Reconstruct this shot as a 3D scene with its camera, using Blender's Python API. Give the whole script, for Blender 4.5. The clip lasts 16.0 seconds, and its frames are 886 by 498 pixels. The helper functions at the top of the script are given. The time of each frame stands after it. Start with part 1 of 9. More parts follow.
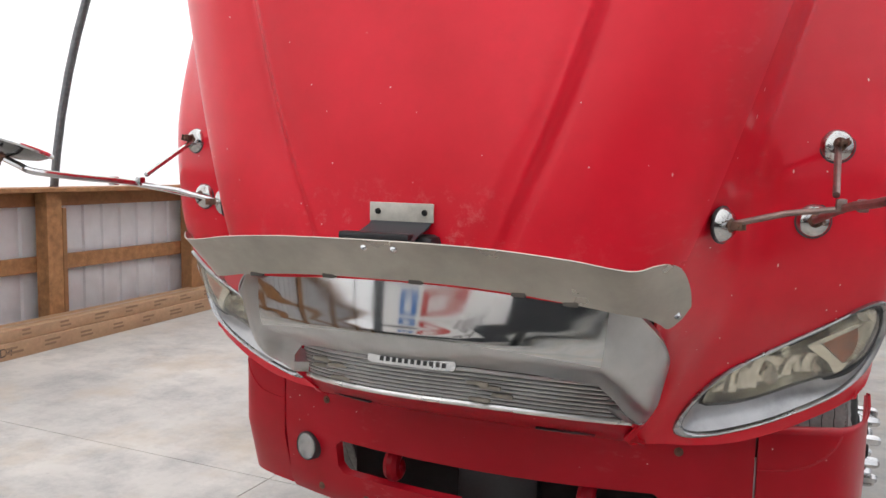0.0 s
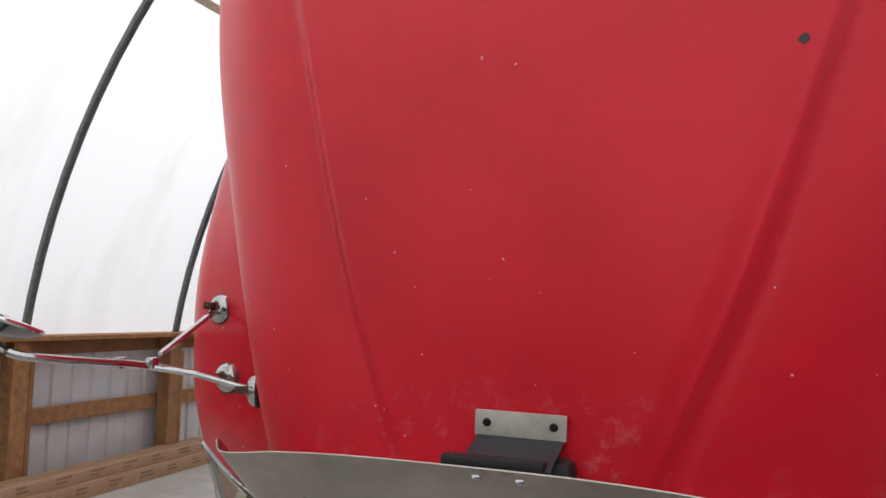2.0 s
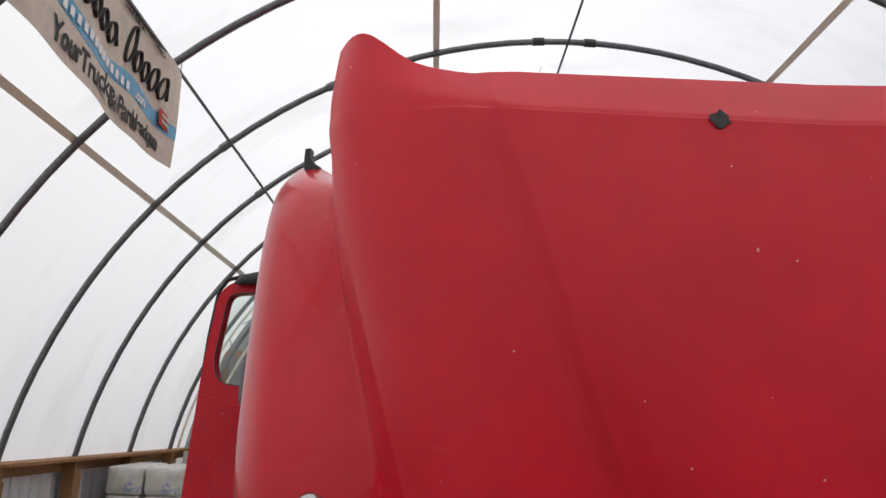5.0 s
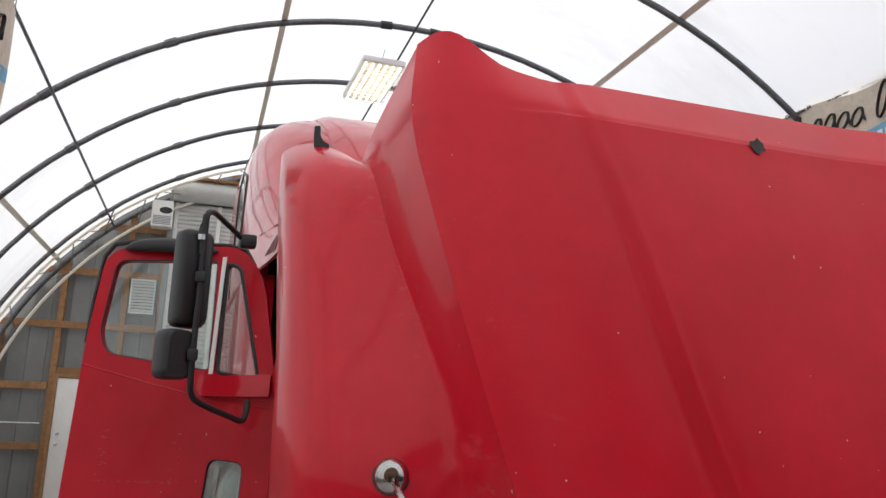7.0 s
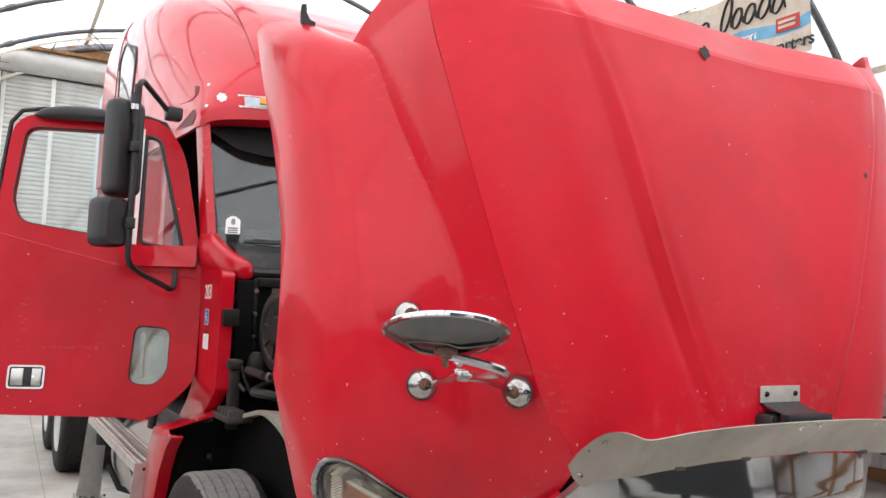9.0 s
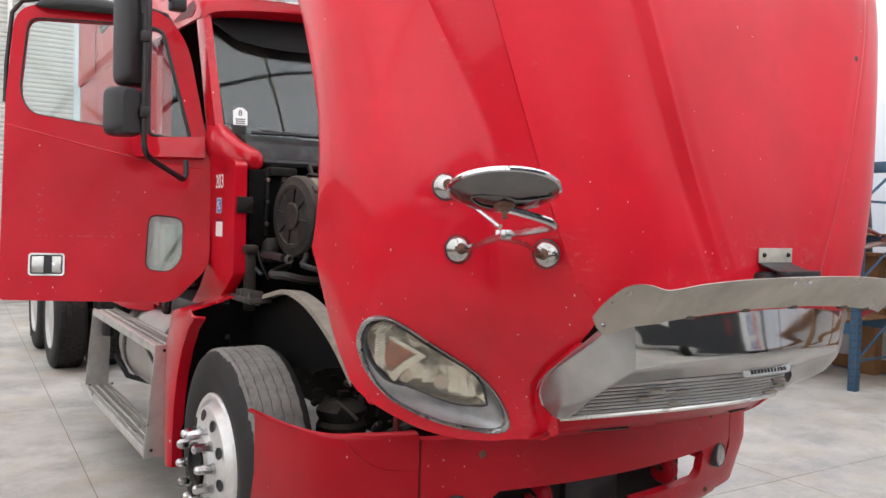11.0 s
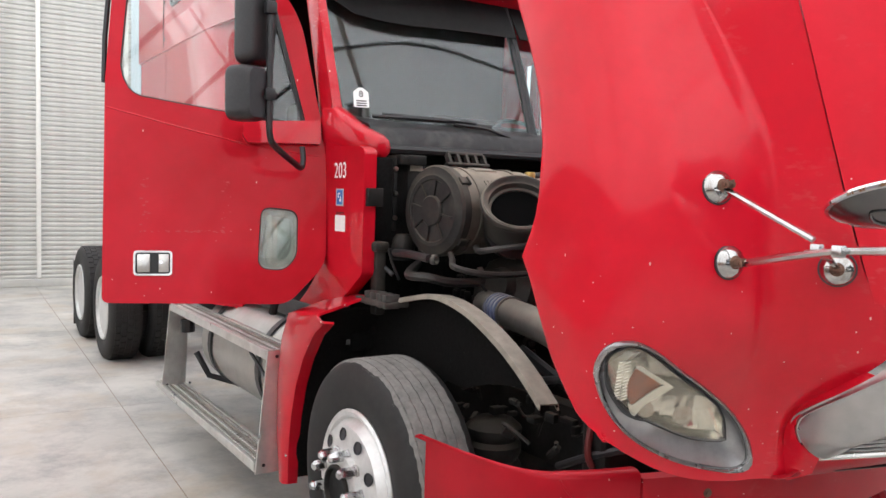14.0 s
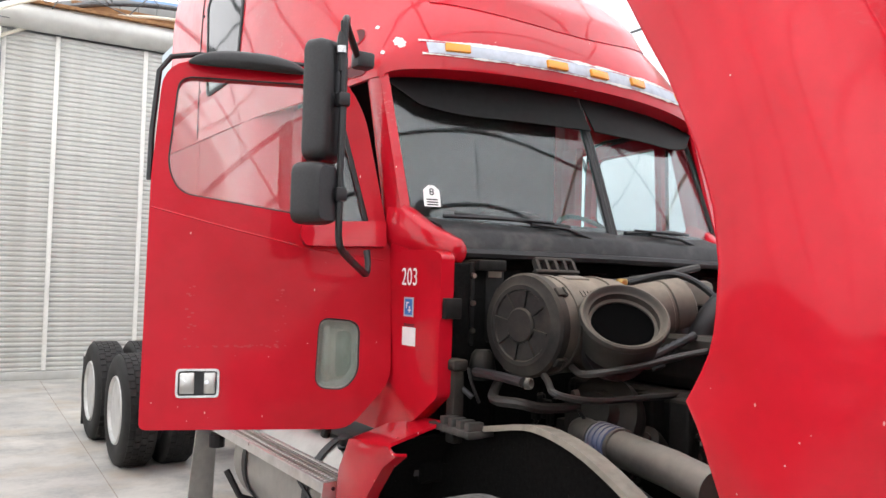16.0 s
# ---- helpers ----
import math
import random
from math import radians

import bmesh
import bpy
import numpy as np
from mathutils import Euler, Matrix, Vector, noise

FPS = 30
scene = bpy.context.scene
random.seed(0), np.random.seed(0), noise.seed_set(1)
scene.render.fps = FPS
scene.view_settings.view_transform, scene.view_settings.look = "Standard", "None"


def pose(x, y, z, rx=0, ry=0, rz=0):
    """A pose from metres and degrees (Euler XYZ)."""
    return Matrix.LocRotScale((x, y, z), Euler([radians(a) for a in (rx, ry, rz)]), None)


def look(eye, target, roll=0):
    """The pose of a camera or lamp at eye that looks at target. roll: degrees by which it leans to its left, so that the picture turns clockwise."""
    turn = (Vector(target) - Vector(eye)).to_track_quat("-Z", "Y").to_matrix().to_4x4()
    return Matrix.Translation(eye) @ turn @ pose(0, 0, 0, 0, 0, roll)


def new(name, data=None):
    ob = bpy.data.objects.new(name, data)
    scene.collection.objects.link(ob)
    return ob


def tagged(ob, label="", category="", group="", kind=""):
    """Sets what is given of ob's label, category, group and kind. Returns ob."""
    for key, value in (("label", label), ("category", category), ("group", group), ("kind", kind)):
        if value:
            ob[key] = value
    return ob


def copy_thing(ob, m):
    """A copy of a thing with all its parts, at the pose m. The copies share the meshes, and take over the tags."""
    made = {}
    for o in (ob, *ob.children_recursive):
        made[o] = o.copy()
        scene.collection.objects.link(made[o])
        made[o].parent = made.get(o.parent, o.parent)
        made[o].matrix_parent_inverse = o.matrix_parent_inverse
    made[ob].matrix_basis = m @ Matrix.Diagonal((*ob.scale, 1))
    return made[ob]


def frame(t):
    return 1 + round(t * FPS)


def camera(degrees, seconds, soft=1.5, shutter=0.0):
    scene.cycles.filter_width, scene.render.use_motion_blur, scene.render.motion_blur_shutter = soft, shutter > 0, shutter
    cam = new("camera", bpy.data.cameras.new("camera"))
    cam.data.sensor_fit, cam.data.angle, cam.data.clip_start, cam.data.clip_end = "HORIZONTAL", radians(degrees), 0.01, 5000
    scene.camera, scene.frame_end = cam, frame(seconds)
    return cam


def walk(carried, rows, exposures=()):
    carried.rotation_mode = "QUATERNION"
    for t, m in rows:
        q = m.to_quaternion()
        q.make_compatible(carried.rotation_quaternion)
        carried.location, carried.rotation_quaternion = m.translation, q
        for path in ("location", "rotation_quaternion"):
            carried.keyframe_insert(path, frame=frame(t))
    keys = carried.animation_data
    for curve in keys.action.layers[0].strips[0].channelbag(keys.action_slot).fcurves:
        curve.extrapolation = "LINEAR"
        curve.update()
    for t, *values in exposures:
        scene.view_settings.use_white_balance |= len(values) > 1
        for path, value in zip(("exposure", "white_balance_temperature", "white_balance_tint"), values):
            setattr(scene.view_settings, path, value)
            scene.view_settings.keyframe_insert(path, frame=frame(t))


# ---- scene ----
cam = camera(58.2, 16.0, soft=1.5, shutter=0.0)
PATH = [
    (0, (0.821, -2.462, 1.622), (0.07, -0.62, 1.416), 1.2),
    (0.5, (0.748, -2.387, 1.658), (0.01, -0.534, 1.51), 1.2),
    (1, (0.625, -2.281, 1.673), (-0.086, -0.413, 1.612), 1.5),
    (1.5, (0.503, -2.159, 1.693), (-0.218, -0.295, 1.754), 1.6),
    (2, (0.366, -2.134, 1.717), (-0.329, -0.265, 1.863), 2.0),
    (2.4, (0.234, -2.165, 1.763), (-0.396, -0.277, 1.956), 2.1),
    (2.5, (0.18, -2.171, 1.758), (-0.402, -0.271, 1.983), 2.1),
    (3, (0.018, -2.147, 1.811), (-0.479, -0.226, 2.057), 1.8),
    (3.2, (-0.056, -2.115, 1.821), (-0.524, -0.191, 2.099), 2.0),
    (5.3, (-0.858, -2.052, 1.877), (-0.749, -0.105, 2.32), 2.0),
    (5.5, (-0.933, -2.033, 1.877), (-0.788, -0.089, 2.321), 2.0),
    (6, (-1.108, -1.996, 1.874), (-0.802, -0.071, 2.322), 2.2),
    (6.5, (-1.263, -2.022, 1.847), (-0.814, -0.126, 2.301), 2.2),
    (7, (-1.447, -2.106, 1.837), (-0.85, -0.24, 2.241), 2.2),
    (7.5, (-1.568, -2.125, 1.808), (-0.818, -0.3, 2.132), 2.1),
    (8, (-1.687, -2.085, 1.767), (-0.842, -0.294, 2.046), 2.3),
    (8.5, (-1.839, -2.084, 1.737), (-0.9, -0.332, 1.96), 2.3),
    (9, (-1.986, -2.19, 1.705), (-0.977, -0.47, 1.862), 2.2),
    (9.2, (-2.045, -2.232, 1.688), (-1.0, -0.531, 1.807), 2.3),
    (11.3, (-2.284, -2.244, 1.568), (-1.186, -0.574, 1.477), 1.7),
    (11.5, (-2.306, -2.205, 1.551), (-1.207, -0.538, 1.445), 1.8),
    (12, (-2.36, -2.028, 1.538), (-1.263, -0.362, 1.397), 1.8),
    (12.5, (-2.411, -1.875, 1.543), (-1.314, -0.209, 1.399), 1.8),
    (13, (-2.468, -1.791, 1.562), (-1.376, -0.122, 1.418), 1.7),
    (13.5, (-2.531, -1.671, 1.621), (-1.44, 0.0, 1.476), 1.7),
    (14, (-2.588, -1.553, 1.649), (-1.498, 0.119, 1.519), 1.6),
    (14.5, (-2.59, -1.427, 1.685), (-1.501, 0.247, 1.58), 1.6),
    (15, (-2.576, -1.239, 1.716), (-1.484, 0.435, 1.66), 1.5),
    (15.5, (-2.606, -1.15, 1.759), (-1.511, 0.523, 1.744), 1.5),
    (16, (-2.648, -1.024, 1.752), (-1.561, 0.653, 1.828), 1.6),
]

# exposure of the clip's own camera along the walk
EXPO = [(0.0, 1.12), (0.5, 1.15), (1.0, 1.2), (1.5, 0.64), (2.0, 0.47), (2.5, -0.02), (3.2, 0.12), (5.3, 0.1), (6.5, 0.1), (7.1, 0.32), (7.5, 0.72), (8.0, 1.0), (9.0, 1.16), (11.3, 1.22), (12.0, 1.33), (12.5, 1.4), (13.0, 1.56), (13.5, 1.38), (16.0, 1.38)]
walk(cam, [(t, look(eye, target, roll)) for t, eye, target, roll in PATH], EXPO)

# ---- world, sun ----
world = bpy.data.worlds.new("overcast_sky")
scene.world = world
world.use_nodes = True
wn = world.node_tree
sky = wn.nodes.new("ShaderNodeTexSky")
sky.sky_type = "NISHITA"
sky.sun_disc = False
sky.sun_elevation = radians(64)
sky.sun_rotation = radians(206)
sky.air_density, sky.dust_density = 1.0, 3.0
wn.links.new(sky.outputs[0], wn.nodes["Background"].inputs[0])
wn.nodes["Background"].inputs[1].default_value = 0.11
sun_data = bpy.data.lights.new("sun", "SUN")
sun_data.energy = 3.2
sun_data.angle = radians(9)
sun_data.color = (1.0, 0.97, 0.93)
sun = new("sun", sun_data)
sun.matrix_world = look((0, 0, 0), (0.22, 0.45, -1.0))


# ---- materials ----
def mat(name, color, rough=0.5, metal=0.0, coat=0.0, grain=0.0, grain_scale=40.0, bump=0.0, bump_scale=60.0, dirt=None, dirt_scale=3.0, dirt_lo=0.5, dirt_hi=0.75, dirt_mix=0.5, rough_var=0.0, spec=0.5, vary=0.0, settle=None):
    """A procedural surface: base colour, fine grain, broad dirt, relief."""
    m = bpy.data.materials.new(name)
    m.use_nodes = True
    nt = m.node_tree
    b = nt.nodes["Principled BSDF"]
    b.inputs["Base Color"].default_value = (*color, 1)
    b.inputs["Roughness"].default_value = rough
    b.inputs["Metallic"].default_value = metal
    b.inputs["Coat Weight"].default_value = coat
    b.inputs["Coat Roughness"].default_value = 0.12
    b.inputs["Specular IOR Level"].default_value = spec
    geo = nt.nodes.new("ShaderNodeTexCoord")
    where = geo.outputs["Object"]
    out = None

    def tex(scale, detail=5.0, rough_n=0.6):
        n = nt.nodes.new("ShaderNodeTexNoise")
        n.inputs["Scale"].default_value = scale
        n.inputs["Detail"].default_value = detail
        n.inputs["Roughness"].default_value = rough_n
        nt.links.new(where, n.inputs["Vector"])
        return n.outputs["Fac"]

    def ramp(src, lo, hi, a=0.0, c=1.0):
        r = nt.nodes.new("ShaderNodeMapRange")
        r.inputs["From Min"].default_value, r.inputs["From Max"].default_value = lo, hi
        r.inputs["To Min"].default_value, r.inputs["To Max"].default_value = a, c
        nt.links.new(src, r.inputs["Value"])
        return r.outputs["Result"]

    def mix(fac, a, c):
        x = nt.nodes.new("ShaderNodeMix")
        x.data_type = "RGBA"
        nt.links.new(fac, x.inputs[0])
        for sock, v in ((x.inputs[6], a), (x.inputs[7], c)):
            if isinstance(v, tuple):
                sock.default_value = (*v, 1)
            else:
                nt.links.new(v, sock)
        return x.outputs[2]

    if grain:
        g = ramp(tex(grain_scale), 0.3, 0.7)
        lo = tuple(max(0, c * (1 - grain)) for c in color)
        hi = tuple(min(1, c * (1 + grain)) for c in color)
        out = mix(g, lo, hi)
    if vary:
        info = nt.nodes.new("ShaderNodeObjectInfo")
        v = ramp(info.outputs["Random"], 0, 1, 0, 1)
        out = mix(v, tuple(c * (1 - vary) for c in color), out if out else color)
    if dirt:
        d = ramp(tex(dirt_scale, 7.0, 0.65), dirt_lo, dirt_hi, 0, dirt_mix)
        out = mix(d, out if out else color, dirt)
    if settle:
        up = nt.nodes.new("ShaderNodeSeparateXYZ")
        nt.links.new(nt.nodes.new("ShaderNodeNewGeometry").outputs["Normal"], up.inputs[0])
        cover = nt.nodes.new("ShaderNodeMath")
        cover.operation = "MULTIPLY"
        nt.links.new(ramp(up.outputs[2], 0.05, 0.85, 0, 1), cover.inputs[0])
        nt.links.new(ramp(tex(9.0, 6.0, 0.7), 0.25, 0.6, 0.45, 1), cover.inputs[1])
        out = mix(cover.outputs[0], out if out else color, settle)
    if out:
        nt.links.new(out, b.inputs["Base Color"])
    if rough_var:
        nt.links.new(ramp(tex(5.0), 0.3, 0.7, max(0.02, rough - rough_var), min(1, rough + rough_var)), b.inputs["Roughness"])
    if bump:
        bn = nt.nodes.new("ShaderNodeBump")
        bn.inputs["Strength"].default_value = bump
        bn.inputs["Distance"].default_value = 0.01
        nt.links.new(tex(bump_scale), bn.inputs["Height"])
        nt.links.new(bn.outputs[0], b.inputs["Normal"])
    return m


def red_paint(name, chips=0.0, gloss=0.10, tone=1.0, haze=0.07):
    """Faded red truck paint: slow fading, haze, scuffs, tiny white chips."""
    m = bpy.data.materials.new(name)
    m.use_nodes = True
    nt = m.node_tree
    b = nt.nodes["Principled BSDF"]
    tc = nt.nodes.new("ShaderNodeTexCoord")

    def link(a, c):
        nt.links.new(a, c)

    def noise_tex(scale, detail=4.0, rgh=0.55):
        n = nt.nodes.new("ShaderNodeTexNoise")
        n.inputs["Scale"].default_value, n.inputs["Detail"].default_value, n.inputs["Roughness"].default_value = scale, detail, rgh
        link(tc.outputs["Object"], n.inputs["Vector"])
        return n.outputs["Fac"]

    def ramp(src, lo, hi, a=0.0, c=1.0):
        r = nt.nodes.new("ShaderNodeMapRange")
        r.inputs["From Min"].default_value, r.inputs["From Max"].default_value = lo, hi
        r.inputs["To Min"].default_value, r.inputs["To Max"].default_value = a, c
        link(src, r.inputs["Value"])
        return r.outputs["Result"]

    def mix(fac, a, c):
        x = nt.nodes.new("ShaderNodeMix")
        x.data_type = "RGBA"
        link(fac, x.inputs[0])
        for sock, v in ((x.inputs[6], a), (x.inputs[7], c)):
            if isinstance(v, tuple):
                sock.default_value = (*v, 1)
            else:
                link(v, sock)
        return x.outputs[2]

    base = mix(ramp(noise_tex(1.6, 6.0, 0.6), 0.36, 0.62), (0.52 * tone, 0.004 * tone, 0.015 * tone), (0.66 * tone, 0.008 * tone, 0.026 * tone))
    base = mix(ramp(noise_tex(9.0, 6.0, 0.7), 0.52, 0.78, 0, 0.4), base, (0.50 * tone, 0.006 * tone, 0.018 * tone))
    if chips:
        vor = nt.nodes.new("ShaderNodeTexVoronoi")
        vor.inputs["Scale"].default_value = 40.0
        vor.inputs["Randomness"].default_value = 1.0
        link(tc.outputs["Object"], vor.inputs["Vector"])
        dot = ramp(vor.outputs["Distance"], 0.055, 0.10, 1, 0)
        pick = nt.nodes.new("ShaderNodeSeparateColor")
        link(vor.outputs["Color"], pick.inputs[0])
        zs = nt.nodes.new("ShaderNodeSeparateXYZ")
        link(tc.outputs["Object"], zs.inputs[0])
        add = nt.nodes.new("ShaderNodeMath")
        add.operation = "ADD"
        link(pick.outputs[0], add.inputs[0])
        link(ramp(zs.outputs[2], 1.95, 1.15, 0.0, 0.22 * chips), add.inputs[1])
        few = ramp(add.outputs[0], 0.985 - 0.005 * chips, 0.99 - 0.005 * chips)
        mul = nt.nodes.new("ShaderNodeMath")
        mul.operation = "MULTIPLY"
        link(dot, mul.inputs[0])
        link(few, mul.inputs[1])
        base = mix(mul.outputs[0], base, (0.75, 0.62, 0.58))
        # fine upright nicks, thicker on the low forward skin
        mq = nt.nodes.new("ShaderNodeMapping")
        mq.inputs["Scale"].default_value = (30.0, 30.0, 14.0)
        mq.inputs["Rotation"].default_value = (0.0, 0.12, 0.0)
        link(tc.outputs["Object"], mq.inputs[0])
        v2 = nt.nodes.new("ShaderNodeTexVoronoi")
        v2.inputs["Scale"].default_value = 1.0
        link(mq.outputs[0], v2.inputs["Vector"])
        p2 = nt.nodes.new("ShaderNodeSeparateColor")
        link(v2.outputs["Color"], p2.inputs[0])
        a2 = nt.nodes.new("ShaderNodeMath")
        a2.operation = "ADD"
        link(p2.outputs[1], a2.inputs[0])
        link(ramp(zs.outputs[2], 1.75, 1.25, 0.0, 0.20 * chips), a2.inputs[1])
        m2 = nt.nodes.new("ShaderNodeMath")
        m2.operation = "MULTIPLY"
        link(ramp(v2.outputs["Distance"], 0.045, 0.085, 0.85, 0), m2.inputs[0])
        link(ramp(a2.outputs[0], 0.955, 0.965), m2.inputs[1])
        base = mix(m2.outputs[0], base, (0.78, 0.60, 0.55))
        # fine rubbed scratches beside the seams, pale dirt above the deflector
        xyz = nt.nodes.new("ShaderNodeSeparateXYZ")
        link(tc.outputs["Object"], xyz.inputs[0])

        def calc(op, a, c):
            x = nt.nodes.new("ShaderNodeMath")
            x.operation = op
            for sock, v in ((x.inputs[0], a), (x.inputs[1], c)):
                if isinstance(v, (int, float)):
                    sock.default_value = v
                else:
                    link(v, sock)
            return x.outputs[0]

        side = calc("ABSOLUTE", xyz.outputs[0], 0.0)
        off = calc("SUBTRACT", side, calc("ADD", calc("MULTIPLY", xyz.outputs[2], 0.30), 0.25))
        near = calc("MULTIPLY", ramp(off, -0.17, -0.03), ramp(off, 0.03, 0.10, 1, 0))
        mp = nt.nodes.new("ShaderNodeMapping")
        mp.inputs["Rotation"].default_value = (0.5, 0.9, 0.3)
        mp.inputs["Scale"].default_value = (26.0, 26.0, 60.0)
        link(tc.outputs["Object"], mp.inputs[0])
        nz = nt.nodes.new("ShaderNodeTexNoise")
        nz.inputs["Scale"].default_value, nz.inputs["Detail"].default_value = 1.0, 3.0
        link(mp.outputs[0], nz.inputs["Vector"])
        rub = calc("MULTIPLY", calc("MULTIPLY", near, ramp(nz.outputs["Fac"], 0.56, 0.68)), ramp(noise_tex(5.0, 3.0), 0.45, 0.62, 0, 0.17))
        base = mix(rub, base, (0.66, 0.20, 0.20))
        low = calc("MULTIPLY", calc("MULTIPLY", ramp(xyz.outputs[2], 1.62, 1.46), ramp(xyz.outputs[2], 1.30, 1.34)), ramp(side, 0.55, 0.12))
        dust = calc("MULTIPLY", calc("MULTIPLY", low, ramp(noise_tex(26.0, 6.0, 0.75), 0.54, 0.72)), 0.30)
        base = mix(dust, base, (0.70, 0.42, 0.38))
    link(base, b.inputs["Base Color"])
    link(ramp(noise_tex(4.0, 5.0), 0.3, 0.7, 0.30, 0.44), b.inputs["Roughness"])
    b.inputs["Coat Weight"].default_value = gloss
    b.inputs["Coat Roughness"].default_value = haze
    b.inputs["Specular IOR Level"].default_value = 0.12
    bn = nt.nodes.new("ShaderNodeBump")
    bn.inputs["Strength"].default_value = 0.05
    bn.inputs["Distance"].default_value = 0.01
    link(noise_tex(3.0, 2.0), bn.inputs["Height"])
    link(bn.outputs[0], b.inputs["Normal"])
    return m


def membrane_mat():
    """White translucent tarpaulin with faint smudges."""
    m = bpy.data.materials.new("tarpaulin")
    m.use_nodes = True
    nt = m.node_tree
    nt.nodes.remove(nt.nodes["Principled BSDF"])
    outn = nt.nodes["Material Output"]
    tc = nt.nodes.new("ShaderNodeTexCoord")
    n1 = nt.nodes.new("ShaderNodeTexNoise")
    n1.inputs["Scale"].default_value, n1.inputs["Detail"].default_value, n1.inputs["Roughness"].default_value = 0.55, 7.0, 0.6
    mp = nt.nodes.new("ShaderNodeMapping")
    mp.inputs["Scale"].default_value = (1.0, 2.2, 0.6)
    nt.links.new(tc.outputs["Object"], mp.inputs[0])
    nt.links.new(mp.outputs[0], n1.inputs["Vector"])
    r = nt.nodes.new("ShaderNodeMapRange")
    r.inputs["From Min"].default_value, r.inputs["From Max"].default_value = 0.5, 0.75
    nt.links.new(n1.outputs["Fac"], r.inputs["Value"])
    mx = nt.nodes.new("ShaderNodeMix")
    mx.data_type = "RGBA"
    mx.inputs[6].default_value = (0.90, 0.905, 0.90, 1)
    mx.inputs[7].default_value = (0.78, 0.78, 0.77, 1)
    nt.links.new(r.outputs[0], mx.inputs[0])
    tr = nt.nodes.new("ShaderNodeBsdfTranslucent")
    df = nt.nodes.new("ShaderNodeBsdfDiffuse")
    nt.links.new(mx.outputs[2], tr.inputs[0])
    nt.links.new(mx.outputs[2], df.inputs[0])
    ms = nt.nodes.new("ShaderNodeMixShader")
    ms.inputs[0].default_value = 0.30
    nt.links.new(tr.outputs[0], ms.inputs[1])
    nt.links.new(df.outputs[0], ms.inputs[2])
    nt.links.new(ms.outputs[0], outn.inputs[0])
    return m


def glass_mat(name, tint=(0.8, 0.86, 0.85), rough=0.0, clear=0.85, dust=0.0, film=(0.55, 0.58, 0.57), shine=0.045):
    m = bpy.data.materials.new(name)
    m.use_nodes = True
    nt = m.node_tree
    nt.nodes.remove(nt.nodes["Principled BSDF"])
    o = nt.nodes["Material Output"]
    t = nt.nodes.new("ShaderNodeBsdfTransparent")
    t.inputs[0].default_value = (*(c * clear for c in tint), 1)
    g = nt.nodes.new("ShaderNodeBsdfGlossy")
    g.inputs["Roughness"].default_value = rough
    # gloss that rises towards grazing angles, alike on both faces
    lw = nt.nodes.new("ShaderNodeLayerWeight")
    lw.inputs[0].default_value = 0.5
    pw = nt.nodes.new("ShaderNodeMath")
    pw.operation = "POWER"
    pw.inputs[1].default_value = 4.0
    nt.links.new(lw.outputs["Facing"], pw.inputs[0])
    fr = nt.nodes.new("ShaderNodeMapRange")
    fr.inputs["To Min"].default_value, fr.inputs["To Max"].default_value = shine, 0.9
    nt.links.new(pw.outputs[0], fr.inputs["Value"])
    ms = nt.nodes.new("ShaderNodeMixShader")
    nt.links.new(fr.outputs[0], ms.inputs[0])
    nt.links.new(t.outputs[0], ms.inputs[1])
    nt.links.new(g.outputs[0], ms.inputs[2])
    last = ms
    if dust:
        d = nt.nodes.new("ShaderNodeBsdfDiffuse")
        d.inputs[0].default_value = (*film, 1)
        last = nt.nodes.new("ShaderNodeMixShader")
        tc = nt.nodes.new("ShaderNodeTexCoord")
        mp = nt.nodes.new("ShaderNodeMapping")
        mp.inputs["Scale"].default_value = (9.0, 2.0, 0.8)
        nz = nt.nodes.new("ShaderNodeTexNoise")
        nz.inputs["Scale"].default_value, nz.inputs["Detail"].default_value = 4.0, 6.0
        mr = nt.nodes.new("ShaderNodeMapRange")
        mr.inputs["From Min"].default_value, mr.inputs["From Max"].default_value = 0.3, 0.75
        mr.inputs["To Min"].default_value, mr.inputs["To Max"].default_value = dust * 0.5, dust * 1.8
        nt.links.new(tc.outputs["Object"], mp.inputs[0])
        nt.links.new(mp.outputs[0], nz.inputs["Vector"])
        nt.links.new(nz.outputs["Fac"], mr.inputs["Value"])
        nt.links.new(mr.outputs[0], last.inputs[0])
        nt.links.new(ms.outputs[0], last.inputs[1])
        nt.links.new(d.outputs[0], last.inputs[2])
    nt.links.new(last.outputs[0], o.inputs[0])
    return m


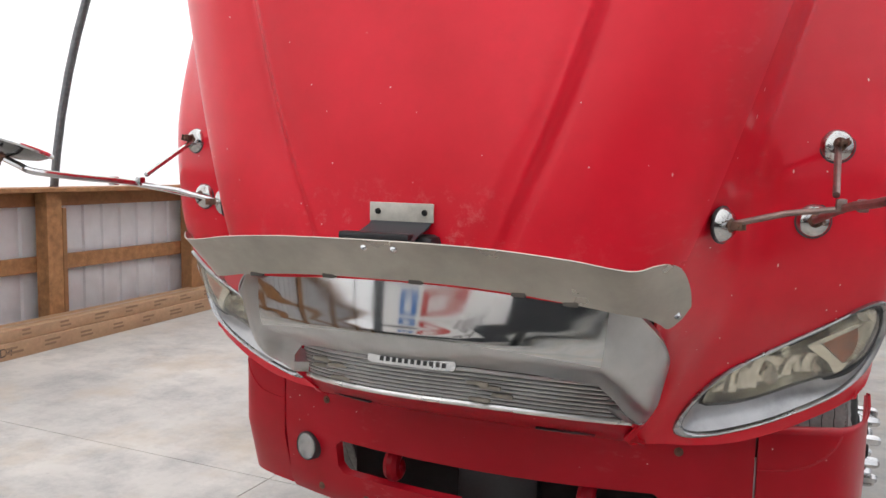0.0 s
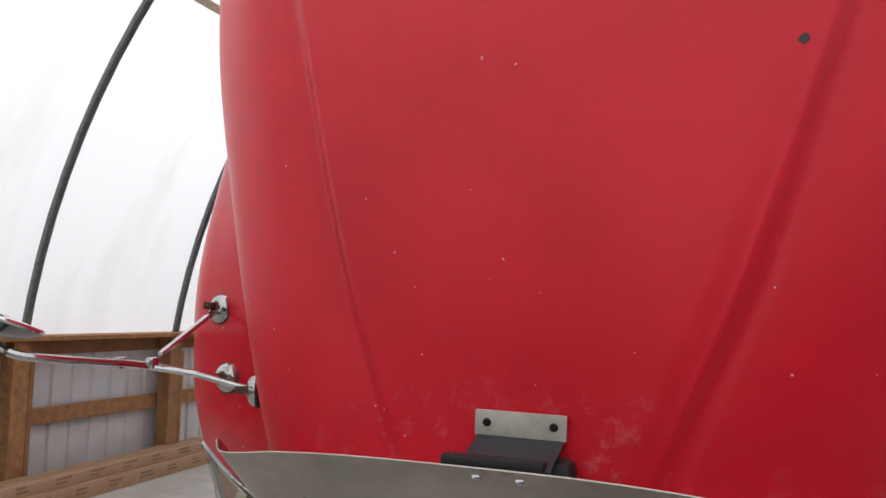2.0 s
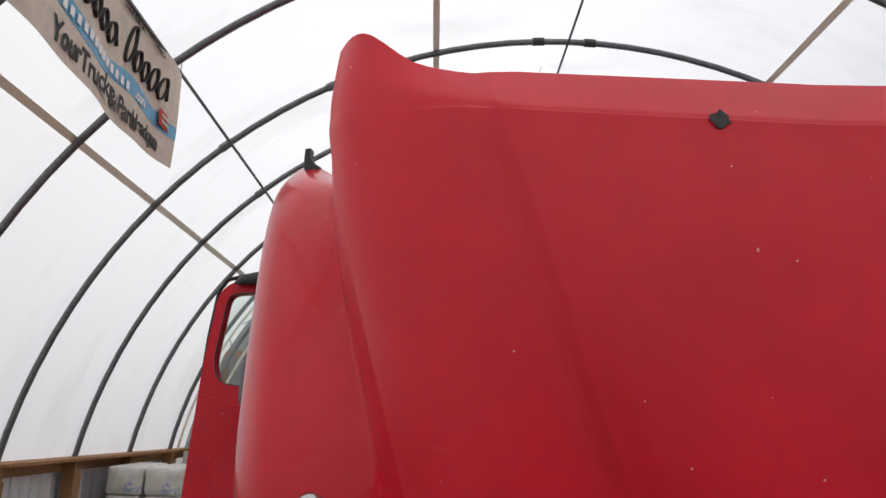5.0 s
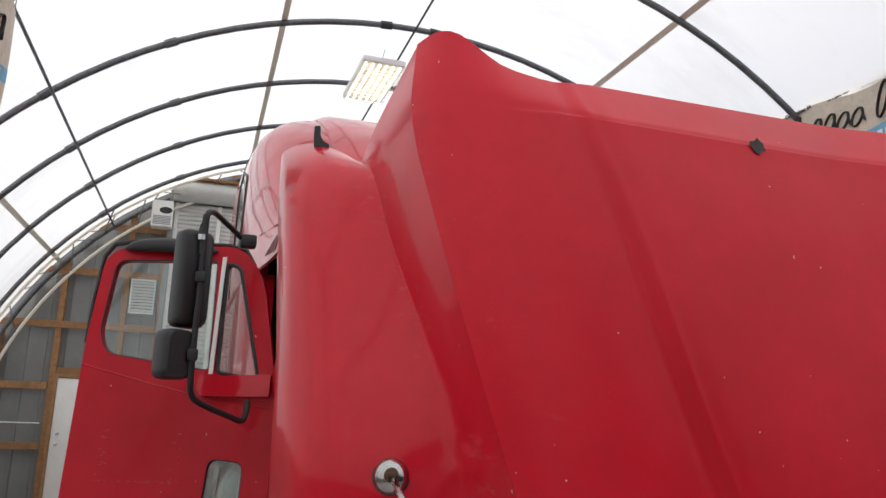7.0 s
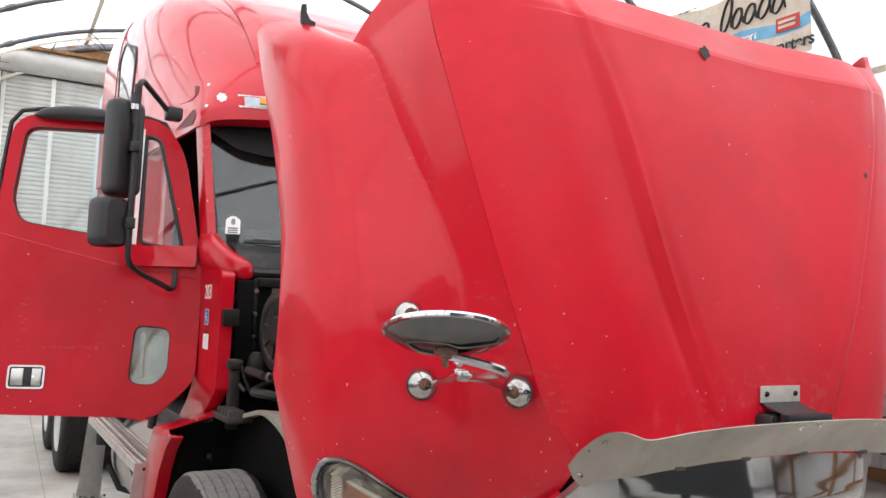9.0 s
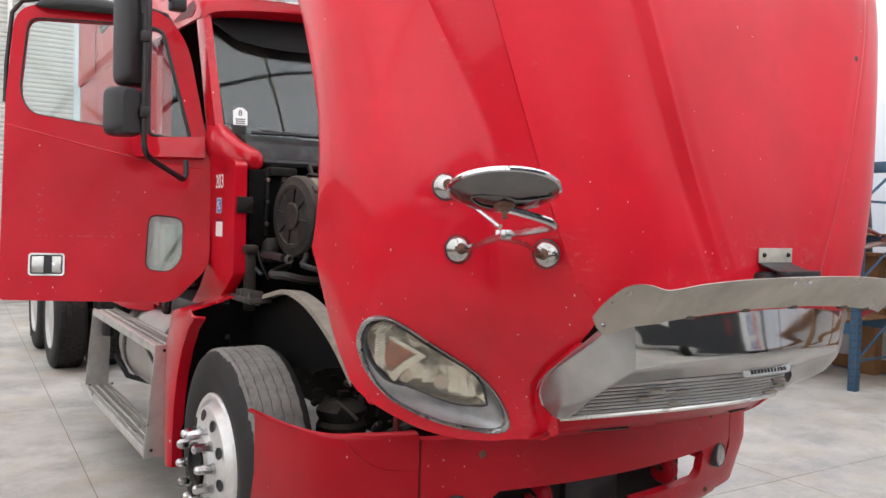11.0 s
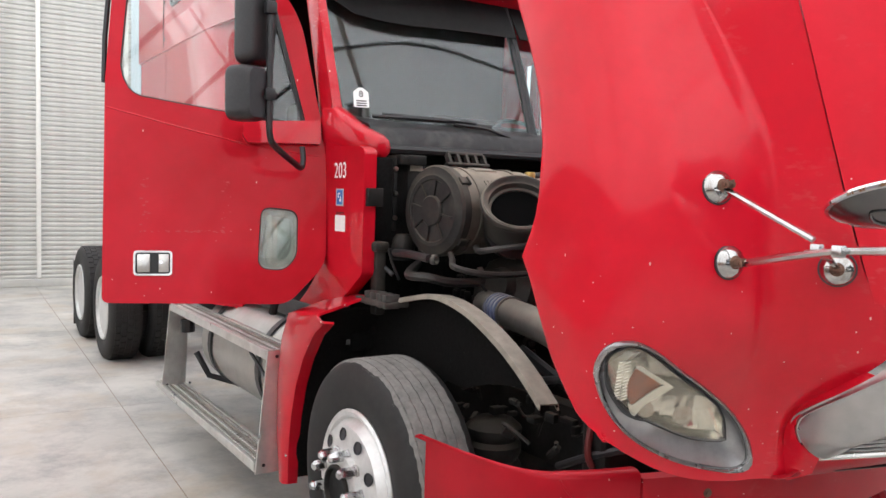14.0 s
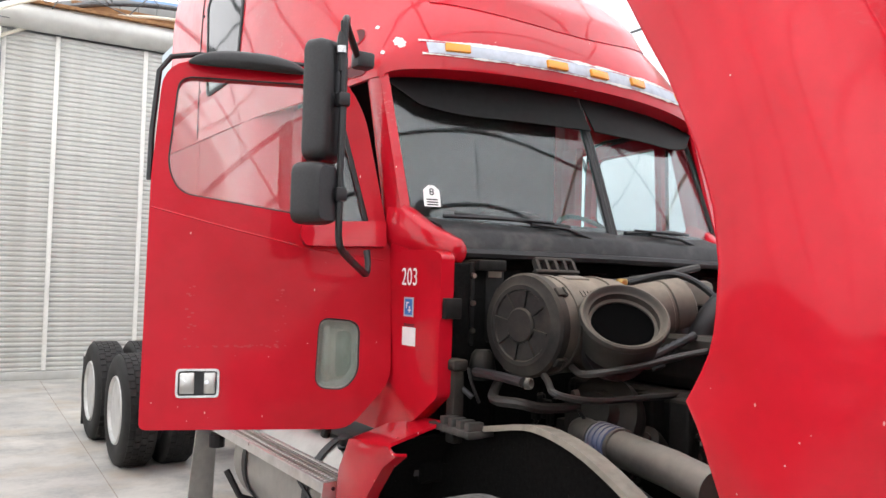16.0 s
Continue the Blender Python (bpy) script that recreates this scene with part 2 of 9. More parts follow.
def concrete_mat():
    m = bpy.data.materials.new("concrete")
    m.use_nodes = True
    nt = m.node_tree
    b = nt.nodes["Principled BSDF"]
    tc = nt.nodes.new("ShaderNodeTexCoord")

    def nz(scale, detail, rgh):
        n = nt.nodes.new("ShaderNodeTexNoise")
        n.inputs["Scale"].default_value, n.inputs["Detail"].default_value, n.inputs["Roughness"].default_value = scale, detail, rgh
        nt.links.new(tc.outputs["Object"], n.inputs["Vector"])
        return n.outputs["Fac"]

    def rp(src, lo, hi, a=0.0, c=1.0):
        r = nt.nodes.new("ShaderNodeMapRange")
        r.inputs["From Min"].default_value, r.inputs["From Max"].default_value = lo, hi
        r.inputs["To Min"].default_value, r.inputs["To Max"].default_value = a, c
        nt.links.new(src, r.inputs["Value"])
        return r.outputs["Result"]

    def mix(fac, a, c):
        x = nt.nodes.new("ShaderNodeMix")
        x.data_type = "RGBA"
        nt.links.new(fac, x.inputs[0])
        for sock, v in ((x.inputs[6], a), (x.inputs[7], c)):
            if isinstance(v, tuple):
                sock.default_value = (*v, 1)
            else:
                nt.links.new(v, sock)
        return x.outputs[2]

    c = mix(rp(nz(0.7, 6, 0.6), 0.35, 0.65), (0.40, 0.39, 0.365), (0.60, 0.575, 0.525))
    c = mix(rp(nz(2.3, 8, 0.72), 0.44, 0.66, 0, 0.7), c, (0.26, 0.26, 0.255))
    c = mix(rp(nz(26, 5, 0.7), 0.45, 0.75, 0, 0.3), c, (0.58, 0.56, 0.53))
    c = mix(rp(nz(1.3, 6, 0.65), 0.50, 0.68, 0, 0.6), c, (0.46, 0.38, 0.28))
    c = mix(rp(nz(7.0, 7, 0.8), 0.62, 0.74, 0, 0.5), c, (0.22, 0.20, 0.18))
    nt.links.new(c, b.inputs["Base Color"])
    nt.links.new(rp(nz(1.5, 5, 0.6), 0.3, 0.7, 0.42, 0.75), b.inputs["Roughness"])
    bn = nt.nodes.new("ShaderNodeBump")
    bn.inputs["Strength"].default_value = 0.15
    bn.inputs["Distance"].default_value = 0.006
    nt.links.new(nz(60, 4, 0.6), bn.inputs["Height"])
    nt.links.new(bn.outputs[0], b.inputs["Normal"])
    return m


RED = red_paint("red_paint", 0.25, 0.75, 0.88, 0.05)
RED_DOOR = red_paint("red_door_paint", 0.12, 0.22, 0.80)
# bumper and chin red, toned down to hold the shade low on the nose
SHADED_RED = red_paint("red_bumper_chin_shaded", 0.30, 0.14, 0.57, 0.25)
HOOK_RED = red_paint("dark_hook_paint", 0.0, 0.05, 0.36, 0.3)
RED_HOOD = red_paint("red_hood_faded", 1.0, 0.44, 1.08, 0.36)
RED_FENDER = red_paint("red_fender_paint", 1.0, 0.52, 0.98, 0.11)
TARP = membrane_mat()
CONCRETE = concrete_mat()
STEEL_TUBE = mat("galvanised_tube", (0.16, 0.165, 0.17), 0.45, 0.8, grain=0.25, grain_scale=25, rough_var=0.1)
STRAP = mat("webbing_strap", (0.80, 0.74, 0.62), 0.8, grain=0.2, grain_scale=90)
BLACK_TAPE = mat("black_tape", (0.03, 0.03, 0.032), 0.55)
TIMBER = mat("timber", (0.34, 0.17, 0.07), 0.75, grain=0.35, grain_scale=14, bump=0.2, bump_scale=50, dirt=(0.16, 0.08, 0.035), dirt_scale=6, vary=0.25)
SHEET = mat("white_steel_sheet", (0.66, 0.67, 0.68), 0.42, 0.15, grain=0.06, grain_scale=6, dirt=(0.48, 0.46, 0.43), dirt_scale=1.6, dirt_mix=0.4)
GABLE = mat("grey_steel_sheet", (0.22, 0.225, 0.22), 0.5, 0.2, grain=0.1, grain_scale=3, dirt=(0.19, 0.18, 0.16), dirt_scale=2.0, dirt_mix=0.5)
ROLL = mat("roller_door_steel", (0.56, 0.56, 0.53), 0.42, 0.35, grain=0.08, grain_scale=5, dirt=(0.42, 0.40, 0.36), dirt_scale=1.5, dirt_mix=0.45)
CARD = mat("cardboard", (0.42, 0.27, 0.16), 0.85, grain=0.12, grain_scale=30, dirt=(0.32, 0.20, 0.12), dirt_scale=3)
INK = mat("black_ink", (0.03, 0.028, 0.026), 0.7)
PLASTIC = mat("black_plastic", (0.013, 0.013, 0.014), 0.45, grain=0.3, grain_scale=120, bump=0.08, bump_scale=220)
RUBBER = mat("tyre_rubber", (0.013, 0.0125, 0.012), 0.75, grain=0.25, grain_scale=30, dirt=(0.032, 0.030, 0.028), dirt_scale=5, dirt_mix=0.5, bump=0.1, bump_scale=90)
TREAD = mat("worn_tread", (0.19, 0.182, 0.17), 0.88, grain=0.2, grain_scale=40, dirt=(0.06, 0.058, 0.055), dirt_scale=6, dirt_mix=0.6, bump=0.1, bump_scale=90)
CHROME = mat("chrome", (0.74, 0.75, 0.77), 0.08, 1.0, rough_var=0.05, grain=0.05, grain_scale=12)
CAP_PLASTIC = mat("grimy_cap_plastic", (0.019, 0.0182, 0.0172), 0.55, grain=0.3, grain_scale=25, bump=0.06, bump_scale=90, dirt=(0.065, 0.057, 0.046), dirt_scale=6, dirt_lo=0.48, dirt_mix=0.6, spec=0.22, settle=(0.085, 0.072, 0.055))
# stands in for the darkness deep in the air intake
VOID = mat("intake_shade_black", (0.003, 0.003, 0.003), 0.9, spec=0.02)
COWL = mat("cowl_plastic", (0.022, 0.022, 0.023), 0.42, grain=0.3, grain_scale=25, bump=0.06, bump_scale=90, dirt=(0.085, 0.080, 0.073), dirt_scale=7, dirt_lo=0.50, dirt_mix=0.7, rough_var=0.1, spec=0.28)
REVEAL = mat("window_lining", (0.40, 0.38, 0.33), 0.4, grain=0.2, grain_scale=20, dirt=(0.20, 0.18, 0.15), dirt_scale=12, dirt_mix=0.6)
STEP_GRIP = mat("grimy_step_grip", (0.30, 0.28, 0.245), 0.55, 0.5, grain=0.3, grain_scale=40, dirt=(0.11, 0.10, 0.085), dirt_scale=12, dirt_mix=0.7)
CREAM = mat("cream_plate", (0.50, 0.475, 0.41), 0.45, grain=0.15, grain_scale=30, dirt=(0.34, 0.31, 0.25), dirt_scale=14, dirt_mix=0.6)
WORN_HOSE = mat("worn_hose", (0.022, 0.021, 0.020), 0.55, grain=0.3, grain_scale=20, dirt=(0.045, 0.041, 0.036), dirt_scale=6, dirt_mix=0.6, settle=(0.042, 0.037, 0.031))
PITTED = mat("pitted_chrome", (0.52, 0.52, 0.52), 0.18, 1.0, rough_var=0.1, grain=0.12, grain_scale=30, dirt=(0.35, 0.30, 0.24), dirt_scale=14, dirt_lo=0.55, dirt_mix=0.6)
BRUSHED = mat("stainless_steel", (0.60, 0.595, 0.57), 0.3, 1.0, rough_var=0.1, grain=0.1, grain_scale=8, dirt=(0.42, 0.40, 0.36), dirt_scale=5, dirt_mix=0.5)
DULL_STEEL = mat("dull_stainless", (0.38, 0.355, 0.31), 0.36, 1.0, rough_var=0.12, grain=0.12, grain_scale=6, dirt=(0.28, 0.265, 0.24), dirt_scale=5, dirt_mix=0.55)
ALU = mat("aluminium", (0.66, 0.655, 0.63), 0.34, 0.85, rough_var=0.1, grain=0.1, grain_scale=18, dirt=(0.42, 0.40, 0.37), dirt_scale=5, dirt_mix=0.5)
TANK_ALU = mat("tank_aluminium", (0.42, 0.41, 0.385), 0.36, 0.9, rough_var=0.08, grain=0.12, grain_scale=10, dirt=(0.25, 0.235, 0.21), dirt_scale=4, dirt_mix=0.6)
GRILLE = mat("grey_grille", (0.40, 0.40, 0.39), 0.38, 0.6, grain=0.15, grain_scale=12, dirt=(0.25, 0.24, 0.22), dirt_scale=7, dirt_mix=0.5)
GREASE = mat("grimy_iron", (0.012, 0.0115, 0.011), 0.6, 0.2, grain=0.4, grain_scale=20, bump=0.25, bump_scale=30, dirt=(0.026, 0.023, 0.020), dirt_scale=4, dirt_mix=0.5, spec=0.25, settle=(0.055, 0.047, 0.037))
DUSTY = mat("dusty_plastic", (0.070, 0.062, 0.052), 0.65, grain=0.25, grain_scale=15, bump=0.08, bump_scale=60, dirt=(0.03, 0.028, 0.025), dirt_scale=5, dirt_mix=0.5, settle=(0.26, 0.215, 0.16))
COLLAR = mat("dusty_collar_rubber", (0.040, 0.036, 0.031), 0.65, grain=0.25, grain_scale=15, bump=0.08, bump_scale=60, dirt=(0.02, 0.019, 0.018), dirt_scale=5, dirt_mix=0.6, settle=(0.16, 0.135, 0.10))
LINER = mat("liner_edge", (0.24, 0.215, 0.175), 0.7, grain=0.2, grain_scale=20, dirt=(0.16, 0.15, 0.13), dirt_scale=6)
HOSE = mat("rubber_hose", (0.014, 0.014, 0.015), 0.5, grain=0.3, grain_scale=20, dirt=(0.03, 0.028, 0.026), dirt_scale=5)
HAZY_CHROME = mat("hazy_chrome", (0.52, 0.52, 0.51), 0.075, 1.0, rough_var=0.04, grain=0.1, grain_scale=9, dirt=(0.42, 0.41, 0.39), dirt_scale=7, dirt_mix=0.5)
LINER_BLACK = mat("arch_liner_black", (0.007, 0.0068, 0.0065), 0.75, grain=0.4, grain_scale=60, bump=0.2, bump_scale=80, spec=0.08, dirt=(0.075, 0.070, 0.062), dirt_scale=70, dirt_lo=0.66, dirt_hi=0.72, dirt_mix=0.7)
ALPIPE = mat("cast_pipe", (0.12, 0.112, 0.10), 0.5, 0.5, grain=0.25, grain_scale=14, dirt=(0.07, 0.064, 0.056), dirt_scale=5, dirt_mix=0.8, settle=(0.24, 0.215, 0.18))
BLUE_HOSE = mat("blue_sleeve", (0.10, 0.12, 0.21), 0.7, grain=0.3, grain_scale=20, dirt=(0.2, 0.19, 0.18), dirt_scale=12, dirt_mix=0.8, settle=(0.26, 0.25, 0.24))
GLASS = glass_mat("clear_glass", (0.93, 0.97, 0.96), 0.0, 0.97, 0.02, shine=0.06)
DARK_GLASS = glass_mat("windscreen_glass", (0.90, 0.96, 0.96), 0.0, 0.95, 0.014, shine=0.060)
FOG_GLASS = glass_mat("fog_lens", (0.98, 0.98, 0.98), 0.0, 0.98, shine=0.04)
LENS = glass_mat("lamp_lens", (0.98, 0.96, 0.90), 0.02, 0.97, 0.075, (0.68, 0.66, 0.58))
OLD_ARM = mat("weathered_arm", (0.24, 0.17, 0.15), 0.42, 0.75, grain=0.3, grain_scale=25)
RIM_METAL = mat("oxidised_wheel", (0.66, 0.655, 0.64), 0.42, 0.55, rough_var=0.1, grain=0.12, grain_scale=14, dirt=(0.42, 0.40, 0.37), dirt_scale=9, dirt_mix=0.5)
CUP = mat("dull_cup_chrome", (0.46, 0.455, 0.44), 0.12, 1.0, rough_var=0.05, grain=0.15, grain_scale=30, dirt=(0.20, 0.15, 0.11), dirt_scale=40, dirt_lo=0.55, dirt_mix=0.7)
MIRROR_BACK = mat("mirror_back_steel", (0.15, 0.148, 0.145), 0.2, 1.0, rough_var=0.04, grain=0.06, grain_scale=10)
FILM = mat("lamp_silver", (0.72, 0.70, 0.64), 0.14, 0.92, grain=0.15, grain_scale=30, bump=0.35, bump_scale=14)
FACET = mat("fog_silver", (0.52, 0.52, 0.52), 0.05, 1.0, bump=1.0, bump_scale=34)
RIM_GREY = mat("worn_rim", (0.36, 0.36, 0.36), 0.26, 0.9, rough_var=0.1, grain=0.15, grain_scale=18, dirt=(0.12, 0.115, 0.11), dirt_scale=9, dirt_mix=0.5)
DULL_CHROME = mat("scratched_chrome", (0.45, 0.45, 0.44), 0.34, 1.0, rough_var=0.06, grain=0.12, grain_scale=10, dirt=(0.42, 0.41, 0.39), dirt_scale=12, dirt_mix=0.3)
DISH = mat("grey_bezel_dish", (0.40, 0.40, 0.40), 0.34, 0.8, grain=0.1, grain_scale=14, dirt=(0.10, 0.095, 0.09), dirt_scale=8, dirt_mix=0.4)
ARCH_STEEL = mat("dirty_bracket_steel", (0.075, 0.072, 0.066), 0.6, 0.4, grain=0.3, grain_scale=20)
AMBER = mat("amber_lens", (0.85, 0.33, 0.02), 0.25, coat=0.5)
WHITE = mat("white_print", (0.82, 0.82, 0.80), 0.6, grain=0.05, grain_scale=30)
WHITE_PAINT = mat("white_door_paint", (0.78, 0.77, 0.73), 0.5, grain=0.05, grain_scale=4)
BLUE = mat("blue_print", (0.02, 0.16, 0.48), 0.5)
BANNER = mat("banner_vinyl", (0.60, 0.54, 0.44), 0.7, grain=0.12, grain_scale=9, dirt=(0.30, 0.25, 0.19), dirt_scale=30, dirt_lo=0.58, dirt_hi=0.68, dirt_mix=0.6)
BANNER_BLUE = mat("banner_blue", (0.16, 0.40, 0.58), 0.7, grain=0.12, grain_scale=9)
BANNER_RED = mat("banner_red", (0.5, 0.05, 0.04), 0.7)
RACK_BLUE = mat("rack_blue", (0.03, 0.09, 0.16), 0.5, grain=0.2, grain_scale=20, dirt=(0.1, 0.1, 0.1), dirt_scale=8)
INTERIOR = mat("cab_trim", (0.07, 0.068, 0.066), 0.8, grain=0.2, grain_scale=8)
BALE = mat("plastic_bale", (0.62, 0.60, 0.55), 0.35, grain=0.15, grain_scale=7, bump=0.3, bump_scale=12, dirt=(0.2, 0.3, 0.5), dirt_scale=3, dirt_lo=0.6, dirt_hi=0.62, dirt_mix=0.8)
RUST = mat("rusty_steel", (0.125, 0.065, 0.042), 0.8, grain=0.4, grain_scale=30, bump=0.2, bump_scale=60)
SILVER_BAND = mat("bare_strip", (0.50, 0.55, 0.62), 0.5, grain=0.15, grain_scale=20)
CHIP_DARK = mat("bare_patch", (0.05, 0.048, 0.044), 0.8, grain=0.3, grain_scale=60)
WHEEL_WHITE = mat("white_steel_wheel", (0.62, 0.62, 0.60), 0.4, 0.3, grain=0.08, grain_scale=10, dirt=(0.33, 0.31, 0.28), dirt_scale=9, dirt_mix=0.6)
FAIRING = mat("pale_blue_plastic", (0.52, 0.62, 0.68), 0.5, grain=0.06, grain_scale=5)


# ---- building helpers ----
def link_mesh(name, bm, material, smooth=None):
    me = bpy.data.meshes.new(name)
    bmesh.ops.recalc_face_normals(bm, faces=bm.faces)
    if smooth is not None:
        for f in bm.faces:
            f.smooth = True
        lim = radians(smooth)
        for e in bm.edges:
            if len(e.link_faces) == 2 and e.calc_face_angle(0) > lim:
                e.smooth = False
    bm.to_mesh(me)
    bm.free()
    me.materials.append(material)
    return new(name, me)


def part(name, bm, material, parent, label="", smooth=35):
    ob = link_mesh(name, bm, material, smooth)
    ob.parent = parent
    if label:
        tagged(ob, label)
    return ob


def thing(name, label, category, at=(0, 0, 0), group="", kind=""):
    ob = new(name)
    ob.location = at
    return tagged(ob, label, category, group, kind)


def structure(name, bm, material, label, smooth=35, category=""):
    return tagged(link_mesh(name, bm, material, smooth), label, category or name.split("_")[0], kind="structure")


def box(bm, lo, hi, m=None, bevel=0.0):
    lo, hi = Vector(lo), Vector(hi)
    r = bmesh.ops.create_cube(bm, size=1.0)
    vs = r["verts"]
    t = Matrix.Translation((lo + hi) / 2) @ Matrix.Diagonal((*(hi - lo), 1))
    bmesh.ops.transform(bm, matrix=(m @ t) if m else t, verts=vs)
    if bevel:
        es = list({e for v in vs for e in v.link_edges})
        bmesh.ops.bevel(bm, geom=es, offset=bevel, segments=2, profile=0.5, affect="EDGES")
    return bm


def tube(bm, pts, r, seg=10, caps=True, squash=1.0):
    """A round bar through points."""
    pts = [Vector(p) for p in pts]
    rings = []
    up = Vector((0, 0, 1))
    side = None
    for i, p in enumerate(pts):
        d = (pts[min(i + 1, len(pts) - 1)] - pts[max(i - 1, 0)]).normalized()
        if side is None:
            ref = up if abs(d.z) < 0.9 else Vector((1, 0, 0))
            side = d.cross(ref).normalized()
        else:
            side = (side - d * side.dot(d)).normalized()
        nrm = side.cross(d)
        rr = r[i] if isinstance(r, (list, tuple)) else r
        rings.append([bm.verts.new(p + side * rr * math.cos(2 * math.pi * k / seg) + nrm * rr * squash * math.sin(2 * math.pi * k / seg)) for k in range(seg)])
    for a, b in zip(rings, rings[1:]):
        for k in range(seg):
            bm.faces.new((a[k], a[(k + 1) % seg], b[(k + 1) % seg], b[k]))
    if caps:
        bm.faces.new(rings[0][::-1])
        bm.faces.new(rings[-1])
    return bm


def bend(pts, n=6):
    """A smooth curve through points."""
    pts = [Vector(p) for p in pts]
    out = []
    for i in range(len(pts) - 1):
        p0, p1, p2, p3 = pts[max(i - 1, 0)], pts[i], pts[i + 1], pts[min(i + 2, len(pts) - 1)]
        for k in range(n):
            t = k / n
            out.append(0.5 * ((2 * p1) + (p2 - p0) * t + (2 * p0 - 5 * p1 + 4 * p2 - p3) * t * t + (3 * p1 - p0 - 3 * p2 + p3) * t ** 3))
    out.append(pts[-1])
    return out


def lathe(bm, profile, m=None, seg=32, close=False):
    """Turns (radius, height) pairs round the local z axis."""
    rings = []
    for r, h in profile:
        ring = []
        for k in range(seg):
            a = 2 * math.pi * k / seg
            v = Vector((r * math.cos(a), r * math.sin(a), h))
            ring.append(bm.verts.new(m @ v if m else v))
        rings.append(ring)
    pairs = list(zip(rings, rings[1:])) + ([(rings[-1], rings[0])] if close else [])
    for a, b in pairs:
        for k in range(seg):
            bm.faces.new((a[k], a[(k + 1) % seg], b[(k + 1) % seg], b[k]))
    if not close:
        if profile[0][0] > 1e-4:
            bm.faces.new(rings[0][::-1])
        if profile[-1][0] > 1e-4:
            bm.faces.new(rings[-1])
    bmesh.ops.remove_doubles(bm, verts=[v for r in rings for v in r], dist=1e-6)
    return bm


def sheet(bm, grid, thick=0.0, flip=False):
    """A skin over a grid of points, with thickness along its normals."""
    rows, cols = len(grid), len(grid[0])
    vs = [[bm.verts.new(p) for p in row] for row in grid]
    for i in range(rows - 1):
        for j in range(cols - 1):
            q = (vs[i][j], vs[i][j + 1], vs[i + 1][j + 1], vs[i + 1][j])
            bm.faces.new(q[::-1] if flip else q)
    if thick:
        bm.normal_update()
        bk = [[bm.verts.new(v.co - v.normal * thick) for v in row] for row in vs]
        for i in range(rows - 1):
            for j in range(cols - 1):
                q = (bk[i][j], bk[i + 1][j], bk[i + 1][j + 1], bk[i][j + 1])
                bm.faces.new(q[::-1] if flip else q)
        for i in range(rows - 1):
            for j in (0, cols - 1):
                bm.faces.new((vs[i][j], vs[i + 1][j], bk[i + 1][j], bk[i][j]))
        for j in range(cols - 1):
            for i in (0, rows - 1):
                bm.faces.new((vs[i][j], vs[i][j + 1], bk[i][j + 1], bk[i][j]))
    return bm


def plate(bm, outline, depth, m=None):
    """A flat plate from an outline in local xy, extruded along local z."""
    a = [bm.verts.new((m @ Vector((x, y, 0))) if m else Vector((x, y, 0))) for x, y in outline]
    b = [bm.verts.new((m @ Vector((x, y, depth))) if m else Vector((x, y, depth))) for x, y in outline]
    bm.faces.new(a[::-1])
    bm.faces.new(b)
    n = len(outline)
    for i in range(n):
        bm.faces.new((a[i], a[(i + 1) % n], b[(i + 1) % n], b[i]))
    return bm


def ring_plate(bm, outer, inner, depth, m=None):
    """A flat frame between two outlines with the same number of points."""
    def mk(pts, z):
        return [bm.verts.new((m @ Vector((x, y, z))) if m else Vector((x, y, z))) for x, y in pts]
    o0, i0, o1, i1 = mk(outer, 0), mk(inner, 0), mk(outer, depth), mk(inner, depth)
    n = len(outer)
    for i in range(n):
        j = (i + 1) % n
        bm.faces.new((o1[i], o1[j], i1[j], i1[i]))
        bm.faces.new((o0[j], o0[i], i0[i], i0[j]))
        bm.faces.new((o0[i], o0[j], o1[j], o1[i]))
        bm.faces.new((i0[j], i0[i], i1[i], i1[j]))
    return bm


def rounded(pts, r=0.03, n=5):
    """Rounds the corners of an outline."""
    out = []
    k = len(pts)
    for i in range(k):
        p, a, b = Vector(pts[i]), Vector(pts[i - 1]), Vector(pts[(i + 1) % k])
        rr = min(r if not isinstance(r, (list, tuple)) else r[i], (a - p).length * 0.48, (b - p).length * 0.48)
        s, e = p + (a - p).normalized() * rr, p + (b - p).normalized() * rr
        for q in range(n + 1):
            t = q / n
            out.append(tuple((1 - t) ** 2 * s + 2 * t * (1 - t) * p + t * t * e))
    return out


def words(name, text, size, material, parent, m, depth=0.001, spacing=1.0, bold=0.0):
    """Lettering as a mesh, in Blender's own font."""
    cu = bpy.data.curves.new(name, "FONT")
    cu.body, cu.size, cu.extrude, cu.align_x, cu.align_y = text, size, depth, "CENTER", "CENTER"
    cu.space_character = spacing
    cu.offset = bold
    tmp = bpy.data.objects.new(name, cu)
    me = bpy.data.meshes.new_from_object(tmp)
    bpy.data.objects.remove(tmp)
    me.materials.append(material)
    ob = new(name, me)
    ob.parent = parent
    ob.matrix_local = m
    return ob


def frame_of(origin, xdir, ydir):
    """A matrix with the given local x and (roughly) y axes."""
    x = Vector(xdir).normalized()
    z = x.cross(Vector(ydir)).normalized()
    y = z.cross(x)
    return Matrix.Translation(origin) @ Matrix((x, y, z)).transposed().to_4x4()


# ---- the building: hoops, tarpaulin, walls, floor ----
RIDGE_X, HALF, FOOT_Z, RISE = 0.85, 6.05, 0.25, 6.11
Y_FIRST, Y_STEP = -13.74, 1.846
Y_END, Y_BACK = 13.1, -14.2
WALL_TOP = 1.33


def hoop_at(a, grow=0.0):
    return RIDGE_X + (HALF + grow) * math.cos(a), FOOT_Z + (RISE + grow) * math.sin(a)


A0 = math.asin((WALL_TOP - FOOT_Z) / RISE)
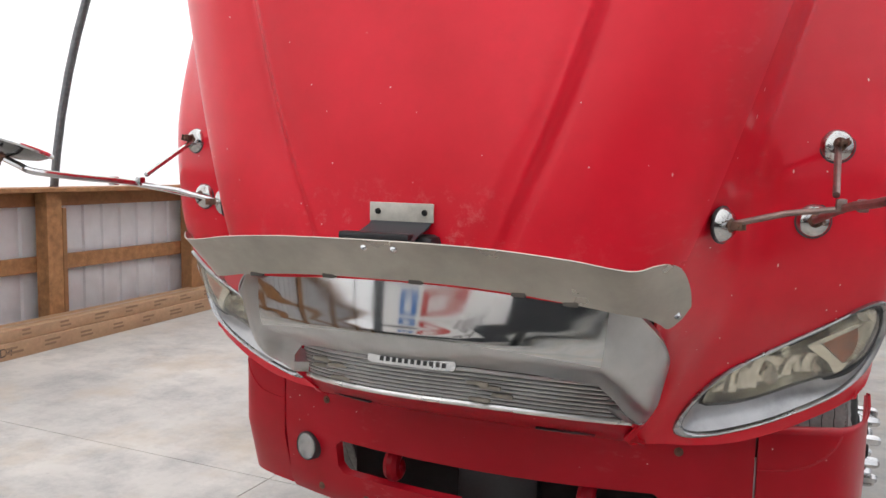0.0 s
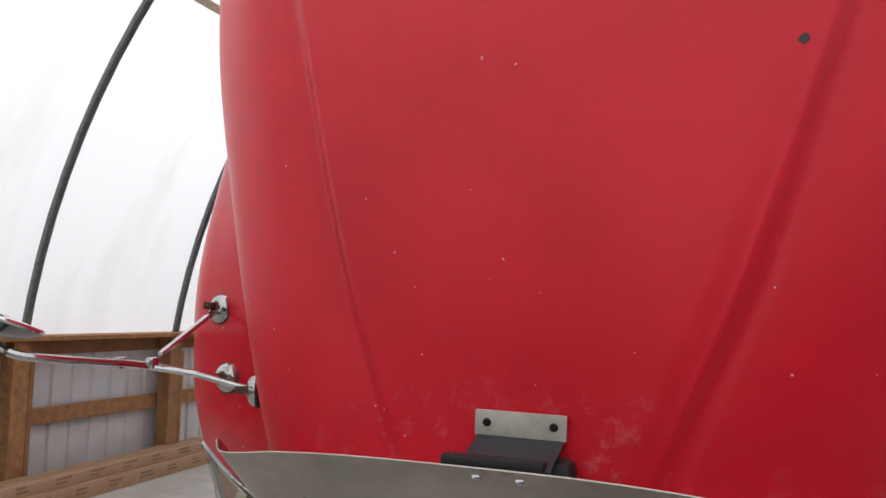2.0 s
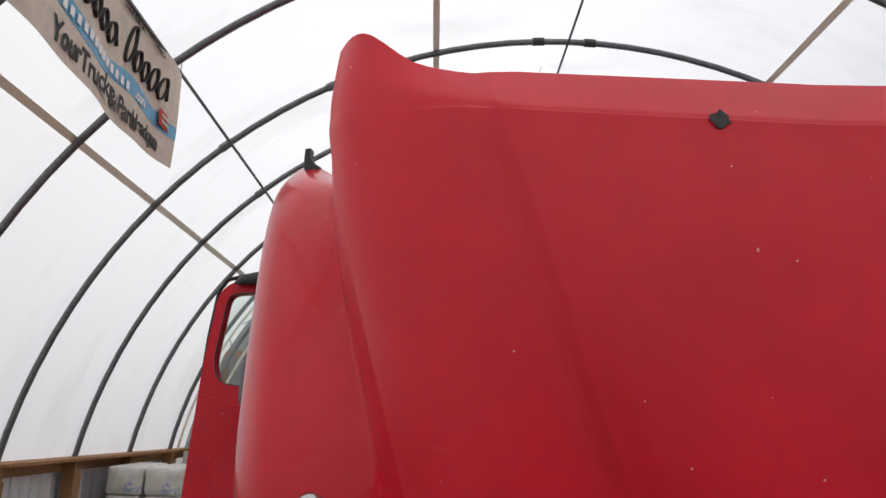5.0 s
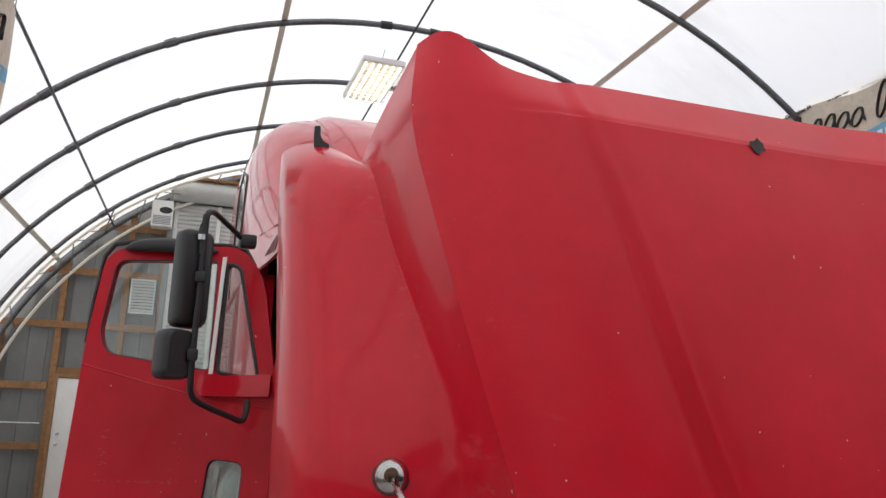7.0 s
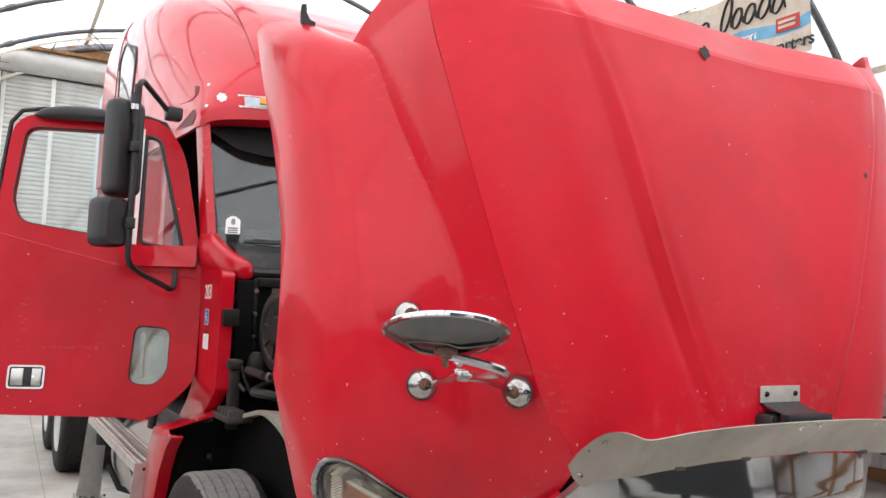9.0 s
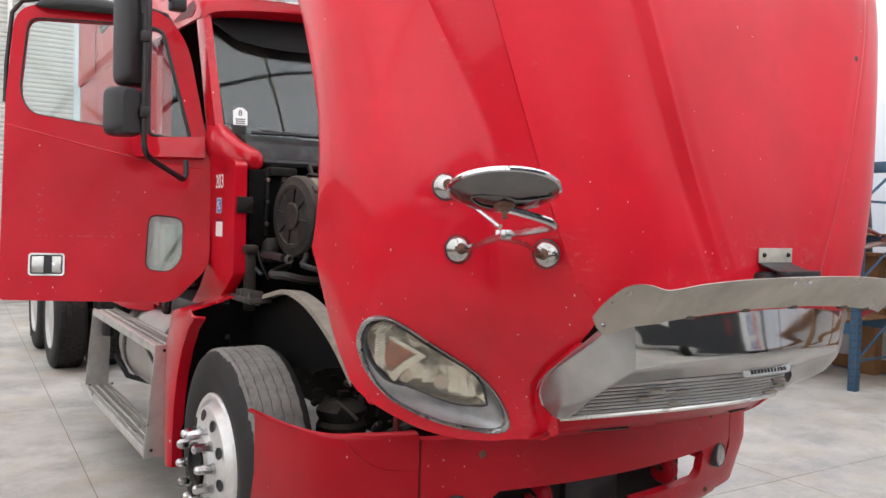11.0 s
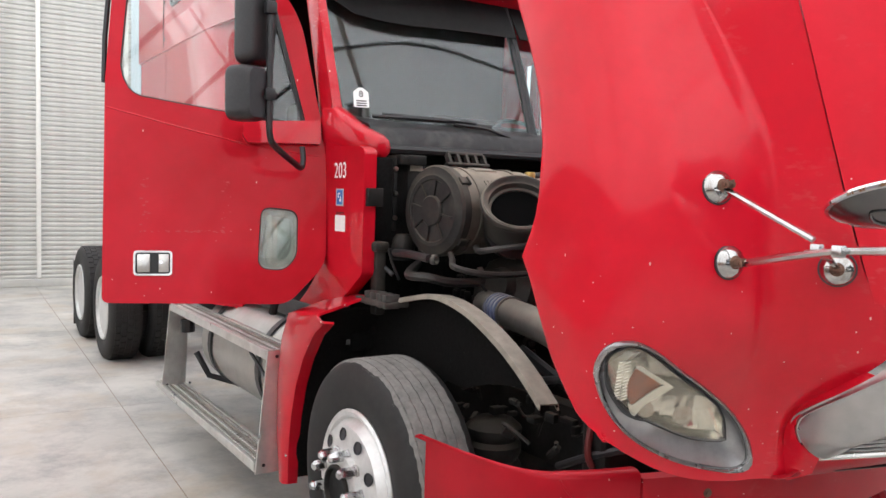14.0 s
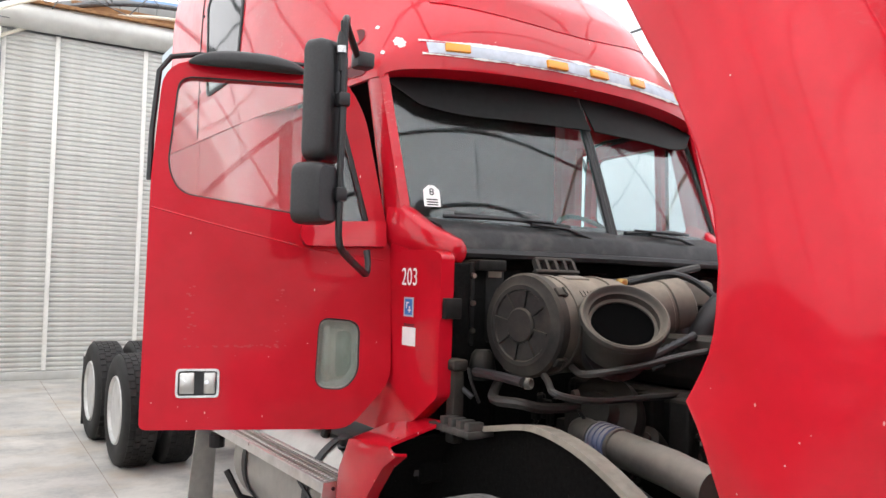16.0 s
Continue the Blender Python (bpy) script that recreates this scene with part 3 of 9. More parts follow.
ANGLES = [A0 + (math.pi - 2 * A0) * k / 48 for k in range(49)]

bm = bmesh.new()
grid = []
ys = [Y_BACK + (Y_END - Y_BACK) * k / 60 for k in range(61)]
for y in ys:
    grid.append([Vector((hoop_at(a, 0.05)[0], y, hoop_at(a, 0.05)[1])) for a in ANGLES])
sheet(bm, grid)
tagged(link_mesh("ceiling", bm, TARP, 60), "white translucent tarpaulin roof over steel hoops", "ceiling", kind="structure")

hoop_master = None
for k in range(15):
    y = Y_FIRST + Y_STEP * k
    lean = {8: 1.0, 9: 2.7, 10: 2.3}.get(k, 0.0)
    y += 0.7 * math.sin(radians(lean))
    if hoop_master is None:
        h = thing("roof_hoop", "grey galvanised steel roof hoop tube", "roof hoop", group="roof hoops", kind="structure")
        bm = bmesh.new()
        tube(bm, [(hoop_at(a)[0], 0, hoop_at(a)[1]) for a in ANGLES], 0.036, 10)
        part("hoop_tube", bm, STEEL_TUBE, h)
        for a in (2.262, 0.88, 1.52, 1.62, 2.03):
            bm = bmesh.new()
            x, z = hoop_at(a)
            x2, z2 = hoop_at(a + 0.022)
            tube(bm, [(x, 0, z), (x2, 0, z2)], 0.05, 8)
            part("coupler", bm, BLACK_TAPE if a in (1.52, 1.62) else STEEL_TUBE, h)
        hoop_master = h
        h.location = (0, y, 0)
    else:
        copy_thing(hoop_master, pose(0, y, 0, lean))

# lighter end rib, edge pipe and web struts where the roof meets the gable
for nm, yy, gr, rr, mt, lb in (("end_rib", Y_END - 0.62, -0.02, 0.024, STRAP, "beige end rib of the roof"), ("gable_pipe", Y_END - 0.06, -0.06, 0.045, STEEL_TUBE, "grey pipe along the gable edge")):
    bm = bmesh.new()
    tube(bm, [(hoop_at(a, gr)[0], yy, hoop_at(a, gr)[1]) for a in ANGLES], rr, 8)
    structure(nm, bm, mt, lb, category="roof pipe")
web_rng = random.Random(21)
for k in range(15):
    a = 0.62 + k * 0.135
    b = a + web_rng.choice((-0.05, 0.05))
    (xa, za), (xb, zb) = hoop_at(a, -0.02), hoop_at(b, -0.08)
    bm = bmesh.new()
    tube(bm, [(xa, Y_END - 0.62, za), (xb, Y_END - 0.08, zb)], 0.009, 6)
    if k % 3 == 0:
        xc, zc = hoop_at(a, -0.02)
        tube(bm, [(xc, Y_FIRST + 14 * Y_STEP, zc), (xb, Y_END - 0.30, zb - 0.02)], 0.012, 6)
    structure("web_strut", bm, STEEL_TUBE, "thin steel strut tying the end rib to the gable", category="strut")

# lengthwise lines under the roof
for nm, a, r, mt, lb in (("roof_cable", 2.262, 0.017, STEEL_TUBE, "dark steel purlin line along the hoops"), ("roof_cable", 0.88, 0.017, STEEL_TUBE, "dark steel purlin line along the hoops"), ("ridge_cable", 1.575, 0.014, BLACK_TAPE, "black lamp cable along the ridge")):
    bm = bmesh.new()
    x, z = hoop_at(a, -0.05)
    tube(bm, [(x, Y_FIRST, z), (x, Y_END - 0.1, z)], r, 8)
    structure(nm, bm, mt, lb, category="cable")
for a in (2.44, 1.83, 1.18, 0.70):
    bm = bmesh.new()
    p, q = hoop_at(a - 0.006, 0.028), hoop_at(a + 0.006, 0.028)
    sheet(bm, [[Vector((p[0], y, p[1])), Vector((q[0], y, q[1]))] for y in ys], 0.004)
    structure("roof_strap", bm, STRAP, "tan webbing strap along the tarpaulin", category="strap")

# ground outside and slab inside
bm = bmesh.new()
box(bm, (-300, -300, -0.3), (300, 300, -0.06))
structure("ground", bm, mat("gravel_ground", (0.22, 0.20, 0.17), 0.9, grain=0.4, grain_scale=3, bump=0.4, bump_scale=8), "grey gravel ground around the shed", None)

# corrugated sheet helper
def corrugated(name, origin, along, length, height, material, label, pitch=0.23, ribs=0.022, z0=0.0, parent=None):
    bm = bmesh.new()
    o, d = Vector(origin), Vector(along).normalized()
    nrm = d.cross(Vector((0, 0, 1)))
    pts = []
    n = int(length / pitch)
    for k in range(n + 1):
        s = k * pitch
        for ds, off in ((0.0, 0.0), (0.16, 0.0), (0.175, ribs), (0.215, ribs)):
            if s + ds <= length:
                pts.append((s + ds, off))
        if k < n:
            pts.append((s + pitch * 0.5 - 0.05, 0.003))
    pts = sorted(set(pts))
    sheet(bm, [[o + d * s + nrm * off + Vector((0, 0, z)) for s, off in pts] for z in (z0, height)], 0.004)
    ob = link_mesh(name, bm, material, 20)
    if parent:
        ob.parent = parent
        return ob
    return tagged(ob, label, "wall", kind="structure")


XL, XR = -5.06, 6.76
corrugated("wall_west", (XL - 0.16, Y_BACK, 0), (0, 1, 0), Y_END - Y_BACK, WALL_TOP, SHEET, "white ribbed steel sheeting on the low side wall", ribs=-0.022)
corrugated("wall_east", (XR + 0.16, Y_BACK, 0), (0, 1, 0), Y_END - Y_BACK, WALL_TOP, SHEET, "white ribbed steel sheeting on the low side wall")
corrugated("wall_north", (-5.2, Y_END + 0.14, 0), (1, 0, 0), 12.1, 6.35, GABLE, "grey ribbed steel sheeting of the gable end", pitch=0.30)
# unseen end wall, its grey chosen to dim the light on the truck's front
bm = bmesh.new()
sheet(bm, [[Vector((-5.2 + 1.21 * i, Y_BACK - 0.05 + 0.03 * math.sin(i * 1.7 + j), 0.635 * j)) for i in range(11)] for j in range(11)])
structure("wall_south", bm, GABLE, "assumed grey steel sheet end wall, unseen", 60, "wall")

# timber of the side walls
def beam(name, lo, hi, label, bevel=0.006):
    bm = bmesh.new()
    box(bm, lo, hi, bevel=bevel)
    return structure(name, bm, TIMBER, label, None, category="beam")


for side, x0, sg in (("west", XL, 1), ("east", XR, -1)):
    for z0, z1, t, nm in ((WALL_TOP - 0.14, WALL_TOP - 0.005, 0.05, "top_girt"), (0.60, 0.74, 0.045, "mid_girt"), (0.02, 0.16, 0.045, "base_girt")):
        a, b = x0 - 0.13 * sg, x0 - (0.13 - t) * sg
        beam(nm, (min(a, b), Y_BACK, z0), (max(a, b), Y_END - 0.03, z1), "brown timber girt on the side wall")
    beam("top_plate", (x0 - 0.155, Y_BACK, WALL_TOP - 0.004), (x0 + 0.155, Y_END - 0.03, WALL_TOP + 0.036), "brown timber plate on top of the side wall")
    for k in range(15):
        y = Y_FIRST + Y_STEP * k
        a, b = x0 - 0.075 * sg, x0 + 0.075 * sg
        beam("wall_post", (min(a, b), y - 0.21, 0), (max(a, b), y - 0.05, WALL_TOP - 0.006), "brown timber post of the side wall")
        if k < 14:
            beam("wall_post", (min(a, b), y - 0.046, 0), (max(a, b), y + 0.0, WALL_TOP - 0.15), "brown timber post of the side wall")

# gable framing
for x in (-4.55, -3.66, -2.65, -2.05, 1.55, 3.0, 4.4, 5.8):
    top = FOOT_Z + RISE * math.sqrt(max(0.01, 1 - ((x - RIDGE_X) / HALF) ** 2))
    beam("gable_stud", (x - 0.05, Y_END - 0.03, 0), (x + 0.05, Y_END + 0.10, top - 0.05), "brown timber stud of the gable end")
for z, x0, x1 in ((1.04, -5.05, -3.72), (2.04, -5.05, -3.72), (3.10, -4.75, -2.06), (4.05, -4.25, -2.06), (4.90, -3.6, -2.06), (2.30, -3.60, -2.06), (1.04, 1.6, 6.6), (2.04, 1.6, 6.6), (3.10, 1.6, 6.3), (4.05, 1.6, 5.6), (6.05, -1.0, 2.9)):
    beam("gable_girt", (x0, Y_END - 0.06, z - 0.06), (x1, Y_END - 0.035, z + 0.06), "brown timber girt of the gable end")

# gable lattice hoop behind the last hoop
bm = bmesh.new()
tube(bm, [(hoop_at(a, -0.30)[0], Y_END - 0.2, hoop_at(a, -0.30)[1]) for a in ANGLES], 0.028, 8)
structure("gable_truss", bm, STRAP, "pale steel truss chord along the gable", category="truss")
for k in range(2, 46, 4):
    bm = bmesh.new()
    p, q = hoop_at(ANGLES[k], -0.02), hoop_at(ANGLES[k + 1], -0.30)
    r = hoop_at(ANGLES[k + 3], -0.02)
    tube(bm, [(p[0], Y_END - 0.5, p[1]), (q[0], Y_END - 0.2, q[1])], 0.011, 6)
    tube(bm, [(q[0], Y_END - 0.2, q[1]), (r[0], Y_END - 0.5, r[1])], 0.008, 6)
    structure("truss_web", bm, STEEL_TUBE, "thin steel web bar of the gable truss", category="truss")

# roller door with drum and guides
DOOR_X0, DOOR_X1, DOOR_Z = -1.95, 1.45, 5.45
rd = thing("roller_door", "closed grey corrugated steel roller door", "roller door", kind="structure")
slat = None
n_slats = 68
bm = bmesh.new()
pr = []
for k in range(n_slats):
    z = 0.12 + (DOOR_Z - 0.12) * k / n_slats
    s = (DOOR_Z - 0.12) / n_slats
    pr += [(z, 0.0), (z + s * 0.25, 0.018), (z + s * 0.65, 0.018), (z + s * 0.9, 0.0)]
for k in range(n_slats):
    q = pr[4 * k: 4 * k + 4] + [(pr[4 * k][0] + (DOOR_Z - 0.12) / n_slats, 0.0)]
    if slat is None:
        bm2 = bmesh.new()
        sheet(bm2, [[Vector((x, -d, z - q[0][0])) for x in (DOOR_X0, DOOR_X1)] for z, d in q], 0.003)
        slat = part("slat", bm2, ROLL, rd, smooth=40)
        slat.location = (0, Y_END - 0.10, q[0][0])
    else:
        o = slat.copy()
        scene.collection.objects.link(o)
        o.location = (0, Y_END - 0.10, q[0][0])
bm.free()
for x in (DOOR_X0 + 0.02, -1.17, 0.17, DOOR_X1 - 0.02):
    bm = bmesh.new()
    box(bm, (x - 0.035, Y_END - 0.145, 0.15), (x + 0.035, Y_END - 0.122, DOOR_Z), bevel=0.004)
    for k in range(42):
        z = 0.25 + k * 0.123
        box(bm, (x - 0.022, Y_END - 0.15, z), (x + 0.022, Y_END - 0.144, z + 0.05))
    part("wind_lock", bm, WHITE_PAINT, rd)
bm = bmesh.new()
tube(bm, [(DOOR_X0 - 0.05, Y_END - 0.22, DOOR_Z + 0.22), (DOOR_X1 + 0.05, Y_END - 0.22, DOOR_Z + 0.22)], 0.21, 24)
part("drum", bm, ROLL, rd)
bm = bmesh.new()
box(bm, (DOOR_X0 - 0.1, Y_END - 0.42, DOOR_Z + 0.40), (DOOR_X1 + 0.1, Y_END - 0.02, DOOR_Z + 0.45), bevel=0.006)
part("hood_board", bm, TIMBER, rd)
bm = bmesh.new()
box(bm, (DOOR_X0, Y_END - 0.15, 0.0), (DOOR_X1, Y_END - 0.09, 0.13), bevel=0.01)
part("bottom_bar", bm, ROLL, rd)
for x in (DOOR_X0 - 0.06, DOOR_X1 + 0.06):
    bm = bmesh.new()
    box(bm, (x - 0.05, Y_END - 0.2, 0), (x + 0.05, Y_END - 0.06, DOOR_Z + 0.3), bevel=0.006)
    part("guide", bm, GABLE, rd)

# white personnel door in the gable, with frame
pd = thing("door_1", "closed white steel personnel door in the gable", "door", kind="structure")
bm = bmesh.new()
box(bm, (-3.56, Y_END - 0.05, 0.02), (-2.66, Y_END - 0.005, 2.18), bevel=0.004)
part("leaf", bm, WHITE_PAINT, pd)
bm = bmesh.new()
box(bm, (-3.62, Y_END - 0.07, 0), (-3.565, Y_END + 0.02, 2.25), bevel=0.003)
box(bm, (-2.655, Y_END - 0.07, 0), (-2.60, Y_END + 0.02, 2.25), bevel=0.003)
box(bm, (-3.565, Y_END - 0.07, 2.19), (-2.655, Y_END + 0.02, 2.25), bevel=0.003)
part("door_frame", bm, TIMBER, pd)
bm = bmesh.new()
lathe(bm, [(0.0, 0.07), (0.028, 0.06), (0.03, 0.045), (0.012, 0.03), (0.012, 0)], pose(-3.46, Y_END - 0.05, 1.08, 90), 16)
part("door_knob", bm, CHROME, pd)
bm = bmesh.new()
lathe(bm, [(0.0, 0.02), (0.028, 0.018), (0.03, 0)], pose(-3.46, Y_END - 0.05, 1.25, 90), 16)
part("deadbolt", bm, CHROME, pd)

# heater box, louvre, conduit on the gable
ht = thing("unit_heater", "white boxed unit heater high on the gable", "heater", kind="")
bm = bmesh.new()
box(bm, (-2.34, Y_END - 0.42, 4.92), (-1.98, Y_END - 0.1, 5.40), bevel=0.015)
part("casing", bm, WHITE_PAINT, ht)
bm = bmesh.new()
lathe(bm, [(0.0, 0.012), (0.10, 0.012), (0.11, 0)], pose(-2.1, Y_END - 0.42, 5.22, 90) @ Matrix.Diagonal((1, 0.55, 1, 1)), 20)
part("badge", bm, INK, ht)
bm = bmesh.new()
for k in range(6):
    box(bm, (-2.31, Y_END - 0.427, 4.96 + k * 0.028), (-2.01, Y_END - 0.419, 4.972 + k * 0.028))
part("grille", bm, GABLE, ht)
bm = bmesh.new()
for x in (-2.3, -2.02):
    bm = bmesh.new()
    tube(bm, [(x, Y_END - 0.25, 5.4), (x, Y_END - 0.1, 5.75)], 0.008, 6)
    part("hanger", bm, STEEL_TUBE, ht)

wv = thing("wall_louvre", "white slatted vent louvre in the gable sheeting", "vent", kind="structure")
bm = bmesh.new()
ring_plate(bm, [(-0.21, -0.31), (0.21, -0.31), (0.21, 0.31), (-0.21, 0.31)], [(-0.18, -0.28), (0.18, -0.28), (0.18, 0.28), (-0.18, 0.28)], 0.04, pose(-2.36, Y_END - 0.03, 3.68, 90))
part("frame", bm, WHITE_PAINT, wv)
for k in range(10):
    bm = bmesh.new()
    box(bm, (-0.175, -0.004, -0.022), (0.175, 0.004, 0.022), pose(-2.36, Y_END - 0.055, 3.43 + k * 0.055, 40))
    part("slat", bm, WHITE_PAINT, wv)
bm = bmesh.new()
tube(bm, [(-4.9, Y_END - 0.08, 1.42), (-3.75, Y_END - 0.08, 1.42)], 0.012, 6)
structure("conduit", bm, WHITE_PAINT, "thin white conduit on the gable wall", category="conduit")

# slab in cast bays with sawn joints between them
JX = [-5.6, -1.297, 2.56, 7.0]
JY = [-14.4, -10.0, -6.3, -2.75, 0.93, 4.80, 8.4, 11.2, 13.25]
for xa, xb in zip(JX, JX[1:]):
    for ya, yb in zip(JY, JY[1:]):
        bm = bmesh.new()
        box(bm, (xa + 0.003, ya + 0.003, -0.12), (xb - 0.003, yb - 0.003, 0.0))
        structure("floor", bm, CONCRETE, "stained pale grey concrete slab bay", None)
bm = bmesh.new()
box(bm, (-5.6, -14.6, -0.2), (7.3, 13.4, -0.003))
structure("floor_joint", bm, mat("joint_filler", (0.30, 0.23, 0.17), 0.9, grain=0.3, grain_scale=40), "brown filled joints of the slab", None, category="floor")

# the shed stands slightly askew to the truck
SHED = Matrix.Translation((-3, 6.5, 0)) @ Matrix.Rotation(radians(-1.2), 4, "Z") @ Matrix.Translation((3, -6.5, 0))
SLAB = Matrix.Translation((-3, 6.5, 0)) @ Matrix.Rotation(radians(-1.92), 4, "Z") @ Matrix.Translation((3, -6.5, 0))
for ob in list(scene.collection.objects):
    if ob.parent is None and ob.get("kind") == "structure" and ob.name != "ground" or ob.name == "unit_heater":
        ob.matrix_basis = (SLAB if ob.name.startswith("floor") else SHED) @ ob.matrix_basis

# ---- the truck ----
truck = thing("truck", "faded red tractor truck parked with its hood tilted open", "truck")


def mirror_x(pts):
    return [Vector((-p[0], p[1], p[2])) for p in pts]


def rail(*pts, n=7):
    return bend(pts, n)


# -- hood panel: rails from the nose (low) to the rear lip (now on top) --
centre_rails = [
    rail((0, -0.725, 1.34), (0, -0.715, 1.5), (0, -0.688, 1.8), (0, -0.632, 2.25), (0, -0.578, 2.475), (0, -0.568, 2.51), (0, -0.548, 2.54), (0, -0.48, 2.635)),
    rail((0.14, -0.721, 1.34), (0.20, -0.711, 1.5), (0.33, -0.684, 1.8), (0.465, -0.628, 2.25), (0.54, -0.574, 2.48), (0.55, -0.564, 2.515), (0.556, -0.544, 2.545), (0.565, -0.478, 2.634)),
    rail((0.19, -0.717, 1.34), (0.25, -0.706, 1.5), (0.375, -0.679, 1.8), (0.515, -0.623, 2.25), (0.59, -0.567, 2.48), (0.60, -0.557, 2.52), (0.607, -0.538, 2.55), (0.615, -0.475, 2.632)),
    rail((0.225, -0.708, 1.34), (0.285, -0.693, 1.5), (0.410, -0.655, 1.8), (0.552, -0.597, 2.25), (0.632, -0.552, 2.49), (0.640, -0.540, 2.525), (0.646, -0.521, 2.558), (0.655, -0.465, 2.632)),
    rail((0.275, -0.703, 1.34), (0.335, -0.688, 1.5), (0.458, -0.652, 1.8), (0.60, -0.592, 2.25), (0.68, -0.544, 2.49), (0.688, -0.532, 2.53), (0.694, -0.515, 2.563), (0.70, -0.461, 2.637)),
    rail((0.45, -0.665, 1.335), (0.48, -0.660, 1.5), (0.57, -0.638, 1.8), (0.70, -0.572, 2.25), (0.765, -0.524, 2.49), (0.775, -0.514, 2.53), (0.782, -0.502, 2.57), (0.79, -0.45, 2.66)),
    rail((0.535, -0.625, 1.33), (0.595, -0.612, 1.5), (0.69, -0.582, 1.8), (0.815, -0.508, 2.25), (0.868, -0.463, 2.50), (0.876, -0.454, 2.56), (0.88, -0.445, 2.62), (0.885, -0.418, 2.735)),
    rail((0.585, -0.575, 1.32), (0.656, -0.557, 1.5), (0.752, -0.52, 1.8), (0.880, -0.452, 2.25), (0.932, -0.412, 2.50), (0.938, -0.403, 2.57), (0.938, -0.395, 2.64), (0.932, -0.378, 2.75)),
    rail((0.605, -0.53, 1.31), (0.686, -0.505, 1.5), (0.783, -0.465, 1.8), (0.915, -0.402, 2.25), (0.969, -0.352, 2.49), (0.975, -0.343, 2.56), (0.974, -0.336, 2.63), (0.965, -0.322, 2.737)),
]


def across(rails, n=5):
    """Rows of points across a set of rails, smoothed sideways."""
    return [bend([r[i] for r in rails], n) for i in range(len(rails[0]))]


# two more rails beside the middle keep the flat field flat up to the step
centre_rails[1:1] = [[a.lerp(b, f) for a, b in zip(centre_rails[0], centre_rails[1])] for f in (0.6, 0.9)]
# and rails by the foot and the brow of the step keep it narrow
centre_rails[4] = [b + (b - a) * 0.22 for a, b in zip(centre_rails[3], centre_rails[4])]
foot = [[a.lerp(b, 0.5) for a, b in zip(centre_rails[5], centre_rails[6])]]
brow = [[b.lerp(a, 0.35) for a, b in zip(centre_rails[3], centre_rails[4])]]
centre_rails = centre_rails[:4] + brow + centre_rails[4:6] + foot + centre_rails[6:]
half = across(centre_rails, 3)
full = [mirror_x(row[1:])[::-1] + row for row in half]
bm = bmesh.new()
sheet(bm, full, 0.012)
hood = part("hood", bm, RED_HOOD, truck, "faded red tilted hood with stone chips", 40)

# flange that closes the joint between hood and fender
for sg in (-1, 1):
    bm = bmesh.new()
    seam = centre_rails[-1]
    sheet(bm, [[Vector((sg * (p.x + dx), p.y + dy, p.z)) for p in seam[:-2]] for dx, dy in ((-0.05, 0.018), (-0.014, 0.022), (-0.018, 0.05))], 0.004)
    part("joint_flange", bm, BLACK_TAPE, hood)

# -- fenders --
fender_rails = [
    rail((0.50, -0.215, 0.86), (0.570, -0.262, 1.07), (0.603, -0.538, 1.30), (0.690, -0.495, 1.5), (0.787, -0.455, 1.8), (0.919, -0.392, 2.25), (0.979, -0.335, 2.53), (0.969, -0.312, 2.737)),
    rail((0.53, -0.19, 0.86), (0.61, -0.26, 1.07), (0.660, -0.425, 1.30), (0.722, -0.418, 1.5), (0.806, -0.390, 1.8), (0.94, -0.26, 2.25), (0.985, -0.17, 2.5), (0.992, -0.02, 2.62)),
    rail((0.57, -0.165, 0.86), (0.66, -0.21, 1.07), (0.748, -0.302, 1.30), (0.778, -0.312, 1.5), (0.83, -0.322, 1.8), (0.955, -0.15, 2.25), (0.995, -0.03, 2.48), (1.0, 0.12, 2.55)),
    rail((0.66, -0.14, 0.86), (0.74, -0.17, 1.07), (0.83, -0.285, 1.30), (0.86, -0.31, 1.5), (0.91, -0.285, 1.85), (1.01, -0.115, 2.25), (1.05, 0.03, 2.5), (1.04, 0.22, 2.61)),
    rail((0.78, -0.11, 0.875), (0.86, -0.14, 1.08), (0.95, -0.24, 1.30), (0.97, -0.28, 1.5), (1.0, -0.26, 1.8), (1.08, -0.07, 2.25), (1.11, 0.09, 2.52), (1.10, 0.29, 2.65)),
    rail((0.90, -0.085, 0.914), (0.97, -0.115, 1.09), (1.05, -0.185, 1.30), (1.07, -0.23, 1.5), (1.10, -0.21, 1.8), (1.15, -0.01, 2.25), (1.165, 0.15, 2.52), (1.15, 0.36, 2.665)),
    rail((1.0, -0.065, 0.966), (1.06, -0.09, 1.11), (1.115, -0.125, 1.30), (1.145, -0.14, 1.5), (1.17, -0.10, 1.8), (1.195, 0.07, 2.25), (1.20, 0.23, 2.52), (1.18, 0.42, 2.665)),
    rail((1.045, -0.052, 0.995), (1.108, -0.045, 1.14), (1.15, -0.01, 1.30), (1.170, 0.07, 1.5), (1.196, 0.005, 1.8), (1.206, 0.16, 2.25), (1.208, 0.31, 2.52), (1.195, 0.46, 2.66)),
    rail((1.074, -0.040, 1.018), (1.122, 0.07, 1.14), (1.147, 0.148, 1.31), (1.168, 0.212, 1.488), (1.196, 0.107, 1.8), (1.198, 0.26, 2.25), (1.20, 0.43, 2.52), (1.19, 0.51, 2.65)),
]
fender_rails[0] = [p + Vector((-0.007, -0.004, 0)) if p.z > 1.28 else p for p in fender_rails[0]]
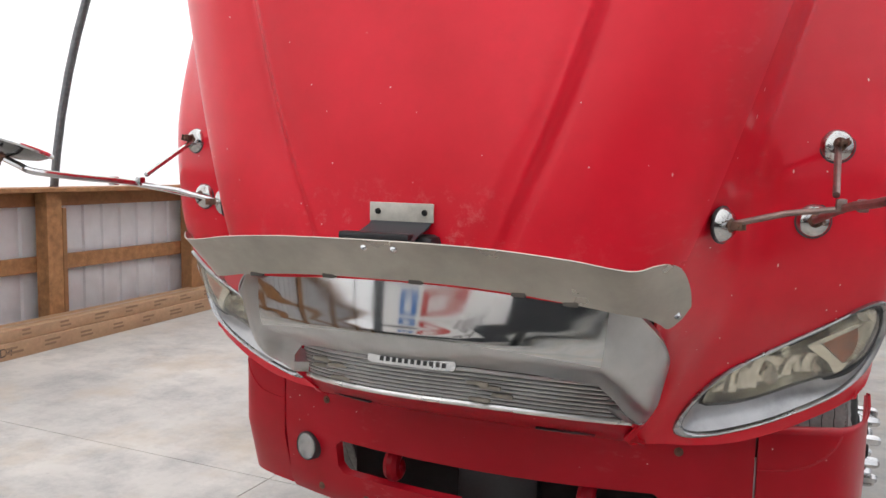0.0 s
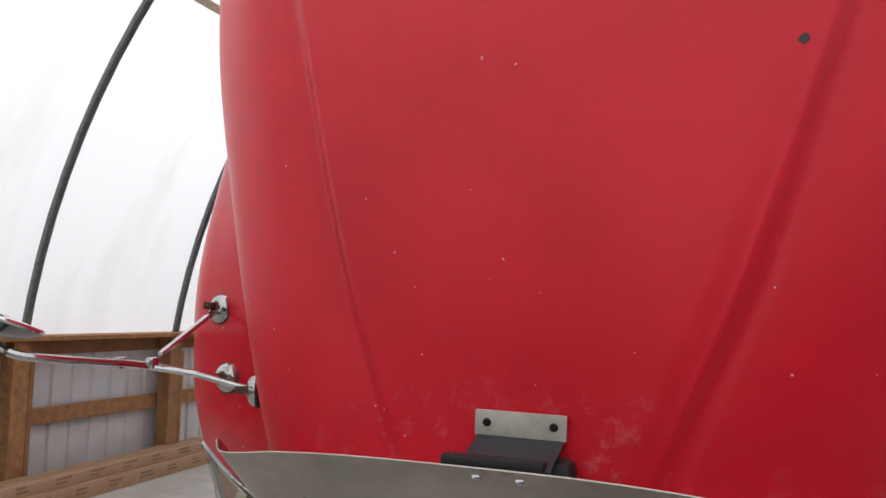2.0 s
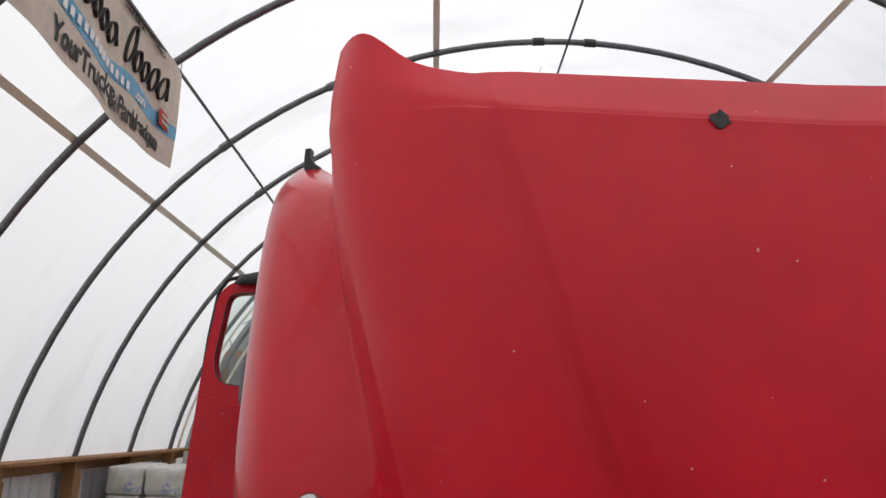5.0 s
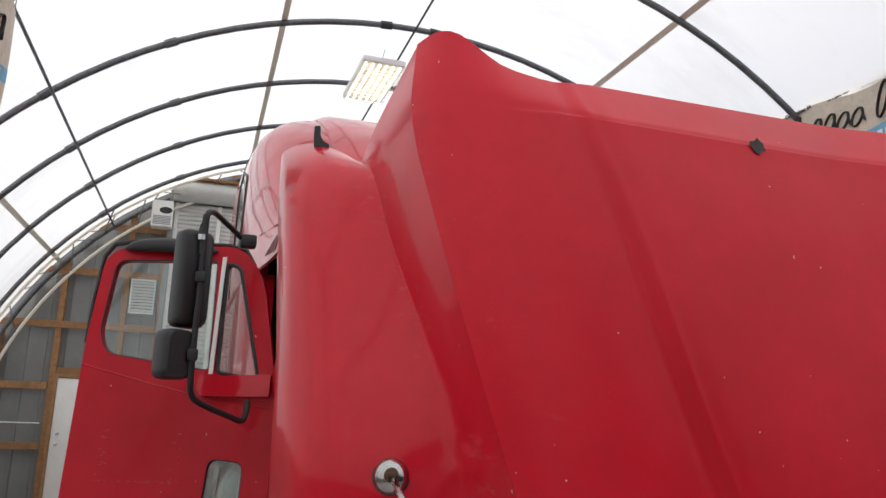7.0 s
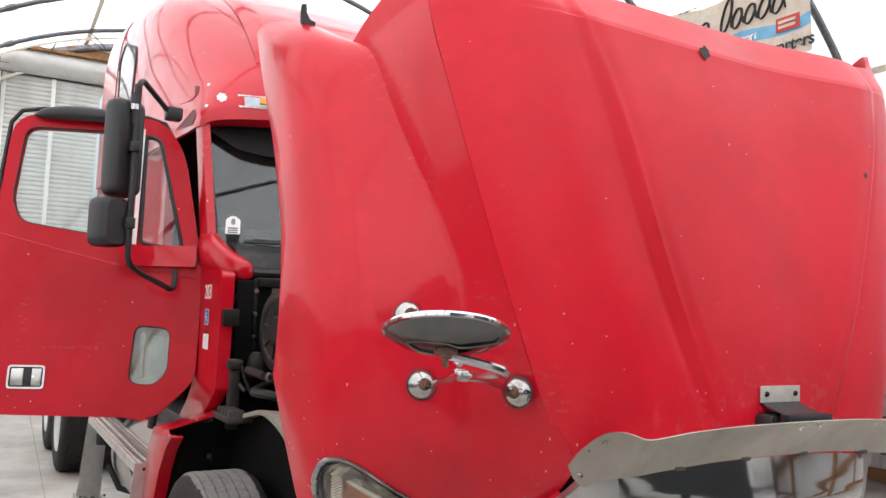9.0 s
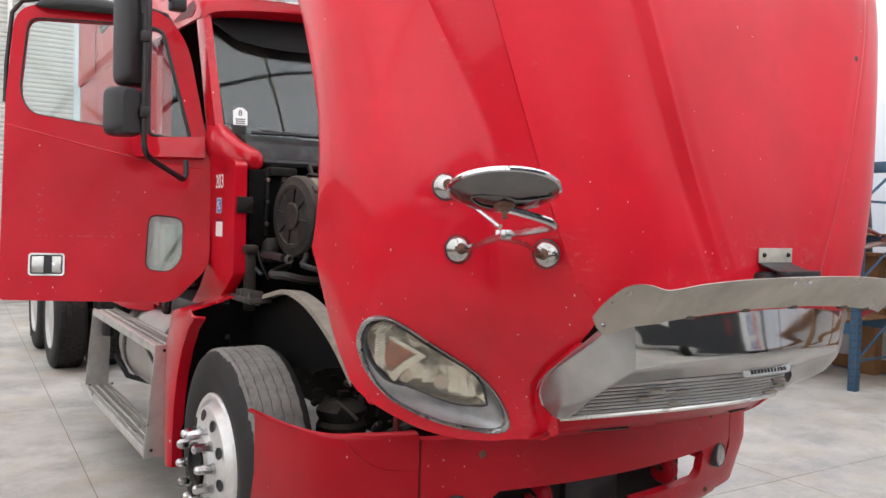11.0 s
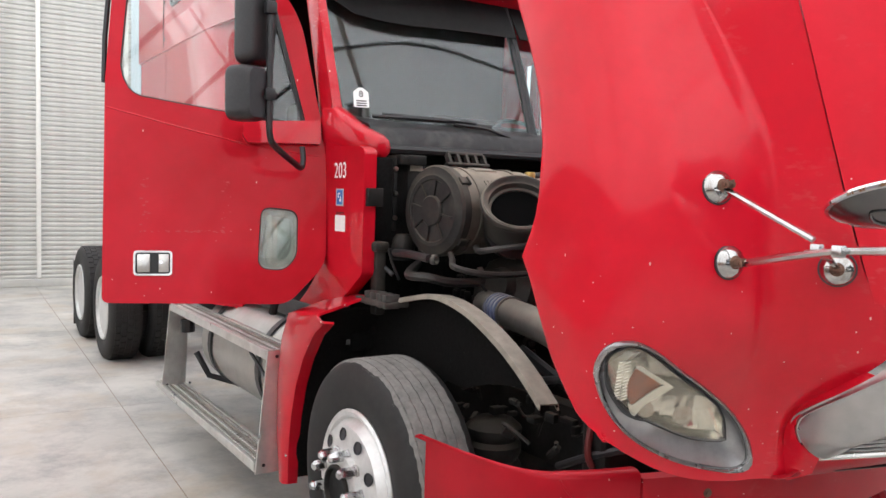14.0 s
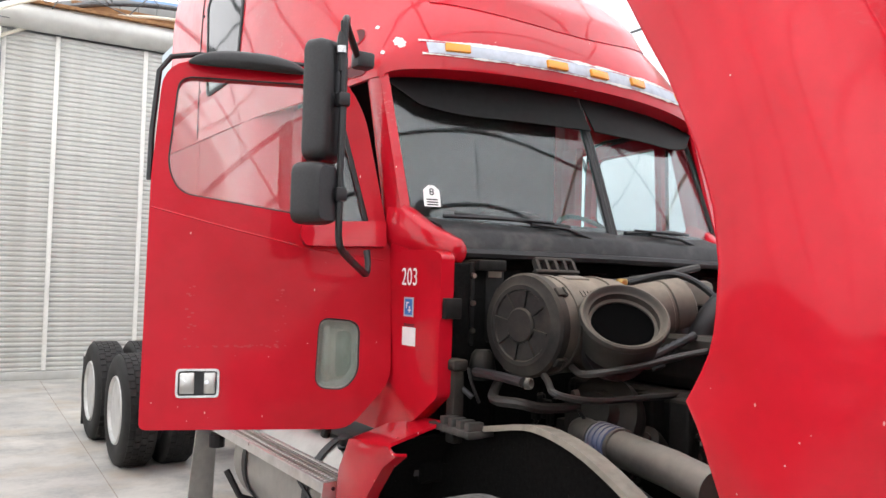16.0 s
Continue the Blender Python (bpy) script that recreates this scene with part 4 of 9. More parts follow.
# the rear edge runs straight down to a blunt corner, then sweeps forward round the wheel
EDGE = [(1.018, 1.072, -0.040), (1.042, 1.096, -0.008), (1.07, 1.110, 0.025), (1.16, 1.125, 0.084), (1.22, 1.130, 0.122), (1.33, 1.150, 0.152), (1.43, 1.163, 0.184), (1.488, 1.168, 0.214), (1.553, 1.180, 0.166), (1.613, 1.191, 0.130), (1.67, 1.194, 0.116), (1.80, 1.197, 0.107), (1.925, 1.196, 0.125), (2.03, 1.198, 0.157), (2.15, 1.197, 0.212), (2.25, 1.198, 0.262), (2.345, 1.199, 0.322), (2.47, 1.20, 0.395), (2.54, 1.195, 0.445), (2.66, 1.19, 0.52)]


def edge_at(z):
    for (za, xa, ya), (zb, xb, yb) in zip(EDGE, EDGE[1:]):
        if z <= zb:
            f = max(0.0, (z - za) / (zb - za))
            return Vector((xa + (xb - xa) * f, ya + (yb - ya) * f, z))
    return Vector((1.19, 0.52, z))


fender_rails[-1] = [edge_at(p.z) for p in fender_rails[-1]]
# a rolled lip just inside the rear edge
fender_rails.insert(-1, [b.lerp(a, 0.16) + Vector((0.004, -0.004, 0)) for a, b in zip(fender_rails[-2], fender_rails[-1])])


def sharpness(z):
    """The fender's valley is crisp near the top and melts away downwards."""
    t = min(1.0, max(0.0, (z - 1.75) / 0.55))
    return t * t * (3 - 2 * t)


# the crease where the inner wall of the fender turns into its face
crease = [(a.lerp(b, 0.45 - 0.31 * sharpness(a.z)), a.lerp(c, 0.45 - 0.29 * sharpness(a.z))) for a, b, c in zip(fender_rails[2], fender_rails[1], fender_rails[3])]
soft_valley = [a.lerp((p + q) / 2, 0.45 * (1 - sharpness(a.z))) for a, (p, q) in zip(fender_rails[2], crease)]
fender_rails = fender_rails[:2] + [[p for p, q in crease], soft_valley, [q for p, q in crease]] + fender_rails[3:]
fender_rows = across(fender_rails)
from mathutils.bvhtree import BVHTree
# the lamps look forward and outward: their outlines are told by reach along LAMP_E and height
LAMP_D, LAMP_E = Vector((0.69, 0.724, 0)), Vector((-0.724, 0.69, 0))
BEZEL = [(0.782, 1.198), (0.775, 1.243), (0.745, 1.285), (0.690, 1.300), (0.635, 1.280), (0.568, 1.228), (0.492, 1.168), (0.412, 1.094), (0.355, 1.016), (0.327, 0.943), (0.330, 0.898), (0.374, 0.886), (0.457, 0.904), (0.556, 0.940), (0.655, 1.000), (0.721, 1.066), (0.762, 1.134)]
BEZEL = [(p.x, p.y) for p in bend([(u, z, 0) for u, z in BEZEL + BEZEL[:1]], 3)[:-1]]


def inside(x, z, pts):
    """Whether x, z lies within an outline."""
    odd = False
    for (xa, za), (xb, zb) in zip(pts, pts[1:] + pts[:1]):
        if (za > z) != (zb > z) and x < (xb - xa) * (z - za) / (zb - za) + xa:
            odd = not odd
    return odd


def cut_outline(bm, pts):
    """Cuts the right-hand fender along an outline, straight through along the lamp's line of sight."""
    for (ua, za), (ub, zb) in zip(pts, pts[1:] + pts[:1]):
        p, q = LAMP_E * ua + Vector((0, 0, za)), LAMP_E * ub + Vector((0, 0, zb))
        d = q - p
        if d.length < 1e-5:
            continue
        nrm = d.cross(LAMP_D).normalized()
        near = []
        for f in bm.faces:
            for v in f.verts:
                c = LAMP_E * v.co.dot(LAMP_E) + Vector((0, 0, v.co.z))
                if v.co.y < 0.3 and (c - p - d * min(1, max(0, (c - p).dot(d) / d.length_squared))).length < 0.06:
                    near.append(f)
                    break
        geom = set(near)
        for f in near:
            geom.update(f.verts)
            geom.update(f.edges)
        bmesh.ops.bisect_plane(bm, geom=list(geom), plane_co=p, plane_no=nrm, dist=1e-5)


HOLE = [(0.58 + (u - 0.58) * 0.985, 1.09 + (z - 1.09) * 0.985) for u, z in BEZEL[::2]]
skin = bmesh.new()
sheet(skin, [[Vector((-p.x, p.y, p.z)) for p in row] for row in fender_rows], -0.01)
tree = BVHTree.FromBMesh(skin)
cut_outline(skin, HOLE)
gone = [f for f in skin.faces if f.calc_center_median().y < 0.3 and inside(f.calc_center_median().dot(LAMP_E), f.calc_center_median().z, HOLE)]
bmesh.ops.delete(skin, geom=gone, context="FACES")
for sg in (-1, 1):
    bm = skin.copy()
    if sg > 0:
        for v in bm.verts:
            v.co.x = -v.co.x
    part("fender", bm, RED_FENDER, hood, "", 40)
skin.free()


def on_lamp(u, z, lift=0.0):
    """The point of the right-hand fender's skin behind u, z."""
    at = LAMP_E * u + Vector((0, 0, z))
    hit, nrm, _, _ = tree.ray_cast(at - LAMP_D * 3, LAMP_D)
    if hit is None:
        hit, nrm, _, _ = tree.find_nearest(at - LAMP_D * 0.75)
    if nrm.dot(LAMP_D) > 0:
        nrm = -nrm
    return hit + (nrm * 0.5 - LAMP_D * 0.5) * lift


# bare patches in the paint
for x, z, w, seed in ((-0.157, 2.506, 0.022, 3), (0.468, 2.195, 0.010, 5)):
    rng = random.Random(seed)
    bm = bmesh.new()
    out = [(w * (0.6 + 0.6 * rng.random()) * math.cos(k * 0.524), w * (0.6 + 0.6 * rng.random()) * math.sin(k * 0.524)) for k in range(12)]
    plate(bm, out, 0.0015, frame_of((x, -0.573 if z > 2.4 else -0.634, z), (1, 0.0, 0), (0, 0.2, 1)))
    part("bare_patch", bm, CHIP_DARK, hood, "dark patch of missing paint")

# -- chin under the grille --
def nose(s, y0, dy, z0, dz, w):
    return Vector((w * s, y0 + dy * s * s, z0 + dz * s * s))


S = [k / 16 - 1 for k in range(33)]
bm = bmesh.new()
rows = [[nose(s, -0.60, 0.29, 1.03, -0.07, 0.51) for s in S], [nose(s, -0.50, 0.22, 0.965, -0.04, 0.52) for s in S], [nose(s, -0.36, 0.12, 0.90, -0.02, 0.53) for s in S], [nose(s, -0.18, -0.02, 0.862, 0.0, 0.54) for s in S], [nose(s, -0.05, -0.1, 0.865, 0.0, 0.54) for s in S]]
sheet(bm, rows, 0.01, True)
# the darker red paints the shade beneath the grille lobes
part("chin", bm, SHADED_RED, hood)
for sg in (-1, 1):
    bm = bmesh.new()
    tube(bm, [nose(sg * k, -0.41, 0.17, 0.915, -0.02, 0.52) for k in (0.5, 0.6, 0.7, 0.8)], 0.008, 6, squash=0.5)
    part("chin_slot", bm, BLACK_TAPE, hood)

# -- chrome grille surround and louvres --
grille = bmesh.new()
stations = ((-0.719, 0.187, 1.378, -0.062, 0.622), (-0.7215, 0.19, 1.36, -0.064, 0.628), (-0.729, 0.197, 1.30, -0.066, 0.624), (-0.736, 0.207, 1.245, -0.068, 0.618), (-0.741, 0.24, 1.20, -0.072, 0.608), (-0.722, 0.35, 1.165, -0.075, 0.592), (-0.690, 0.375, 1.14, -0.075, 0.570))
S = [math.sin(0.5 * math.pi * k / 24) for k in range(-24, 25)]
cols = []
END = 0.80


def brow_profile(s):
    pts = [nose(s, *st) for st in stations]
    e = max(0.0, (abs(s) - 0.55) / 0.25) * 0.10
    pts[-1] = pts[-1].lerp(nose(s, -0.625, 0.305, 1.015, -0.068, 0.53), min(1.0, e))
    return bend(pts, 4)


base_end = brow_profile(END)
rim_top = bend((base_end[0], (0.556, -0.585, 1.300), (0.604, -0.545, 1.244), (0.622, -0.470, 1.186), (0.612, -0.375, 1.124), (0.590, -0.308, 1.078), (0.584, -0.290, 1.045)), 8)
rim_low = bend((base_end[-1], (0.490, -0.428, 1.040), (0.517, -0.385, 0.992), (0.545, -0.347, 0.966), (0.562, -0.318, 0.978), (0.577, -0.296, 1.008), (0.583, -0.289, 1.040)), 8)
lobe_rim = rim_top + rim_low[:22:-1]
for s in S:
    a = abs(s)
    if a <= END:
        cols.append(brow_profile(s))
        continue
    g = min(47.999, 48 * (a - END) / (1 - END))
    k = int(g)
    hi, lo = rim_top[k].lerp(rim_top[k + 1], g - k), rim_low[k].lerp(rim_low[k + 1], g - k)
    n = len(base_end) - 1
    col = [hi.lerp(lo, q / n) + (base_end[q] - base_end[0].lerp(base_end[-1], q / n)) * (1 - 0.9 * g / 48) for q in range(n + 1)]
    cols.append([Vector((math.copysign(p.x, s), p.y, p.z)) for p in col])
sheet(grille, [[c[i] for c in cols] for i in range(len(cols[0]))], 0.006, True)
surround = part("grille_surround", grille, HAZY_CHROME, hood, "scratched chrome grille surround", 50)
# the mirror strip keeps its shine; lobes and lower lip are worn dull
surround.data.materials.append(DULL_CHROME)
for pl in surround.data.polygons:
    c = pl.center
    if c.z < 1.215 - 0.07 * (c.x / 0.6) ** 2 or abs(c.x) > 0.50:
        pl.material_index = 1
bm = bmesh.new()
sheet(bm, [[nose(s, -0.7265 - 0.003 * f, 0.190 + 0.002 * f, 1.362 - 0.021 * f * (1 - 0.9 * max(0, (abs(s) - 0.55) / 0.35) ** 2), -0.064, 0.624) for s in S if abs(s) < 0.91] for f in (0.0, 0.5, 1.0)], 0.003, True)
part("nose_strip", bm, RED_HOOD, hood, "strip of red paint showing below the deflector")
for sg in (-1, 1):
    bm = bmesh.new()
    edge = [Vector((sg * p.x, p.y, p.z)) for p in lobe_rim[:-16]]
    out = [sg * (0.012 - 0.024 * min(1.0, k / 30)) for k in range(len(edge))]
    sheet(bm, [edge, [p + Vector((d, 0.016, 0)) for p, d in zip(edge, out)], [p + Vector((d, 0.03, 0)) for p, d in zip(edge, out)]], 0.004)
    bmesh.ops.recalc_face_normals(bm, faces=bm.faces)
    part("surround_return", bm, DULL_CHROME, surround, "", 60)
    # the lobe's lower lip turns in behind the ends of the louvres
    bm = bmesh.new()
    lip = [Vector((sg * p.x, p.y, p.z)) for p in rim_low[12:45]]
    sheet(bm, [lip, [p + Vector((-sg * 0.018, 0.008, -0.001)) for p in lip], [p + Vector((-sg * 0.040, 0.022, -0.002)) for p in lip]], 0.002)
    bmesh.ops.recalc_face_normals(bm, faces=bm.faces)
    part("surround_lip", bm, DULL_CHROME, surround, "", 60)
bm = bmesh.new()
tube(bm, [nose(s, -0.604, 0.292, 1.022, -0.066, 0.515) for s in S], 0.009, 8)
part("grille_edge", bm, BRUSHED, surround)
N_LOUV = 8
for k in range(N_LOUV):
    f = (k + 0.5) / N_LOUV
    bm = bmesh.new()
    w = (0.545 - 0.045 * f) * (0.86 + 0.12 * f)
    y0, dy = -0.668 + 0.06 * f, (0.36 - 0.065 * f) * (0.86 + 0.12 * f) ** 2
    z0, dz = 1.132 - 0.10 * f, (-0.073 + 0.006 * f) * (0.86 + 0.12 * f) ** 2
    tube(bm, [nose(s, y0, dy, z0, dz, w) for s in S], 0.0085, 8, squash=0.65)
    part("louvre", bm, GRILLE, surround)
bm = bmesh.new()
sheet(bm, [[nose(s, -0.645, 0.36, 1.15, -0.072, 0.56) for s in S], [nose(s, -0.58, 0.29, 1.04, -0.066, 0.51) for s in S]], 0.004)
part("grille_backing", bm, GREASE, surround)
# red corners that close the nose between the lobes, the fenders and the chin
inner_edge = [p for p in fender_rails[0] if p.z < 1.24][::-1]
lobe_edge = [p + Vector((-0.008 if p.z > 1.05 else 0.002, 0.010, 0)) for p in lobe_rim[18:]] + [Vector((0.520, -0.318, 0.945)), Vector((0.505, -0.300, 0.922)), Vector((0.495, -0.280, 0.900))]
for sg in (-1, 1):
    bm = bmesh.new()
    rows = []
    for k, p in enumerate(inner_edge):
        q = lobe_edge[round((len(lobe_edge) - 1) * k / (len(inner_edge) - 1))]
        rows.append([Vector((sg * r.x, r.y, r.z)) for r in (q + Vector((-0.012, 0.02, 0.0)) * (1.0 if q.z > 1.06 else 0.0) + Vector((0, 0.001, 0)), q, q.lerp(p, 0.4), q.lerp(p, 0.8), p + Vector((0.002, 0.002, 0)))])
    sheet(bm, rows, 0.004 if sg > 0 else -0.004)
    part("nose_corner", bm, RED_FENDER, hood, "", 60)
# cracked stretches in the louvres
rng = random.Random(4)
for k in range(9):
    f = rng.random()
    s0 = rng.choice((-0.62, -0.5, 0.36, 0.44, 0.5)) + rng.uniform(-0.04, 0.04)
    bm = bmesh.new()
    p = nose(s0, -0.68 + 0.06 * f, 0.36 - 0.065 * f, 1.125 - 0.10 * f, -0.073, 0.545 - 0.045 * f)
    box(bm, p - Vector((0.03, 0.006, 0.005)), p + Vector((0.03, 0.006, 0.006)), bevel=0.003)
    part("louvre_splice", bm, LINER, surround)
bd = bmesh.new()
plate(bd, rounded([(-0.12, -0.014), (0.12, -0.014), (0.12, 0.014), (-0.12, 0.014)], 0.014), 0.006, frame_of((0.02, -0.688, 1.138), (1, 0, 0), (0, 0.25, 1)))
badge = part("badge", bd, BRUSHED, surround, "pale oval badge plate with dark bars")
bm = bmesh.new()
for k in range(11):
    x = -0.085 + k * 0.017
    plate(bm, [(x, -0.006), (x + 0.010, -0.006), (x + 0.010, 0.006), (x, 0.006)], 0.002, frame_of((0.02, -0.6945, 1.138), (1, 0, 0), (0, 0.25, 1)))
part("badge_bars", bm, INK, badge)

# -- stainless bug deflector with its centre bracket --
V = [math.sin(math.pi * k / 160) for k in range(-80, 81)]
bm = bmesh.new()
DEFL_HI = bend(((0, -0.838, 1.452), (0.15, -0.836, 1.451), (0.30, -0.828, 1.447), (0.45, -0.810, 1.436), (0.535, -0.796, 1.424), (0.584, -0.793, 1.422), (0.610, -0.768, 1.432), (0.630, -0.740, 1.434), (0.648, -0.699, 1.420), (0.655, -0.632, 1.372), (0.652, -0.586, 1.328)), 8)
DEFL_LO = bend(((0, -0.752, 1.350), (0.15, -0.750, 1.349), (0.30, -0.741, 1.343), (0.45, -0.726, 1.330), (0.525, -0.704, 1.318), (0.560, -0.690, 1.313), (0.576, -0.676, 1.309), (0.587, -0.648, 1.299), (0.598, -0.617, 1.286), (0.610, -0.595, 1.274), (0.634, -0.583, 1.298)), 8)
DEFL_STEP = (0, 0.23, 0.46, 0.69, 0.82, 0.88, 0.91, 0.94, 0.965, 0.985, 1.0)


def defl(s, f):
    """A point of the deflector: s from end to end, f from its foot to its rim; the ends fold back as wings."""
    a = min(1.0, abs(s))
    k = max(i for i in range(10) if DEFL_STEP[i] <= a)
    u = 8 * (k + (a - DEFL_STEP[k]) / (DEFL_STEP[k + 1] - DEFL_STEP[k]))
    i = min(79, int(u))
    p = DEFL_LO[i].lerp(DEFL_LO[i + 1], u - i).lerp(DEFL_HI[i].lerp(DEFL_HI[i + 1], u - i), f)
    p.y += 0.010 * math.sin(math.pi * f) * max(0.0, 1 - (a / 0.9) ** 4)
    if s > 0.88:
        p.x += 0.022 * (s - 0.88) / 0.12
    return Vector((math.copysign(p.x, s), p.y, p.z))


sheet(bm, [[defl(s, f) for s in V] for f in (0, 0.15, 0.35, 0.6, 0.8, 1.0)], 0.003, True)
deflector = part("bug_deflector", bm, DULL_STEEL, hood, "dull stainless bug deflector", 30)
for s in (-0.988, -0.09, 0.06, 0.988):
    bm = bmesh.new()
    p = defl(s, 0.80 if abs(s) < 0.5 else 0.35)
    lathe(bm, [(0.0, 0.008), (0.007, 0.006), (0.009, 0)], frame_of(p + Vector((0, -0.004, 0)), (1, 0, 0), (0, 0.3, 1)), 10)
    part("rivet", bm, PITTED, deflector)
for s in (-0.62, -0.28, 0.1, 0.48, 0.66):
    bm = bmesh.new()
    p = defl(s, 0.02)
    box(bm, p + Vector((-0.018, -0.004, -0.010)), p + Vector((0.018, 0.012, 0.004)), bevel=0.003)
    part("clip", bm, DUSTY, deflector)
bm = bmesh.new()
box(bm, (-0.085, -0.722, 1.487), (0.085, -0.716, 1.533), pose(0, 0, 0), 0.002)
bracket = part("bracket", bm, CREAM, hood, "folded steel bracket riveted to the hood")
bm = bmesh.new()
sheet(bm, [[Vector((x, y, z)) for x in (-0.08, 0.08)] for y, z in ((-0.722, 1.488), (-0.735, 1.480), (-0.805, 1.460), (-0.826, 1.452))], 0.004, True)
part("bracket_arm", bm, mat("grey_bracket", (0.045, 0.047, 0.052), 0.42, 0.3), bracket)
bm = bmesh.new()
box(bm, (-0.105, -0.772, 1.40), (0.105, -0.70, 1.46), None, 0.018)
part("bracket_block", bm, HOSE, bracket)
bm = bmesh.new()
box(bm, (-0.11, -0.832, 1.447), (0.07, -0.800, 1.467), None, 0.003)
part("bracket_pad", bm, HOSE, bracket)
for x in (-0.062, 0.062):
    bm = bmesh.new()
    lathe(bm, [(0.0, 0.006), (0.006, 0.005), (0.008, 0)], pose(x, -0.722, 1.511, 90), 12)
    part("rivet", bm, GREASE, bracket)

# -- headlights, one on each fender --
LAMP_C = Vector((0.585, 1.10))
GLOW = [(0.741, 1.172), (0.750, 1.226), (0.728, 1.262), (0.682, 1.280), (0.628, 1.254), (0.559, 1.196), (0.479, 1.126), (0.432, 1.082), (0.408, 1.036), (0.396, 0.972), (0.486, 0.986), (0.553, 1.014), (0.625, 1.055), (0.690, 1.102), (0.730, 1.146)]
GLOW = [(p.x, p.y) for p in bend([(u, z, 0) for u, z in GLOW[:9]], 3)] + [(p.x, p.y) for p in bend([(u, z, 0) for u, z in GLOW[9:] + GLOW[:1]], 3)[:-1]]


def polar(pts, n=120):
    """An outline told by its reach from the lamp's middle at even angles."""
    out = []
    for k in range(n):
        a = 2 * math.pi * k / n
        d = Vector((math.cos(a), math.sin(a)))
        best = 0.05
        for p, q in zip(pts, pts[1:] + pts[:1]):
            p, q = Vector(p) - LAMP_C, Vector(q) - LAMP_C
            e = q - p
            den = d.x * e.y - d.y * e.x
            if abs(den) < 1e-9:
                continue
            r, u = (p.x * e.y - p.y * e.x) / den, (p.x * d.y - p.y * d.x) / den
            if r > 0 and -1e-6 <= u <= 1 + 1e-6:
                best = max(best, r)
        out.append(d * best)
    return out


RIM, PANE = polar(BEZEL), polar(GLOW)


OLD_AMBER = mat("old_amber", (0.22, 0.060, 0.022), 0.3, coat=0.4, grain=0.3, grain_scale=30)
LAMP_FRAME = mat("lamp_fork", (0.70, 0.68, 0.61), 0.25, 0.6, grain=0.15, grain_scale=20, bump=0.2, bump_scale=20)


